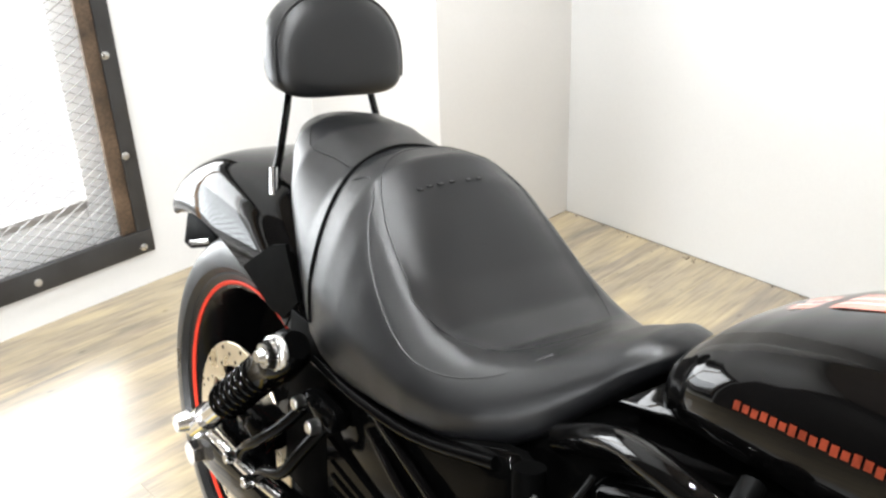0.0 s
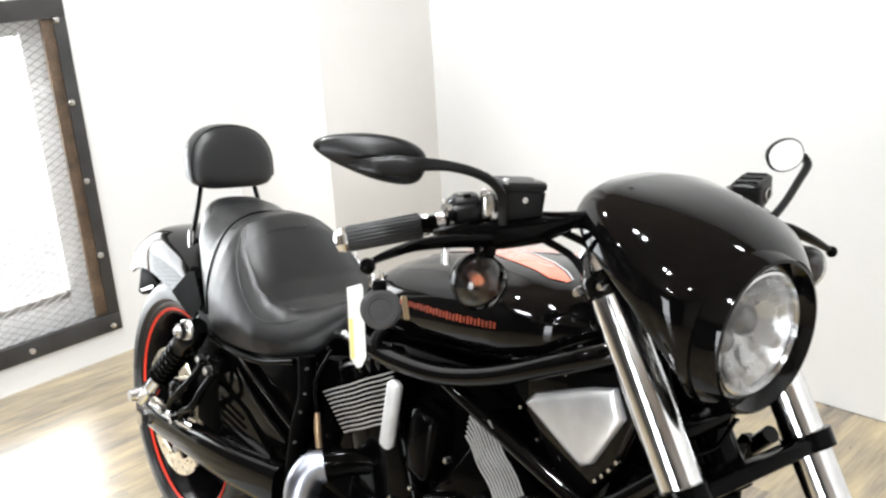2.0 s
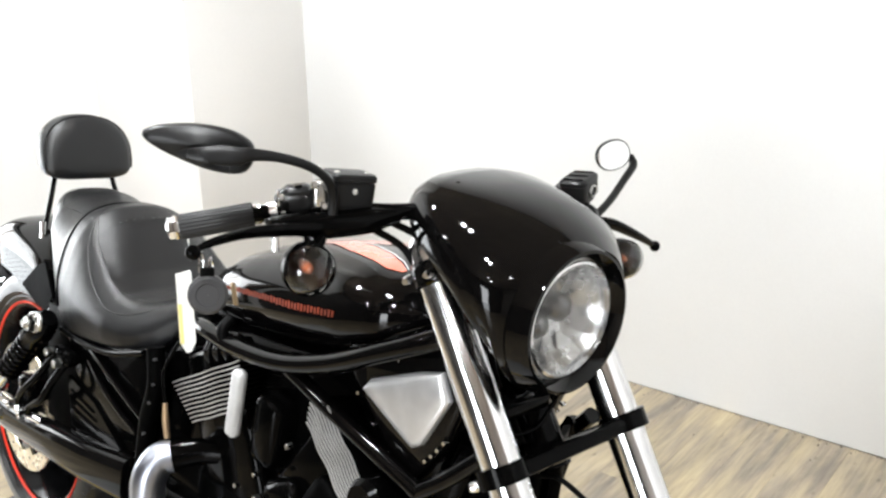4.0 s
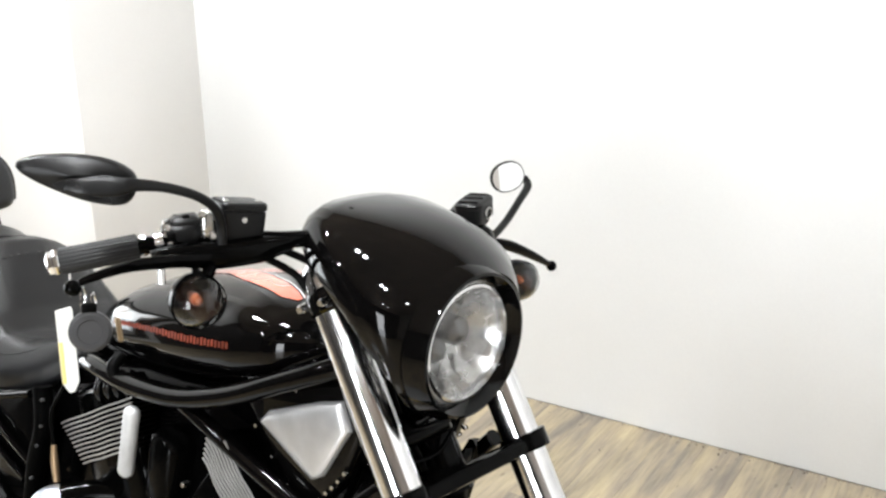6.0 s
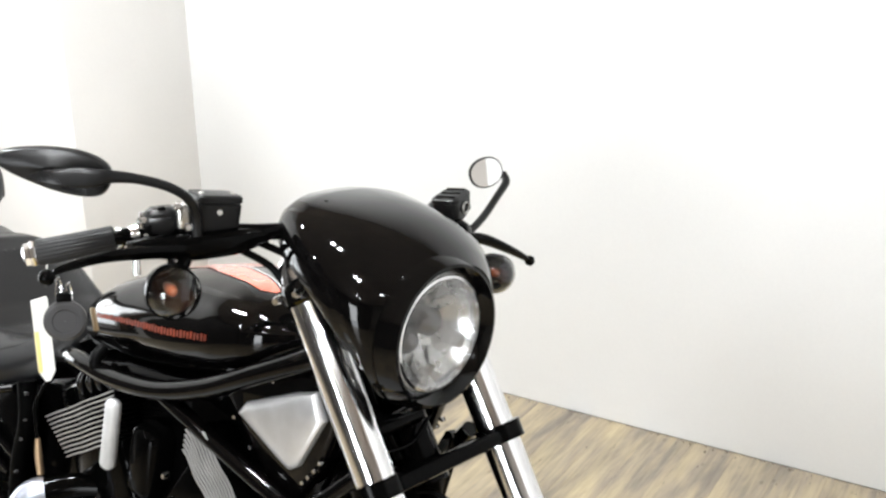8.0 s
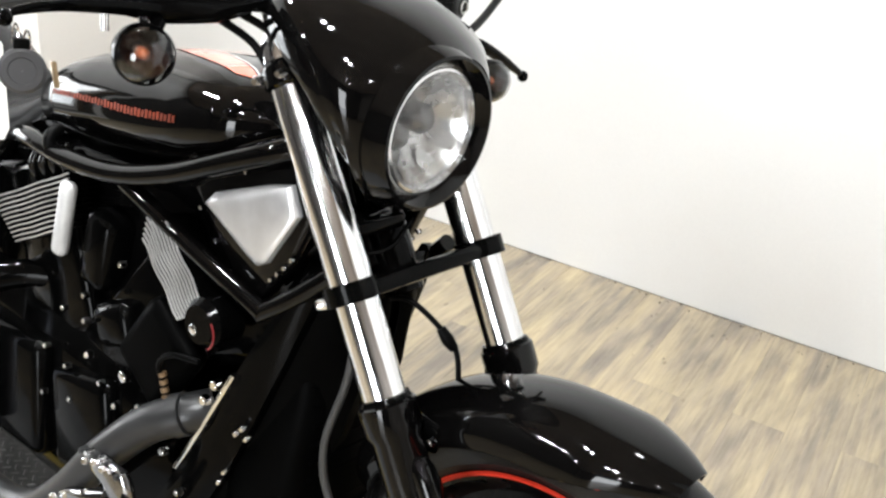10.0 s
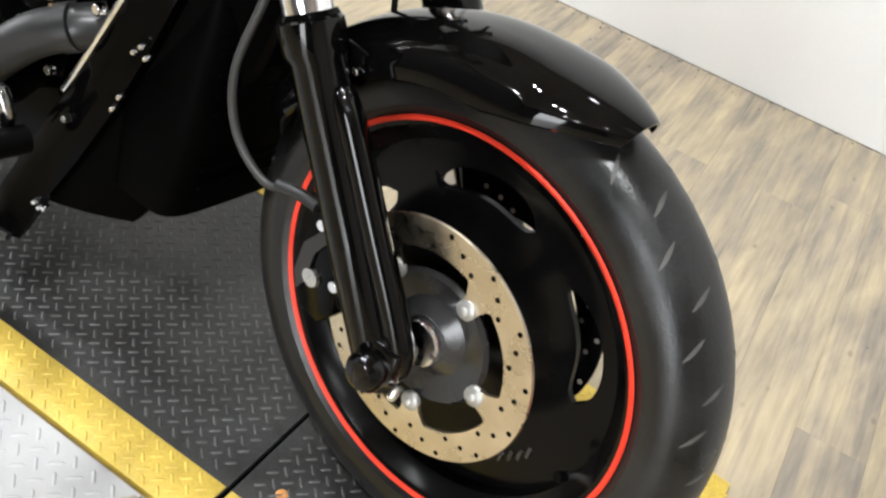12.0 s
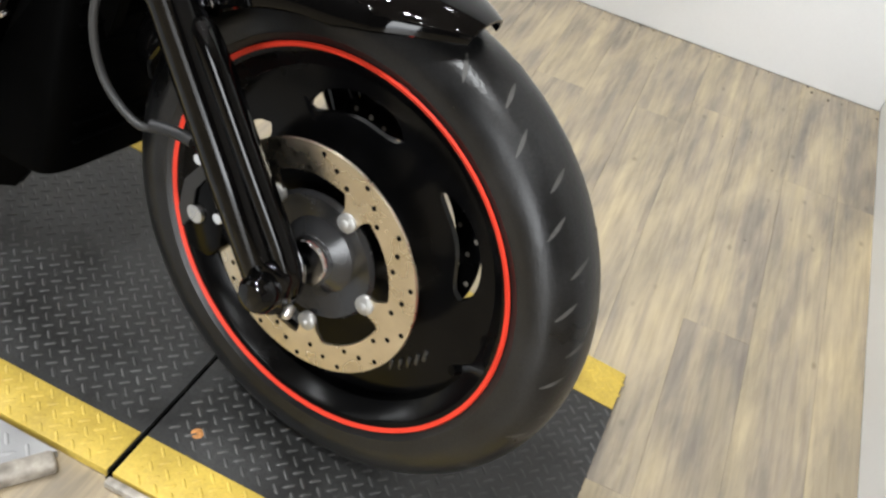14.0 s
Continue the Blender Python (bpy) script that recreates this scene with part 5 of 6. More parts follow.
# swingarm, shocks, brackets
for s in (1, -1):
    bm = bmesh.new()
    rings = [ring_pts((x * s, y, z), (1, 0, 0), (0, 0.1, 1), hw, hh, 20, 3.5) for x, y, z, hw, hh in ((0.178, -0.045, 0.330, 0.014, 0.016), (0.178, -0.03, 0.332, 0.020, 0.036), (0.180, 0.06, 0.338, 0.021, 0.036), (0.180, 0.22, 0.352, 0.022, 0.036), (0.172, 0.42, 0.372, 0.026, 0.042), (0.150, 0.56, 0.385, 0.030, 0.048))]
    loft(bm, rings)
    arm = bp("swingarm", bm, PAINT, "gloss black swingarm with bright top edge")
    bm = bmesh.new()
    tube(bm, [(0.190 * s, 0.000, 0.368), (0.192 * s, 0.06, 0.374), (0.192 * s, 0.16, 0.382), (0.188 * s, 0.24, 0.390)], 0.010, 10, 4)
    part("arm_edge", bm, CHROME, arm, "bright worn arm edge", BODY)
    bm = bmesh.new()
    rod(bm, (0.170 * s, 0, 0.325), (0.215 * s, 0, 0.325), 0.019, n=6)
    part("axle_nut", bm, CHROME, arm, "chrome axle nut", BODY)
    top, low = Vector((0.182 * s, 0.235, 0.605)), Vector((0.205 * s, 0.018, 0.388))
    bm = bmesh.new()
    tube(bm, [lerp(top, low, -0.05), top, lerp(top, low, 0.12), lerp(top, low, 0.14), lerp(top, low, 0.24), lerp(top, low, 0.26), lerp(top, low, 0.68), lerp(top, low, 0.70)], [0.018, 0.027, 0.031, 0.028, 0.028, 0.020, 0.020, 0.012], 24, 1)
    shock = bp("shock_absorber", bm, BLACK, "black rear shock with chrome ends")
    for k in range(7):
        bm = bmesh.new()
        p = lerp(top, low, 0.29 + 0.062 * k)
        dd = (low - top).normalized()
        tube(bm, [p - dd * 0.006, p - dd * 0.002, p + dd * 0.002, p + dd * 0.006], [0.022, 0.0275, 0.0275, 0.022], 22, 1)
        part("spring_coil", bm, BLACK, shock, "", BODY)
    bm = bmesh.new()
    for h0, h1, ra, rb in ((0.018, 0.030, 0.021, 0.021), (0.030, 0.033, 0.021, 0.016), (0.033, 0.042, 0.016, 0.015), (0.042, 0.050, 0.010, 0.007)):
        rod(bm, top + Vector((h0 * s, 0.006, 0.004)), top + Vector((h1 * s, 0.006, 0.004)), ra, rb, n=24)
    part("shock_cap", bm, STEEL, shock, "bright upper shock cap", BODY)
    bm = bmesh.new()
    rod(bm, lerp(top, low, 0.69), lerp(top, low, 0.97), 0.0150, 0.0165, n=20)
    rod(bm, lerp(top, low, 0.90), lerp(top, low, 1.06), 0.021, 0.019, n=20)
    rod(bm, low + Vector((0.015 * s, -0.01, 0)), low + Vector((0.034 * s, -0.01, 0)), 0.016, 0.012, n=14)
    part("shock_foot", bm, CHROME, shock, "chrome lower shock mount", BODY)
    # passenger peg bracket: a bent tube loop with four bright bolts
    bm = bmesh.new()
    tube(bm, [(0.172 * s, 0.275, 0.556), (0.190 * s, 0.235, 0.50), (0.200 * s, 0.190, 0.455), (0.200 * s, 0.150, 0.42), (0.196 * s, 0.128, 0.393)], 0.008, 10, 4)
    tube(bm, [(0.172 * s, 0.312, 0.541), (0.192 * s, 0.285, 0.49), (0.200 * s, 0.255, 0.445), (0.200 * s, 0.205, 0.415), (0.198 * s, 0.180, 0.388)], 0.008, 10, 4)
    box(bm, (0.165 * s, 0.295, 0.548), (0.03, 0.07, 0.03), 0.008)
    br = bp("peg_bracket", bm, BLACK, "black passenger peg bracket with bright bolts")
    for y, z in ((0.275, 0.554), (0.311, 0.541), (0.126, 0.393), (0.181, 0.388)):
        bm = bmesh.new()
        bolt(bm, (0.190 * s if y > 0.2 else 0.208 * s, y, z), (s, 0, 0), 0.0095, 0.010)
        part("bracket_bolt", bm, STEEL, br, "", BODY)
# rear caliper
bm = bmesh.new()
box(bm, (0.150, 0.105, 0.415), (0.050, 0.075, 0.055), 0.012, pose(0, 0, 0, 0, 0, 0))
bp("rear_brake_caliper", bm, BLACK, "black rear brake caliper")
# side covers below the seat
for s in (1, -1):
    bm = bmesh.new()
    prof = [(0.230, 0.580), (0.330, 0.598), (0.470, 0.616), (0.590, 0.650), (0.618, 0.640), (0.600, 0.520), (0.568, 0.455), (0.480, 0.430), (0.350, 0.455), (0.270, 0.510)]
    rings = [[Vector((xx * s, lerp(0.43, y, k), lerp(0.54, z, k))) for y, z in prof] for xx, k in ((0.120, 1.0), (0.140, 1.0), (0.146, 0.96), (0.150, 0.75), (0.152, 0.3))]
    loft(bm, rings)
    cover = bp("side_cover", bm, BLACK, "black side cover under the seat")
    for k in range(2):
        bm = bmesh.new()
        tube(bm, [((0.150 * s, 0.353, 0.590), (0.158 * s, 0.440, 0.572), (0.160 * s, 0.540, 0.540), (0.156 * s, 0.616, 0.512)), ((0.150 * s, 0.370, 0.556), (0.158 * s, 0.440, 0.530), (0.160 * s, 0.520, 0.503), (0.156 * s, 0.575, 0.482))][k], 0.010, 12, 4, 0.6)
        part("cover_rib", bm, PAINT, cover, "raised gloss rib", BODY)
    bm = bmesh.new()
    tube(bm, [(0.150 * s, 0.24, 0.585), (0.160 * s, 0.34, 0.592), (0.158 * s, 0.46, 0.604), (0.150 * s, 0.58, 0.640)], 0.007, 10, 4)
    part("seat_rail", bm, BLACK, cover, "black rail under the seat", BODY)
    # louvred lower panel and the dark guard in front of the rear wheel
    bm = bmesh.new()
    prof = [(0.285, 0.500), (0.300, 0.378), (0.420, 0.372), (0.520, 0.420), (0.400, 0.480)]
    loft(bm, [[Vector((xx * s, y, z)) for y, z in prof] for xx in (0.140, 0.156)])
    lower = bp("lower_side_panel", bm, BLACK, "black louvred lower side panel")
    for k in range(5):
        bm = bmesh.new()
        tube(bm, [(0.157 * s, 0.300 + 0.002 * k, 0.475 - 0.018 * k), (0.157 * s, 0.400 + 0.010 * k, 0.462 - 0.016 * k)], 0.0022, 6, 1)
        part("louvre", bm, BLACK, lower, "", BODY)
    bm = bmesh.new()
    box(bm, (0.146 * s, 0.245, 0.50), (0.006, 0.15, 0.25), 0.002)
    bp("inner_guard", bm, DUCT, "matt black inner guard beside the rear wheel")
    bm = bmesh.new()
    prof = [(0.030, 0.628), (0.112, 0.690), (0.150, 0.705), (0.187, 0.640), (0.150, 0.600), (0.111, 0.600)]
    loft(bm, [[Vector((xx * s, y, z)) for y, z in prof] for xx in (0.1435, 0.1485)])
    bp("fender_strut", bm, DUCT, "matt black fender strut plate")
# inner mass between the wheels, so that nothing shows through
bm = bmesh.new()
sections(bm, [(0.30, 0.46, 0.60, 0.09, 4), (0.45, 0.36, 0.64, 0.105, 4), (0.62, 0.34, 0.70, 0.110, 4), (0.80, 0.40, 0.75, 0.100, 4), (1.05, 0.45, 0.79, 0.100, 4), (1.24, 0.55, 0.86, 0.085, 4), (1.30, 0.70, 0.88, 0.05, 4)], 28)
bp("inner_frame_box", bm, BLACK, "black inner frame and battery box")

# handlebar and controls
GRIPRUBBER = material("worn_grip_rubber", (0.013, 0.013, 0.0135), 0.42, spec=0.28, var=0.2, bump=0.2, bump_scale=500)
bm = bmesh.new()
tube(bm, [(-0.225, -0.535, 0.640), (-0.150, -0.470, 0.655), (-0.07, -0.455, 0.668), (0.03, -0.458, 0.686), (0.100, -0.458, 0.699), (0.153, -0.466, 0.704), (0.200, -0.486, 0.709), (0.250, -0.508, 0.712), (0.306, -0.531, 0.709), (0.380, -0.571, 0.697)], 0.0105, 16, 5)
bar = bp("handlebar", bm, BLACK, "black handlebar", FRONT)
for a, b in (((0.276, -0.520, 0.7125), (0.378, -0.570, 0.697)), ((-0.210, -0.520, 0.643), (-0.330, -0.600, 0.628))):
    a, b = Vector(a), Vector(b)
    dd = (b - a).normalized()
    e1 = dd.orthogonal().normalized()
    e2 = dd.cross(e1)
    g0 = lerp(a, b, 0.26)
    bm = bmesh.new()
    # lengthwise ribs round the rubber
    loft(bm, [[lerp(g0, b, k) + (e1 * math.cos(2 * math.pi * i / 80) + e2 * math.sin(2 * math.pi * i / 80)) * (0.0150 - (0.0008 if i % 4 == 0 else 0.0)) * r_ for i in range(80)] for k, r_ in ((0, 0.9), (0.02, 1.0), (0.5, 0.985), (0.97, 1.0), (1.0, 0.9))])
    part("grip", bm, GRIPRUBBER, bar, "ribbed black rubber grip", FRONT)
    bm = bmesh.new()
    tube(bm, [b, b + dd * 0.003, b + dd * 0.006, b + dd * 0.007, b + dd * 0.012, b + dd * 0.015], [0.0135, 0.0152, 0.0152, 0.0136, 0.0136, 0.0075], 8, 1)
    part("bar_end", bm, CHROME, bar, "faceted chrome bar end", FRONT)
    bm = bmesh.new()
    q = g0
    tube(bm, [q, q - dd * 0.002, q - dd * 0.008, q - dd * 0.009, q - dd * 0.017, q - dd * 0.018, q - dd * 0.027, q - dd * 0.029], [0.011, 0.0125, 0.0125, 0.0105, 0.0105, 0.0130, 0.0130, 0.0100], 24, 1)
    part("grip_collar", bm, CHROME, bar, "chrome throttle collar", FRONT)


def switch_pod(c, size, rot):
    """A waisted switch pod with a raised cap, buttons and bright trim."""
    mm = Matrix.Translation(c) @ pose(0, 0, 0, 0, 4, rot)
    bm = bmesh.new()
    box(bm, (0, 0, 0), size, 0.018, mm, 5)
    box(bm, (-0.004, 0.002, size[2] * 0.36), (size[0] * 0.70, size[1] * 0.72, size[2] * 0.40), 0.008, mm, 4)
    pod = part("switch_housing", bm, GRIP, bar, "black switch housing", FRONT)
    bm = bmesh.new()
    box(bm, (-0.006, 0.012, size[2] * 0.57), (0.009, 0.006, 0.004), 0.0015, mm)
    part("switch_button", bm, PLASTIC, pod, "", FRONT)
    bm = bmesh.new()
    box(bm, (0.012, size[1] / 2 - 0.004, 0.001), (0.012, 0.010, 0.016), 0.004, mm, 3)
    part("switch_rocker", bm, PLASTIC, pod, "", FRONT)
    bm = bmesh.new()
    tube(bm, [mm @ Vector((size[0] / 2 - 0.006, 0.018 * math.cos(a), 0.017 * math.sin(a))) for a in [2 * math.pi * k / 20 for k in range(21)]], 0.0024, 8, 1)
    part("trim_ring", bm, CHROME, pod, "bright trim ring", FRONT)
    for dy, dz in ((0.020, -0.006), (0.016, 0.012)):
        bm = bmesh.new()
        bolt(bm, mm @ Vector((size[0] / 2 - 0.010, dy, dz)), (0.5, 0.8, 0.1), 0.004, 0.004)
        part("pod_screw", bm, CHROME, pod, "", FRONT)


switch_pod((0.2535, -0.521, 0.718), (0.050, 0.044, 0.040), -30)
switch_pod((-0.190, -0.500, 0.660), (0.056, 0.046, 0.044), 32)
# brake reservoir, its perch and lever
RES = Matrix.Translation((0.198, -0.491, 0.734)) @ pose(0, 0, 0, 0, -8, -8)
bm = bmesh.new()
rings = [ring_pts((0, 0, z), (1, 0, 0), (0, 1, 0), w, d, 40, 7) for z, w, d in ((-0.036, 0.012, 0.010), (-0.034, 0.018, 0.014), (-0.022, 0.0265, 0.020), (-0.014, 0.0275, 0.0215), (0.009, 0.0280, 0.0220), (0.010, 0.0268, 0.0208), (0.012, 0.0268, 0.0208))]
loft(bm, [[RES @ q for q in r] for r in rings])
res = bp("brake_reservoir", bm, GRIP, "square black brake fluid reservoir", FRONT)
bm = bmesh.new()
rings = [ring_pts((0, 0, z), (1, 0, 0), (0, 1, 0), w, d, 40, 6) for z, w, d in ((0.0115, 0.0278, 0.0218), (0.0125, 0.0290, 0.0230), (0.0180, 0.0290, 0.0230), (0.0205, 0.0270, 0.0210), (0.0212, 0.0200, 0.0150))]
loft(bm, [[RES @ q for q in r] for r in rings])
part("reservoir_lid", bm, GRIP, res, "rounded lid", FRONT)
for dx in (-0.020, 0.020):
    bm = bmesh.new()
    bolt(bm, RES @ Vector((dx, 0.006, 0.0205)), (0, 0, 1), 0.0034, 0.002)
    part("lid_screw", bm, STEEL, res, "", FRONT)
bm = bmesh.new()
rod(bm, RES @ Vector((0.002, 0.0212, 0.001)), RES @ Vector((0.002, 0.0228, 0.001)), 0.0035, n=16)
part("sight_glass", bm, STEEL, res, "small sight glass", FRONT)
bm = bmesh.new()
tube(bm, [(0.145, -0.462, 0.700), (0.185, -0.468, 0.698), (0.235, -0.480, 0.698), (0.275, -0.492, 0.701), (0.299, -0.499, 0.704)], [0.010, 0.0165, 0.0170, 0.0125, 0.006], 18, 5)
part("master_cylinder", bm, BLACK, res, "black brake master cylinder", FRONT)
bm = bmesh.new()
tube(bm, [(0.262, -0.500, 0.704), (0.283, -0.502, 0.705), (0.302, -0.508, 0.706)], [0.010, 0.0095, 0.004], 16, 4, 0.6)
part("lower_clamp", bm, GRIP, res, "grey satin clamp half", FRONT)
bm = bmesh.new()
box(bm, (0, 0, 0), (0.020, 0.018, 0.036), 0.006, Matrix.Translation((0.2365, -0.492, 0.732)) @ pose(0, 0, 0, 0, 0, -30), 3)
part("mirror_clamp", bm, STEEL, res, "bright mirror clamp", FRONT)
for q in ((0.238, -0.481, 0.7205), (0.246, -0.488, 0.746), (0.214, -0.466, 0.704)):
    bm = bmesh.new()
    bolt(bm, q, (0.5, 0.85, 0.2), 0.0048, 0.004)
    part("clamp_screw", bm, CHROME, res, "", FRONT)
for nm, pts, rad_, lb in (("brake_lever", [(0.250, -0.476, 0.696), (0.300, -0.480, 0.702), (0.342, -0.479, 0.7055), (0.375, -0.465, 0.7085), (0.406, -0.455, 0.708), (0.418, -0.452, 0.704)], [0.011, 0.010, 0.0085, 0.0072, 0.0055, 0.0045], "black brake lever with ball end"),
                          ("clutch_lever", [(-0.185, -0.440, 0.645), (-0.230, -0.438, 0.634), (-0.285, -0.440, 0.610), (-0.330, -0.446, 0.588), (-0.357, -0.450, 0.574)], [0.010, 0.010, 0.008, 0.006, 0.0045], "black clutch lever with ball end")):
    bm = bmesh.new()
    tube(bm, pts, rad_, 12, 5, 0.7)
    bmesh.ops.create_uvsphere(bm, u_segments=14, v_segments=10, radius=0.0086, matrix=Matrix.Translation(pts[-1]))
    lever = bp(nm, bm, BLACK, lb, FRONT)
    if nm == "brake_lever":
        bm = bmesh.new()
        rod(bm, (0.310, -0.472, 0.697), (0.312, -0.469, 0.681), 0.0042, n=14)
        part("lever_pin", bm, CHROME, lever, "bright lever pin", FRONT)
bm = bmesh.new()
tube(bm, [(-0.160, -0.452, 0.655), (-0.185, -0.452, 0.652), (-0.205, -0.455, 0.648)], [0.014, 0.019, 0.013], 14, 3)
bp("clutch_perch", bm, BLACK, "black clutch lever perch", FRONT)
CR = Matrix.Translation((-0.196, -0.474, 0.684)) @ pose(0, 0, 0, 4, 6, 20)
bm = bmesh.new()
rings = [ring_pts((0, 0, z), (1, 0, 0), (0, 1, 0), w, d, 36, 6) for z, w, d in ((-0.022, 0.020, 0.014), (-0.010, 0.029, 0.021), (0.010, 0.029, 0.021))]
loft(bm, [[CR @ q for q in r] for r in rings])
cres = bp("clutch_reservoir", bm, GRIP, "black clutch fluid reservoir", FRONT)
bm = bmesh.new()
rings = [ring_pts((0, 0, z), (1, 0, 0), (0, 1, 0), w, d, 36, 5) for z, w, d in ((0.0105, 0.030, 0.022), (0.016, 0.030, 0.022), (0.019, 0.027, 0.019), (0.0195, 0.022, 0.015))]
loft(bm, [[CR @ q for q in r] for r in rings])
part("reservoir_lid", bm, GRIP, cres, "ridged lid", FRONT)
bm = bmesh.new()
tube(bm, [CR @ Vector((0.010 * math.cos(a), 0.0225, 0.008 * math.sin(a) - 0.002)) for a in [2 * math.pi * k / 20 for k in range(21)]], 0.0016, 8, 1)
part("sight_ring", bm, STEEL, cres, "round sight glass ring", FRONT)
for dx in (-0.02, 0.0, 0.02):
    bm = bmesh.new()
    box(bm, (dx, 0.0, 0.0198), (0.004, 0.030, 0.003), 0.001, CR)
    part("lid_ridge", bm, BLACK, cres, "", FRONT)

# mirrors
bm = bmesh.new()
rings = []
STALK = [(0.405, -0.507, 0.798, 0.0012, 0.0010), (0.397, -0.500, 0.797, 0.0060, 0.0030), (0.384, -0.488, 0.796, 0.0092, 0.0045), (0.366, -0.476, 0.796, 0.0112, 0.0055), (0.354, -0.468, 0.7955, 0.0100, 0.0060), (0.340, -0.463, 0.796, 0.0070, 0.0062),
         (0.312, -0.460, 0.791, 0.0055, 0.0062), (0.280, -0.461, 0.780, 0.0054, 0.0062), (0.256, -0.464, 0.767, 0.0054, 0.0062), (0.241, -0.466, 0.752, 0.0054, 0.0062), (0.233, -0.471, 0.734, 0.0054, 0.0062), (0.232, -0.473, 0.712, 0.0056, 0.0062)]
line = smooth_path([q[:3] for q in STALK], 4)
for i, q in enumerate(line):
    d = (line[min(i + 1, len(line) - 1)] - line[max(i - 1, 0)]).normalized()
    k = min(i / 4, len(STALK) - 1.001)
    j = int(k)
    hh, hd = (lerp(STALK[j][m], STALK[j + 1][m], k - j) for m in (3, 4))
    fwd_ = Vector((0.584, 0.764, 0.273))
    fwd_ = (fwd_ - d * fwd_.dot(d)).normalized()
    rings.append(ring_pts(q, d.cross(fwd_), fwd_, hh, hd, 18, 3.2))
loft(bm, rings)
arm = bp("mirror", bm, GRIP, "black teardrop mirror on a curved stalk", FRONT)
# the shell: a long drop, blunt towards the bar, domed at its back
MH = Matrix(((0.7961, 0.584, -0.1589, 0.3816), (-0.6051, 0.7644, -0.2224, -0.5058), (-0.0084, 0.2733, 0.9619, 0.7988), (0, 0, 0, 1)))
drop_line = smooth_path([Vector((x, 0, z)) for x, z in ((0.0600, 0.0150), (0.0560, 0.0212), (0.036, 0.0262), (0.000, 0.0268), (-0.036, 0.0200), (-0.0575, 0.0060), (-0.0575, -0.0130), (-0.0435, -0.0258), (-0.007, -0.0205), (0.034, -0.0036), (0.0540, 0.0085), (0.0600, 0.0150))], 6)[:-1]
mid_ = Vector((-0.008, 0, 0.002))


def drop_ring(k, y, lift=0.0):
    return [MH @ (mid_ + (q - mid_) * k + Vector((0, y + 0.20 * q.z, lift))) for q in drop_line]


bm = bmesh.new()
loft(bm, [drop_ring(k, y, z) for k, y, z in ((0.90, -0.0150, 0.003), (0.97, -0.0140, 0.003), (1.0, -0.0110, 0.002), (1.0, -0.0060, 0.001), (0.965, -0.0010, -0.0005), (0.92, 0.0012, -0.0015), (0.84, 0.0018, -0.0025), (0.60, 0.0032, -0.003), (0.25, 0.0040, -0.003))])
part("mirror_shell", bm, GRIP, arm, "matt black mirror shell", FRONT, angle=28)
bm = bmesh.new()
loft(bm, [drop_ring(0.86, -0.0152, 0.003), drop_ring(0.86, -0.0166, 0.003)])
part("mirror_face", bm, MIRROR, arm, "mirror glass", FRONT)
bm = bmesh.new()
tube(bm, [(-0.205, -0.462, 0.638), (-0.2275, -0.4626, 0.6438), (-0.268, -0.472, 0.659), (-0.311, -0.484, 0.682), (-0.340, -0.493, 0.698), (-0.350, -0.5073, 0.7085)], [0.008, 0.0075, 0.0075, 0.0075, 0.008, 0.006], 12, 6, 0.8)
arm2 = bp("mirror", bm, GRIP, "black round-faced mirror on a curved stalk", FRONT)
ML = FRONT @ Matrix.Translation((-0.314, -0.514, 0.714)) @ Vector((0.50, 0.85, 0.12)).to_track_quat("Y", "Z").to_matrix().to_4x4() @ pose(0, 0, 0, 0, 20, 0) @ Matrix.Scale(0.80, 4)
bm = bmesh.new()
rings = [ring_pts((0, y, 0), (1, 0, 0), (0, 0, 1), 0.035 * k, 0.030 * k, 30, 2.2) for y, k in ((-0.034, 0.2), (-0.031, 0.5), (-0.018, 0.85), (-0.004, 0.99), (0.004, 1.0), (0.006, 0.97))]
loft(bm, rings)
part("mirror_shell", bm, GRIP, arm2, "black mirror shell", ML)
bm = bmesh.new()
loft(bm, [ring_pts((0, y, 0), (1, 0, 0), (0, 0, 1), 0.032, 0.027, 30, 2.2) for y in (0.0055, 0.0072)])
part("mirror_face", bm, MIRROR, arm2, "bright mirror glass", ML)


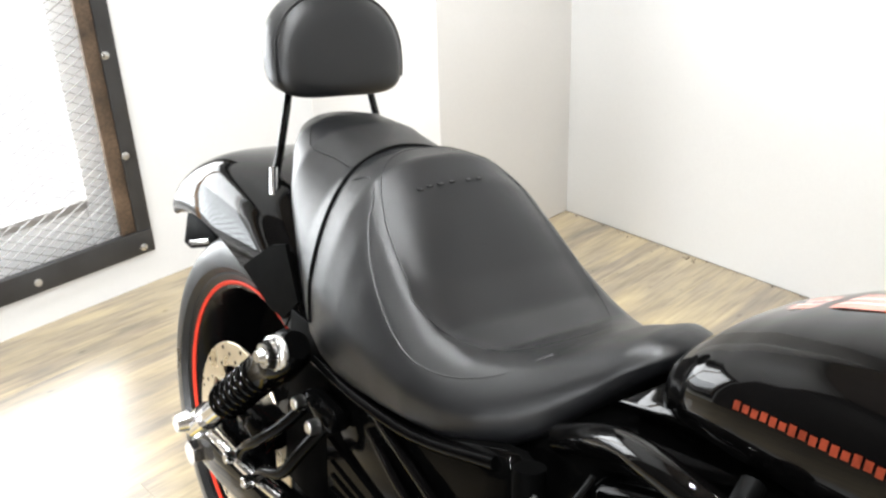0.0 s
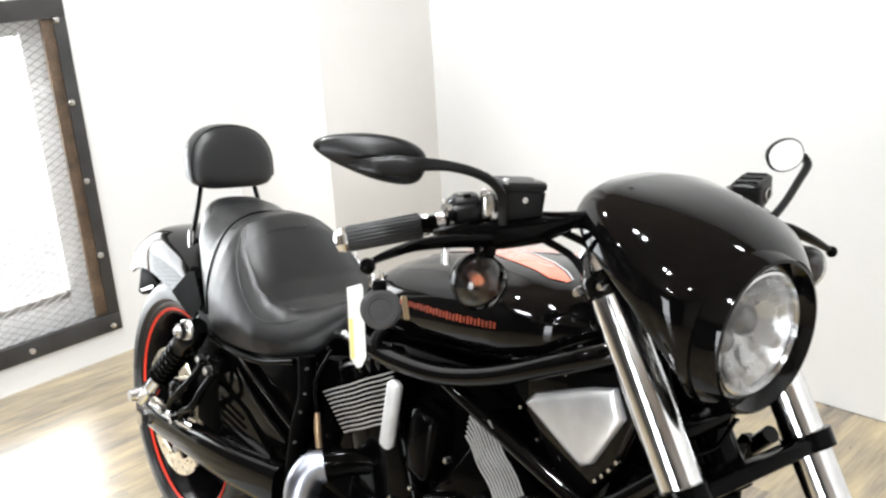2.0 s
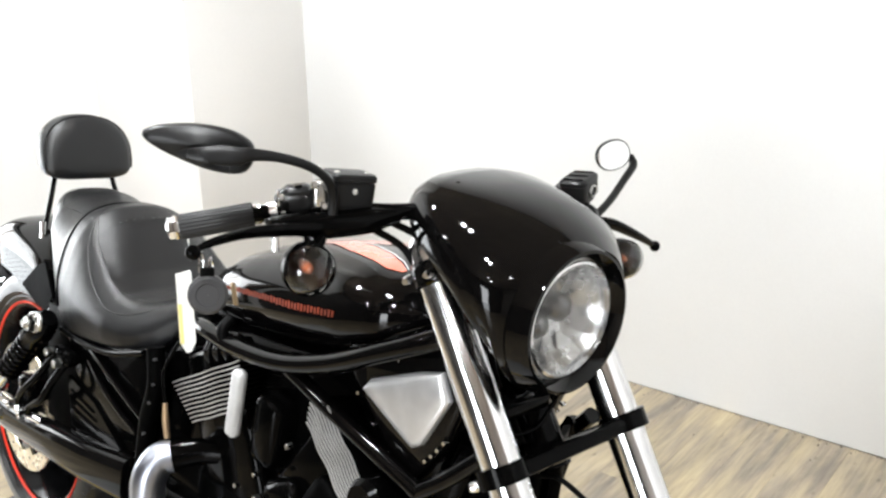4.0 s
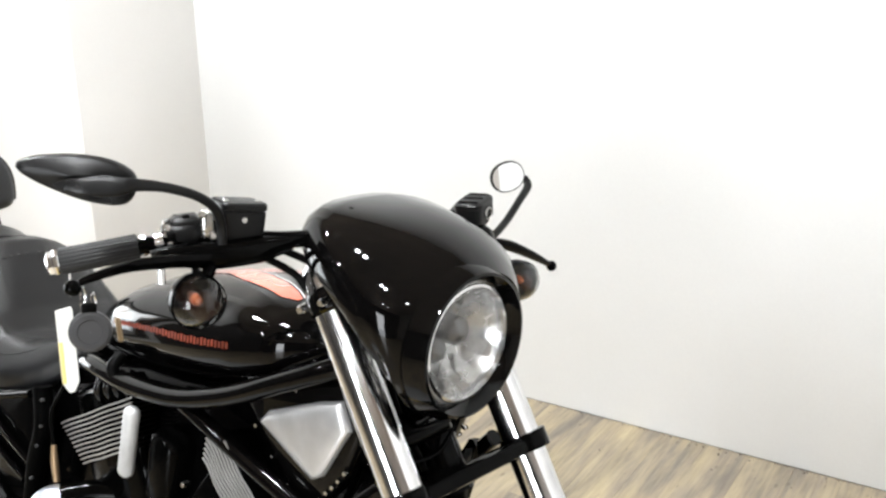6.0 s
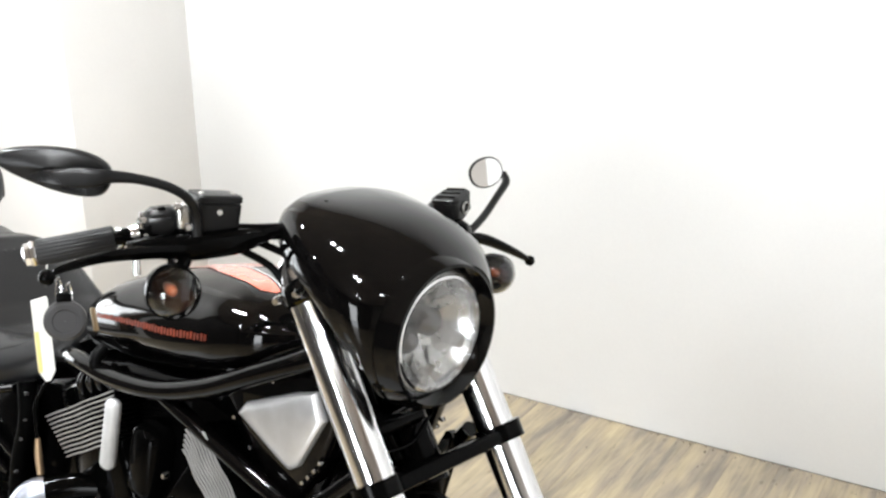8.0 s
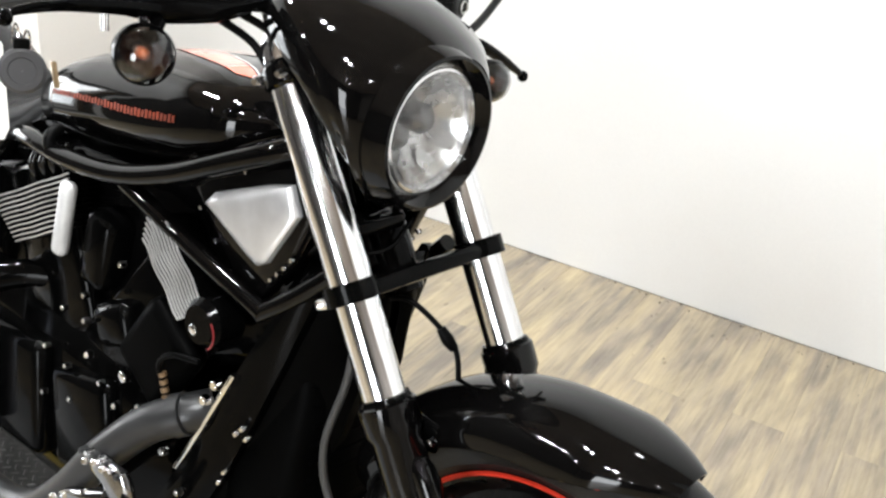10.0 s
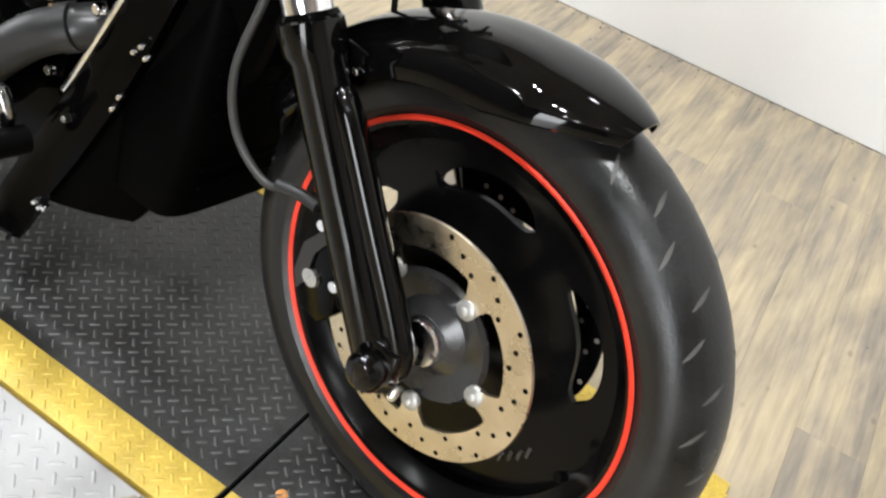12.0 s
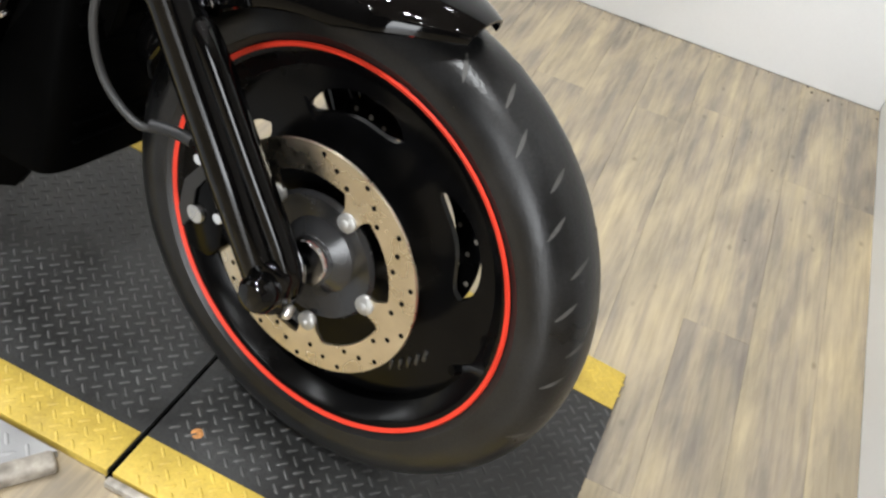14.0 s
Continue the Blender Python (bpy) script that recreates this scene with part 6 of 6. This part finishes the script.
# turn signals: chrome-backed clear bullet with an amber bulb
def turn_signal(c, aim, stem, label, scale=1.0):
    m = FRONT @ Matrix.Translation(c) @ (Vector(aim).to_track_quat("X", "Z").to_matrix().to_4x4()) @ Matrix.Scale(scale, 4)
    bm = bmesh.new()
    revolve(bm, [(0.0005, -0.050), (0.012, -0.046), (0.022, -0.034), (0.029, -0.015), (0.032, 0.004), (0.031, 0.010), (0.028, 0.006), (0.026, -0.015), (0.018, -0.032), (0.0005, -0.040)], 36)
    sg = bp("turn_signal", bm, BLACK, label, m)
    bm = bmesh.new()
    revolve(bm, [(0.029, 0.006), (0.024, -0.012), (0.014, -0.026), (0.001, -0.030), (0.001, -0.032), (0.015, -0.028), (0.0255, -0.013), (0.0300, 0.004)], 36)
    part("reflector", bm, DARKCHROME, sg, "smoked signal reflector", m)
    bm = bmesh.new()
    tube(bm, [(-0.026, 0, 0), (-0.012, 0, 0), (0.000, 0, 0), (0.008, 0, 0), (0.011, 0, 0)], [0.005, 0.0065, 0.007, 0.005, 0.0015], 18, 1)
    part("bulb", bm, AMBER, sg, "amber bulb", m)
    bm = bmesh.new()
    revolve(bm, [(0.0305, 0.008), (0.027, 0.018), (0.018, 0.027), (0.008, 0.031), (0.0005, 0.032), (0.0005, 0.030), (0.008, 0.029), (0.017, 0.025), (0.0255, 0.017), (0.029, 0.007)], 36)
    ln = part("lens", bm, GLASS, sg, "clear bullet lens", m)
    ln.visible_shadow = False
    bm = bmesh.new()
    tube(bm, stem, 0.008, 12, 4)
    part("stem", bm, BLACK, sg, "black stem", FRONT)
    bm = bmesh.new()
    rod(bm, Vector(stem[0]) + Vector((0.028, 0.01, 0)), Vector(stem[0]) + Vector((0.024, 0.008, -0.022)), 0.005, n=10)
    part("stem_screw", bm, DARKCHROME, sg, "chrome screw", FRONT)
    return sg


turn_signal((0.277, -0.457, 0.658), (0.30, 0.95, 0.05), [(0.240, -0.482, 0.692), (0.252, -0.472, 0.682), (0.266, -0.466, 0.668)], "bullet turn signal with amber bulb under the bar")
turn_signal((-0.185, -0.375, 0.605), (0.30, 0.95, 0.0), [(-0.175, -0.45, 0.645), (-0.182, -0.43, 0.628), (-0.186, -0.405, 0.612)], "bullet turn signal with amber bulb behind the fairing", 0.9)

# cables and hoses
for nm, pts, r, fr_, lb in (("brake_hose", [(0.100, -0.290, 0.395), (0.112, -0.284, 0.30), (0.128, -0.298, 0.20), (0.125, -0.284, 0.125), (0.120, -0.235, 0.088), (0.112, -0.195, 0.098), (0.108, -0.160, 0.100)], 0.0052, FRONT, "thin black braided brake hose"),
                            ("speed_sensor_cable", [(0.031, -0.305, 0.3725), (0.0235, -0.277, 0.3777), (0.0047, -0.240, 0.350), (-0.0068, -0.222, 0.324), (-0.0026, -0.2084, 0.290), (0.0, -0.206, 0.280)], 0.0036, FRONT, "thin black cable behind the fender"),
                            ("throttle_cable", [(0.150, -0.470, 0.690), (0.120, -0.455, 0.672), (0.085, -0.440, 0.645), (0.05, -0.435, 0.60)], 0.0048, FRONT, "black throttle cable"),
                            ("clutch_hose", [(0.175, -0.485, 0.686), (0.140, -0.462, 0.660), (0.125, -0.440, 0.630), (0.07, -0.42, 0.58)], 0.0048, FRONT, "black control hose"),
                            ("brake_line_upper", [(0.10, -0.46, 0.688), (0.06, -0.43, 0.66), (0.05, -0.40, 0.60), (0.05, -0.38, 0.50), (0.04, -0.33, 0.41)], 0.0045, FRONT, "black brake line")):
    bm = bmesh.new()
    tube(bm, pts, r, 10, 6)
    hose = bp(nm, bm, HOSE if nm == "brake_hose" else PLASTIC, lb, fr_)
    if nm == "speed_sensor_cable":
        bm = bmesh.new()
        tube(bm, [(0.0055, -0.2415, 0.3515), (0.0005, -0.232, 0.3385), (-0.005, -0.224, 0.3275)], [0.006, 0.0085, 0.006], 10, 3)
        part("cable_joint", bm, PLASTIC, hose, "", FRONT)
    if nm == "brake_hose":
        bm = bmesh.new()
        tube(bm, [(0.116, -0.215, 0.095), (0.111, -0.185, 0.100), (0.108, -0.158, 0.100)], 0.0075, 10, 3)
        part("hose_fitting", bm, GREY, hose, "grey hose fitting", FRONT)

# front caliper
CAL = FRONT @ pose(0, 0.011, 0.002)
bm = bmesh.new()
shape = [(-0.115, 0.105), (-0.150, 0.085), (-0.180, 0.040), (-0.186, -0.010), (-0.168, -0.060), (-0.135, -0.062), (-0.112, -0.030), (-0.116, 0.030), (-0.098, 0.072)]
for x0, x1 in ((0.045, 0.064), (0.080, 0.104)):
    a = [bm.verts.new((x0, y, z)) for y, z in shape]
    b = [bm.verts.new((x1, lerp(-0.14, y, 0.93), lerp(0.01, z, 0.93))) for y, z in shape]
    n = len(shape)
    bm.faces.new(a)
    bm.faces.new(b[::-1])
    for k in range(n):
        bm.faces.new((a[k], a[(k + 1) % n], b[(k + 1) % n], b[k]))
bmesh.ops.bevel(bm, geom=list(bm.edges), offset=0.004, segments=2, profile=0.5, affect="EDGES", clamp_overlap=True)
box(bm, (0.074, -0.172, 0.000), (0.050, 0.016, 0.085), 0.005)
cal = bp("front_brake_caliper", bm, BLACK, "black front brake caliper with bright bolts", CAL)
bm = bmesh.new()
shape = [(-0.150, 0.080), (-0.178, 0.040), (-0.184, -0.005), (-0.176, -0.030), (-0.164, -0.010), (-0.160, 0.035), (-0.142, 0.066)]
a = [bm.verts.new((0.1045, y, z)) for y, z in shape]
b = [bm.verts.new((0.1075, y, z)) for y, z in shape]
bm.faces.new(a)
bm.faces.new(b[::-1])
for k in range(7):
    bm.faces.new((a[k], a[(k + 1) % 7], b[(k + 1) % 7], b[k]))
part("caliper_face", bm, GREY, cal, "grey caliper face", CAL)
bm = bmesh.new()
revolve(bm, [(0.0005, 0.108), (0.012, 0.108), (0.013, 0.104), (0.0005, 0.104)], 24, (0, -0.158, 0.000))
part("caliper_badge", bm, STEEL, cal, "round grey badge", CAL)
for y, z in ((-0.152, 0.086), (-0.116, 0.022)):
    bm = bmesh.new()
    bolt(bm, (0.103, y, z), (1, 0, 0), 0.0095, 0.013)
    part("caliper_bolt", bm, CHROME, cal, "", CAL)

# stand
bm = bmesh.new()
tube(bm, [(-0.12, 0.78, 0.20), (-0.16, 0.74, 0.12), (-0.235, 0.70, -0.034)], 0.012, 12, 3)
bp("side_stand", bm, BLACK, "black side stand")

# ---- key fob and paper tag hanging from the brake lever ----
FOBGREY = material("grey_fob_plastic", (0.035, 0.035, 0.037), 0.35, spec=0.5, var=0.2)
fob = tagged(new("key_fob"), "round black key fob on a steel ring under the lever", "key fob")
bm = bmesh.new()
FOBC = Vector((0.398, -0.464, 0.650))
fm = FRONT @ Matrix.Translation(FOBC) @ (Vector((0.45, 0.85, 0.15)).to_track_quat("X", "Z").to_matrix().to_4x4())
revolve(bm, [(0.0005, -0.006), (0.018, -0.006), (0.0215, -0.003), (0.0215, 0.003), (0.018, 0.006), (0.013, 0.0062), (0.012, 0.0048), (0.0005, 0.0050)], 36)
part("fob_body", bm, FOBGREY, fob, "", fm)
bm = bmesh.new()
box(bm, (0, 0, 0.024), (0.008, 0.016, 0.012), 0.003)
part("fob_loop", bm, PLASTIC, fob, "", fm)
for c, r in (((0.386, -0.502, 0.673), 0.012), ((0.380, -0.492, 0.666), 0.014)):
    bm = bmesh.new()
    tube(bm, [Vector(c) + Vector((0.6 * r * math.cos(a), 0.8 * r * math.cos(a), r * math.sin(a))) for a in [2 * math.pi * k / 20 for k in range(21)]], 0.0012, 8, 1)
    part("split_ring", bm, CHROME, fob, "steel split ring", FRONT)
bm = bmesh.new()
tube(bm, [(0.352, -0.604, 0.680), (0.372, -0.562, 0.678), (0.386, -0.520, 0.678)], 0.0011, 6, 4)
part("key_wire", bm, STEEL, fob, "thin wire loop", FRONT)
bm = bmesh.new()
box(bm, (0, 0, 0), (0.004, 0.008, 0.026), 0.0015, Matrix.Translation((0.362, -0.474, 0.640)) @ pose(0, 0, 0, 12, 0, 0))
part("key_blade", bm, material("brass_key", (0.34, 0.25, 0.15), 0.4, metal=0.8), fob, "small brass key", FRONT)
paper = tagged(new("paper_tag"), "slim white pointed paper tag hanging beside the fob", "paper tag")
tm = Matrix.Translation((0.408, -0.500, 0.622)) @ pose(0, 0, 0, 0, 8, 62)
bm = bmesh.new()
prof = [(-0.0085, 0.046), (0.0070, 0.050), (0.0085, 0.046), (0.0085, -0.040), (0.003, -0.052), (-0.002, -0.053), (-0.0085, -0.040)]
loft(bm, [[tm @ Vector((xx, y, z)) for y, z in prof] for xx in (-0.0006, 0.0006)])
part("tag_sheet", bm, material("white_paper", (0.82, 0.815, 0.79), 0.7), paper, "", FRONT)
bm = bmesh.new()
box(bm, (0.0009, -0.0060, -0.016), (0.0007, 0.0042, 0.050), 0.0002, tm)
box(bm, (-0.0009, 0, -0.010), (0.0007, 0.0160, 0.056), 0.0002, tm)
part("tag_label", bm, material("yellow_paper", (0.80, 0.70, 0.28), 0.7), paper, "yellow label on the tag", FRONT)

# ---- floor planks ----
def wood_material():
    mat = material("wood_plank", (0.36, 0.27, 0.165), 0.25, spec=0.8, var=0.0, bump=0.0, rough_var=0.0)
    nt = mat.node_tree
    b = nt.nodes["Principled BSDF"]
    co = nt.nodes.new("ShaderNodeTexCoord")
    inf = nt.nodes.new("ShaderNodeObjectInfo")
    off = nt.nodes.new("ShaderNodeVectorMath")
    off.operation = "ADD"
    comb = nt.nodes.new("ShaderNodeVectorMath")
    comb.operation = "SCALE"
    comb.inputs[0].default_value = (13.0, 7.0, 3.0)
    nt.links.new(inf.outputs["Random"], comb.inputs["Scale"])
    nt.links.new(co.outputs["Object"], off.inputs[0])
    nt.links.new(comb.outputs["Vector"], off.inputs[1])
    mp = nt.nodes.new("ShaderNodeMapping")
    mp.inputs["Scale"].default_value = (1.1, 12.0, 1.0)
    nt.links.new(off.outputs["Vector"], mp.inputs["Vector"])
    grain = nt.nodes.new("ShaderNodeTexNoise")
    grain.inputs["Scale"].default_value, grain.inputs["Detail"].default_value, grain.inputs["Distortion"].default_value = 2.2, 8, 0.6
    nt.links.new(mp.outputs["Vector"], grain.inputs["Vector"])
    mp2 = nt.nodes.new("ShaderNodeMapping")
    mp2.inputs["Scale"].default_value = (2.6, 6.5, 1.0)
    nt.links.new(off.outputs["Vector"], mp2.inputs["Vector"])
    blot = nt.nodes.new("ShaderNodeTexNoise")
    blot.inputs["Scale"].default_value, blot.inputs["Detail"].default_value = 1.6, 6
    nt.links.new(mp2.outputs["Vector"], blot.inputs["Vector"])
    add = nt.nodes.new("ShaderNodeMath")
    add.operation = "MULTIPLY_ADD"
    add.inputs[1].default_value = 0.46
    nt.links.new(grain.outputs["Fac"], add.inputs[0])
    half = nt.nodes.new("ShaderNodeMath")
    half.operation = "MULTIPLY_ADD"
    half.inputs[1].default_value = 0.44
    nt.links.new(blot.outputs["Fac"], half.inputs[0])
    rnd = nt.nodes.new("ShaderNodeMath")
    rnd.operation = "MULTIPLY"
    rnd.inputs[1].default_value = 0.08
    nt.links.new(inf.outputs["Random"], rnd.inputs[0])
    nt.links.new(rnd.outputs["Value"], half.inputs[2])
    nt.links.new(half.outputs["Value"], add.inputs[2])
    ramp = nt.nodes.new("ShaderNodeValToRGB")
    el = ramp.color_ramp.elements
    el[0].position, el[0].color = 0.28, (0.225, 0.193, 0.158, 1)
    el[1].position, el[1].color = 0.72, (0.53, 0.445, 0.288, 1)
    for p, c in ((0.40, (0.285, 0.246, 0.196, 1)), (0.50, (0.385, 0.326, 0.232, 1)), (0.60, (0.465, 0.389, 0.256, 1))):
        e = el.new(p)
        e.color = c
    nt.links.new(add.outputs["Value"], ramp.inputs["Fac"])
    # fine dark pores and scattered small knots
    mp3 = nt.nodes.new("ShaderNodeMapping")
    mp3.inputs["Scale"].default_value = (5.0, 90.0, 1.0)
    nt.links.new(off.outputs["Vector"], mp3.inputs["Vector"])
    pore = nt.nodes.new("ShaderNodeTexNoise")
    pore.inputs["Scale"].default_value, pore.inputs["Detail"].default_value = 1.5, 4
    nt.links.new(mp3.outputs["Vector"], pore.inputs["Vector"])
    mp4 = nt.nodes.new("ShaderNodeMapping")
    mp4.inputs["Scale"].default_value = (9.0, 17.0, 1.0)
    nt.links.new(off.outputs["Vector"], mp4.inputs["Vector"])
    knot = nt.nodes.new("ShaderNodeTexVoronoi")
    knot.inputs["Scale"].default_value = 1.0
    nt.links.new(mp4.outputs["Vector"], knot.inputs["Vector"])
    kr = nt.nodes.new("ShaderNodeMapRange")
    kr.inputs["From Min"].default_value, kr.inputs["From Max"].default_value = 0.01, 0.12
    kr.inputs["To Min"].default_value, kr.inputs["To Max"].default_value = 0.62, 1.0
    nt.links.new(knot.outputs["Distance"], kr.inputs["Value"])
    pr = nt.nodes.new("ShaderNodeMapRange")
    pr.inputs["From Min"].default_value, pr.inputs["From Max"].default_value = 0.3, 0.6
    pr.inputs["To Min"].default_value, pr.inputs["To Max"].default_value = 0.84, 1.03
    nt.links.new(pore.outputs["Fac"], pr.inputs["Value"])
    dk = nt.nodes.new("ShaderNodeMath")
    dk.operation = "MULTIPLY"
    nt.links.new(kr.outputs["Result"], dk.inputs[0])
    nt.links.new(pr.outputs["Result"], dk.inputs[1])
    tone = nt.nodes.new("ShaderNodeVectorMath")
    tone.operation = "SCALE"
    geo = nt.nodes.new("ShaderNodeNewGeometry")
    mp5 = nt.nodes.new("ShaderNodeMapping")
    mp5.inputs["Scale"].default_value = (0.9, 5.0, 1.0)
    nt.links.new(geo.outputs["Position"], mp5.inputs["Vector"])
    wash = nt.nodes.new("ShaderNodeTexNoise")
    wash.inputs["Scale"].default_value, wash.inputs["Detail"].default_value = 1.6, 10
    wash.inputs["Roughness"].default_value = 0.68
    nt.links.new(mp5.outputs["Vector"], wash.inputs["Vector"])
    wr = nt.nodes.new("ShaderNodeValToRGB")
    wr.color_ramp.elements[0].position, wr.color_ramp.elements[0].color = 0.38, (0.74, 0.73, 0.74, 1)
    wr.color_ramp.elements[1].position, wr.color_ramp.elements[1].color = 0.56, (1.06, 1.025, 0.965, 1)
    nt.links.new(wash.outputs["Fac"], wr.inputs["Fac"])
    hue = nt.nodes.new("ShaderNodeVectorMath")
    hue.operation = "MULTIPLY"
    nt.links.new(ramp.outputs["Color"], hue.inputs[0])
    nt.links.new(wr.outputs["Color"], hue.inputs[1])
    nt.links.new(hue.outputs["Vector"], tone.inputs[0])
    nt.links.new(dk.outputs["Value"], tone.inputs["Scale"])
    nt.links.new(tone.outputs["Vector"], b.inputs["Base Color"])
    bp_ = nt.nodes.new("ShaderNodeBump")
    bp_.inputs["Strength"].default_value, bp_.inputs["Distance"].default_value = 0.10, 0.001
    nt.links.new(grain.outputs["Fac"], bp_.inputs["Height"])
    nt.links.new(bp_.outputs["Normal"], b.inputs["Normal"])
    return mat


WOOD = wood_material()
PL, PW = 1.22, 0.125
rng = random.Random(5)


def plank_mesh(length):
    bm = bmesh.new()
    box(bm, (0, 0, -0.005), (length - 0.0002, PW - 0.0003, 0.010), 0.0003, seg=1)
    return to_mesh("plank", bm, WOOD)


full = plank_mesh(PL)
row, v = 0, V0 + PW / 2
while v < 4.6:
    u = U0 + rng.uniform(-0.9, 0)
    while u < U1:
        a, b = max(u, U0 if v < V1 + PW / 2 else 0.36), min(u + PL, U1)
        if b - a > 0.03:
            me = full if b - a > PL - 0.001 else plank_mesh(b - a)
            ob = new("plank", me)
            ob.parent = floor
            ob.matrix_basis = ROOM @ pose((a + b) / 2, v, 0.0)
        u += PL
    v += PW

# crumbs and dust lying along the foot of the side wall
bm = bmesh.new()
for k in range(90):
    r = rng.uniform(0.0012, 0.0045)
    m = ROOM @ Matrix.Translation((U0 + 0.004 + rng.expovariate(90), rng.uniform(V0 + 0.6, V1), r * 0.3)) @ pose(0, 0, 0, rng.uniform(0, 90), rng.uniform(0, 90), rng.uniform(0, 90))
    bmesh.ops.create_icosphere(bm, subdivisions=1, radius=r, matrix=m @ Matrix.Diagonal((1, rng.uniform(0.4, 1), rng.uniform(0.3, 0.7), 1)))
for k in range(110):
    r = rng.uniform(0.0008, 0.0026)
    m = ROOM @ Matrix.Translation((U0 + 0.01 + rng.expovariate(2.6), rng.uniform(V0 + 0.6, V1), r * 0.12)) @ pose(0, 0, 0, 0, 0, rng.uniform(0, 180))
    bmesh.ops.create_icosphere(bm, subdivisions=1, radius=r, matrix=m @ Matrix.Diagonal((1, rng.uniform(0.4, 2.2), 0.25, 1)))
solid("floor_debris", bm, material("dark_crumbs", (0.05, 0.04, 0.03), 0.9), None, "small dark crumbs scattered along the foot of the wall", "debris", "stuff")
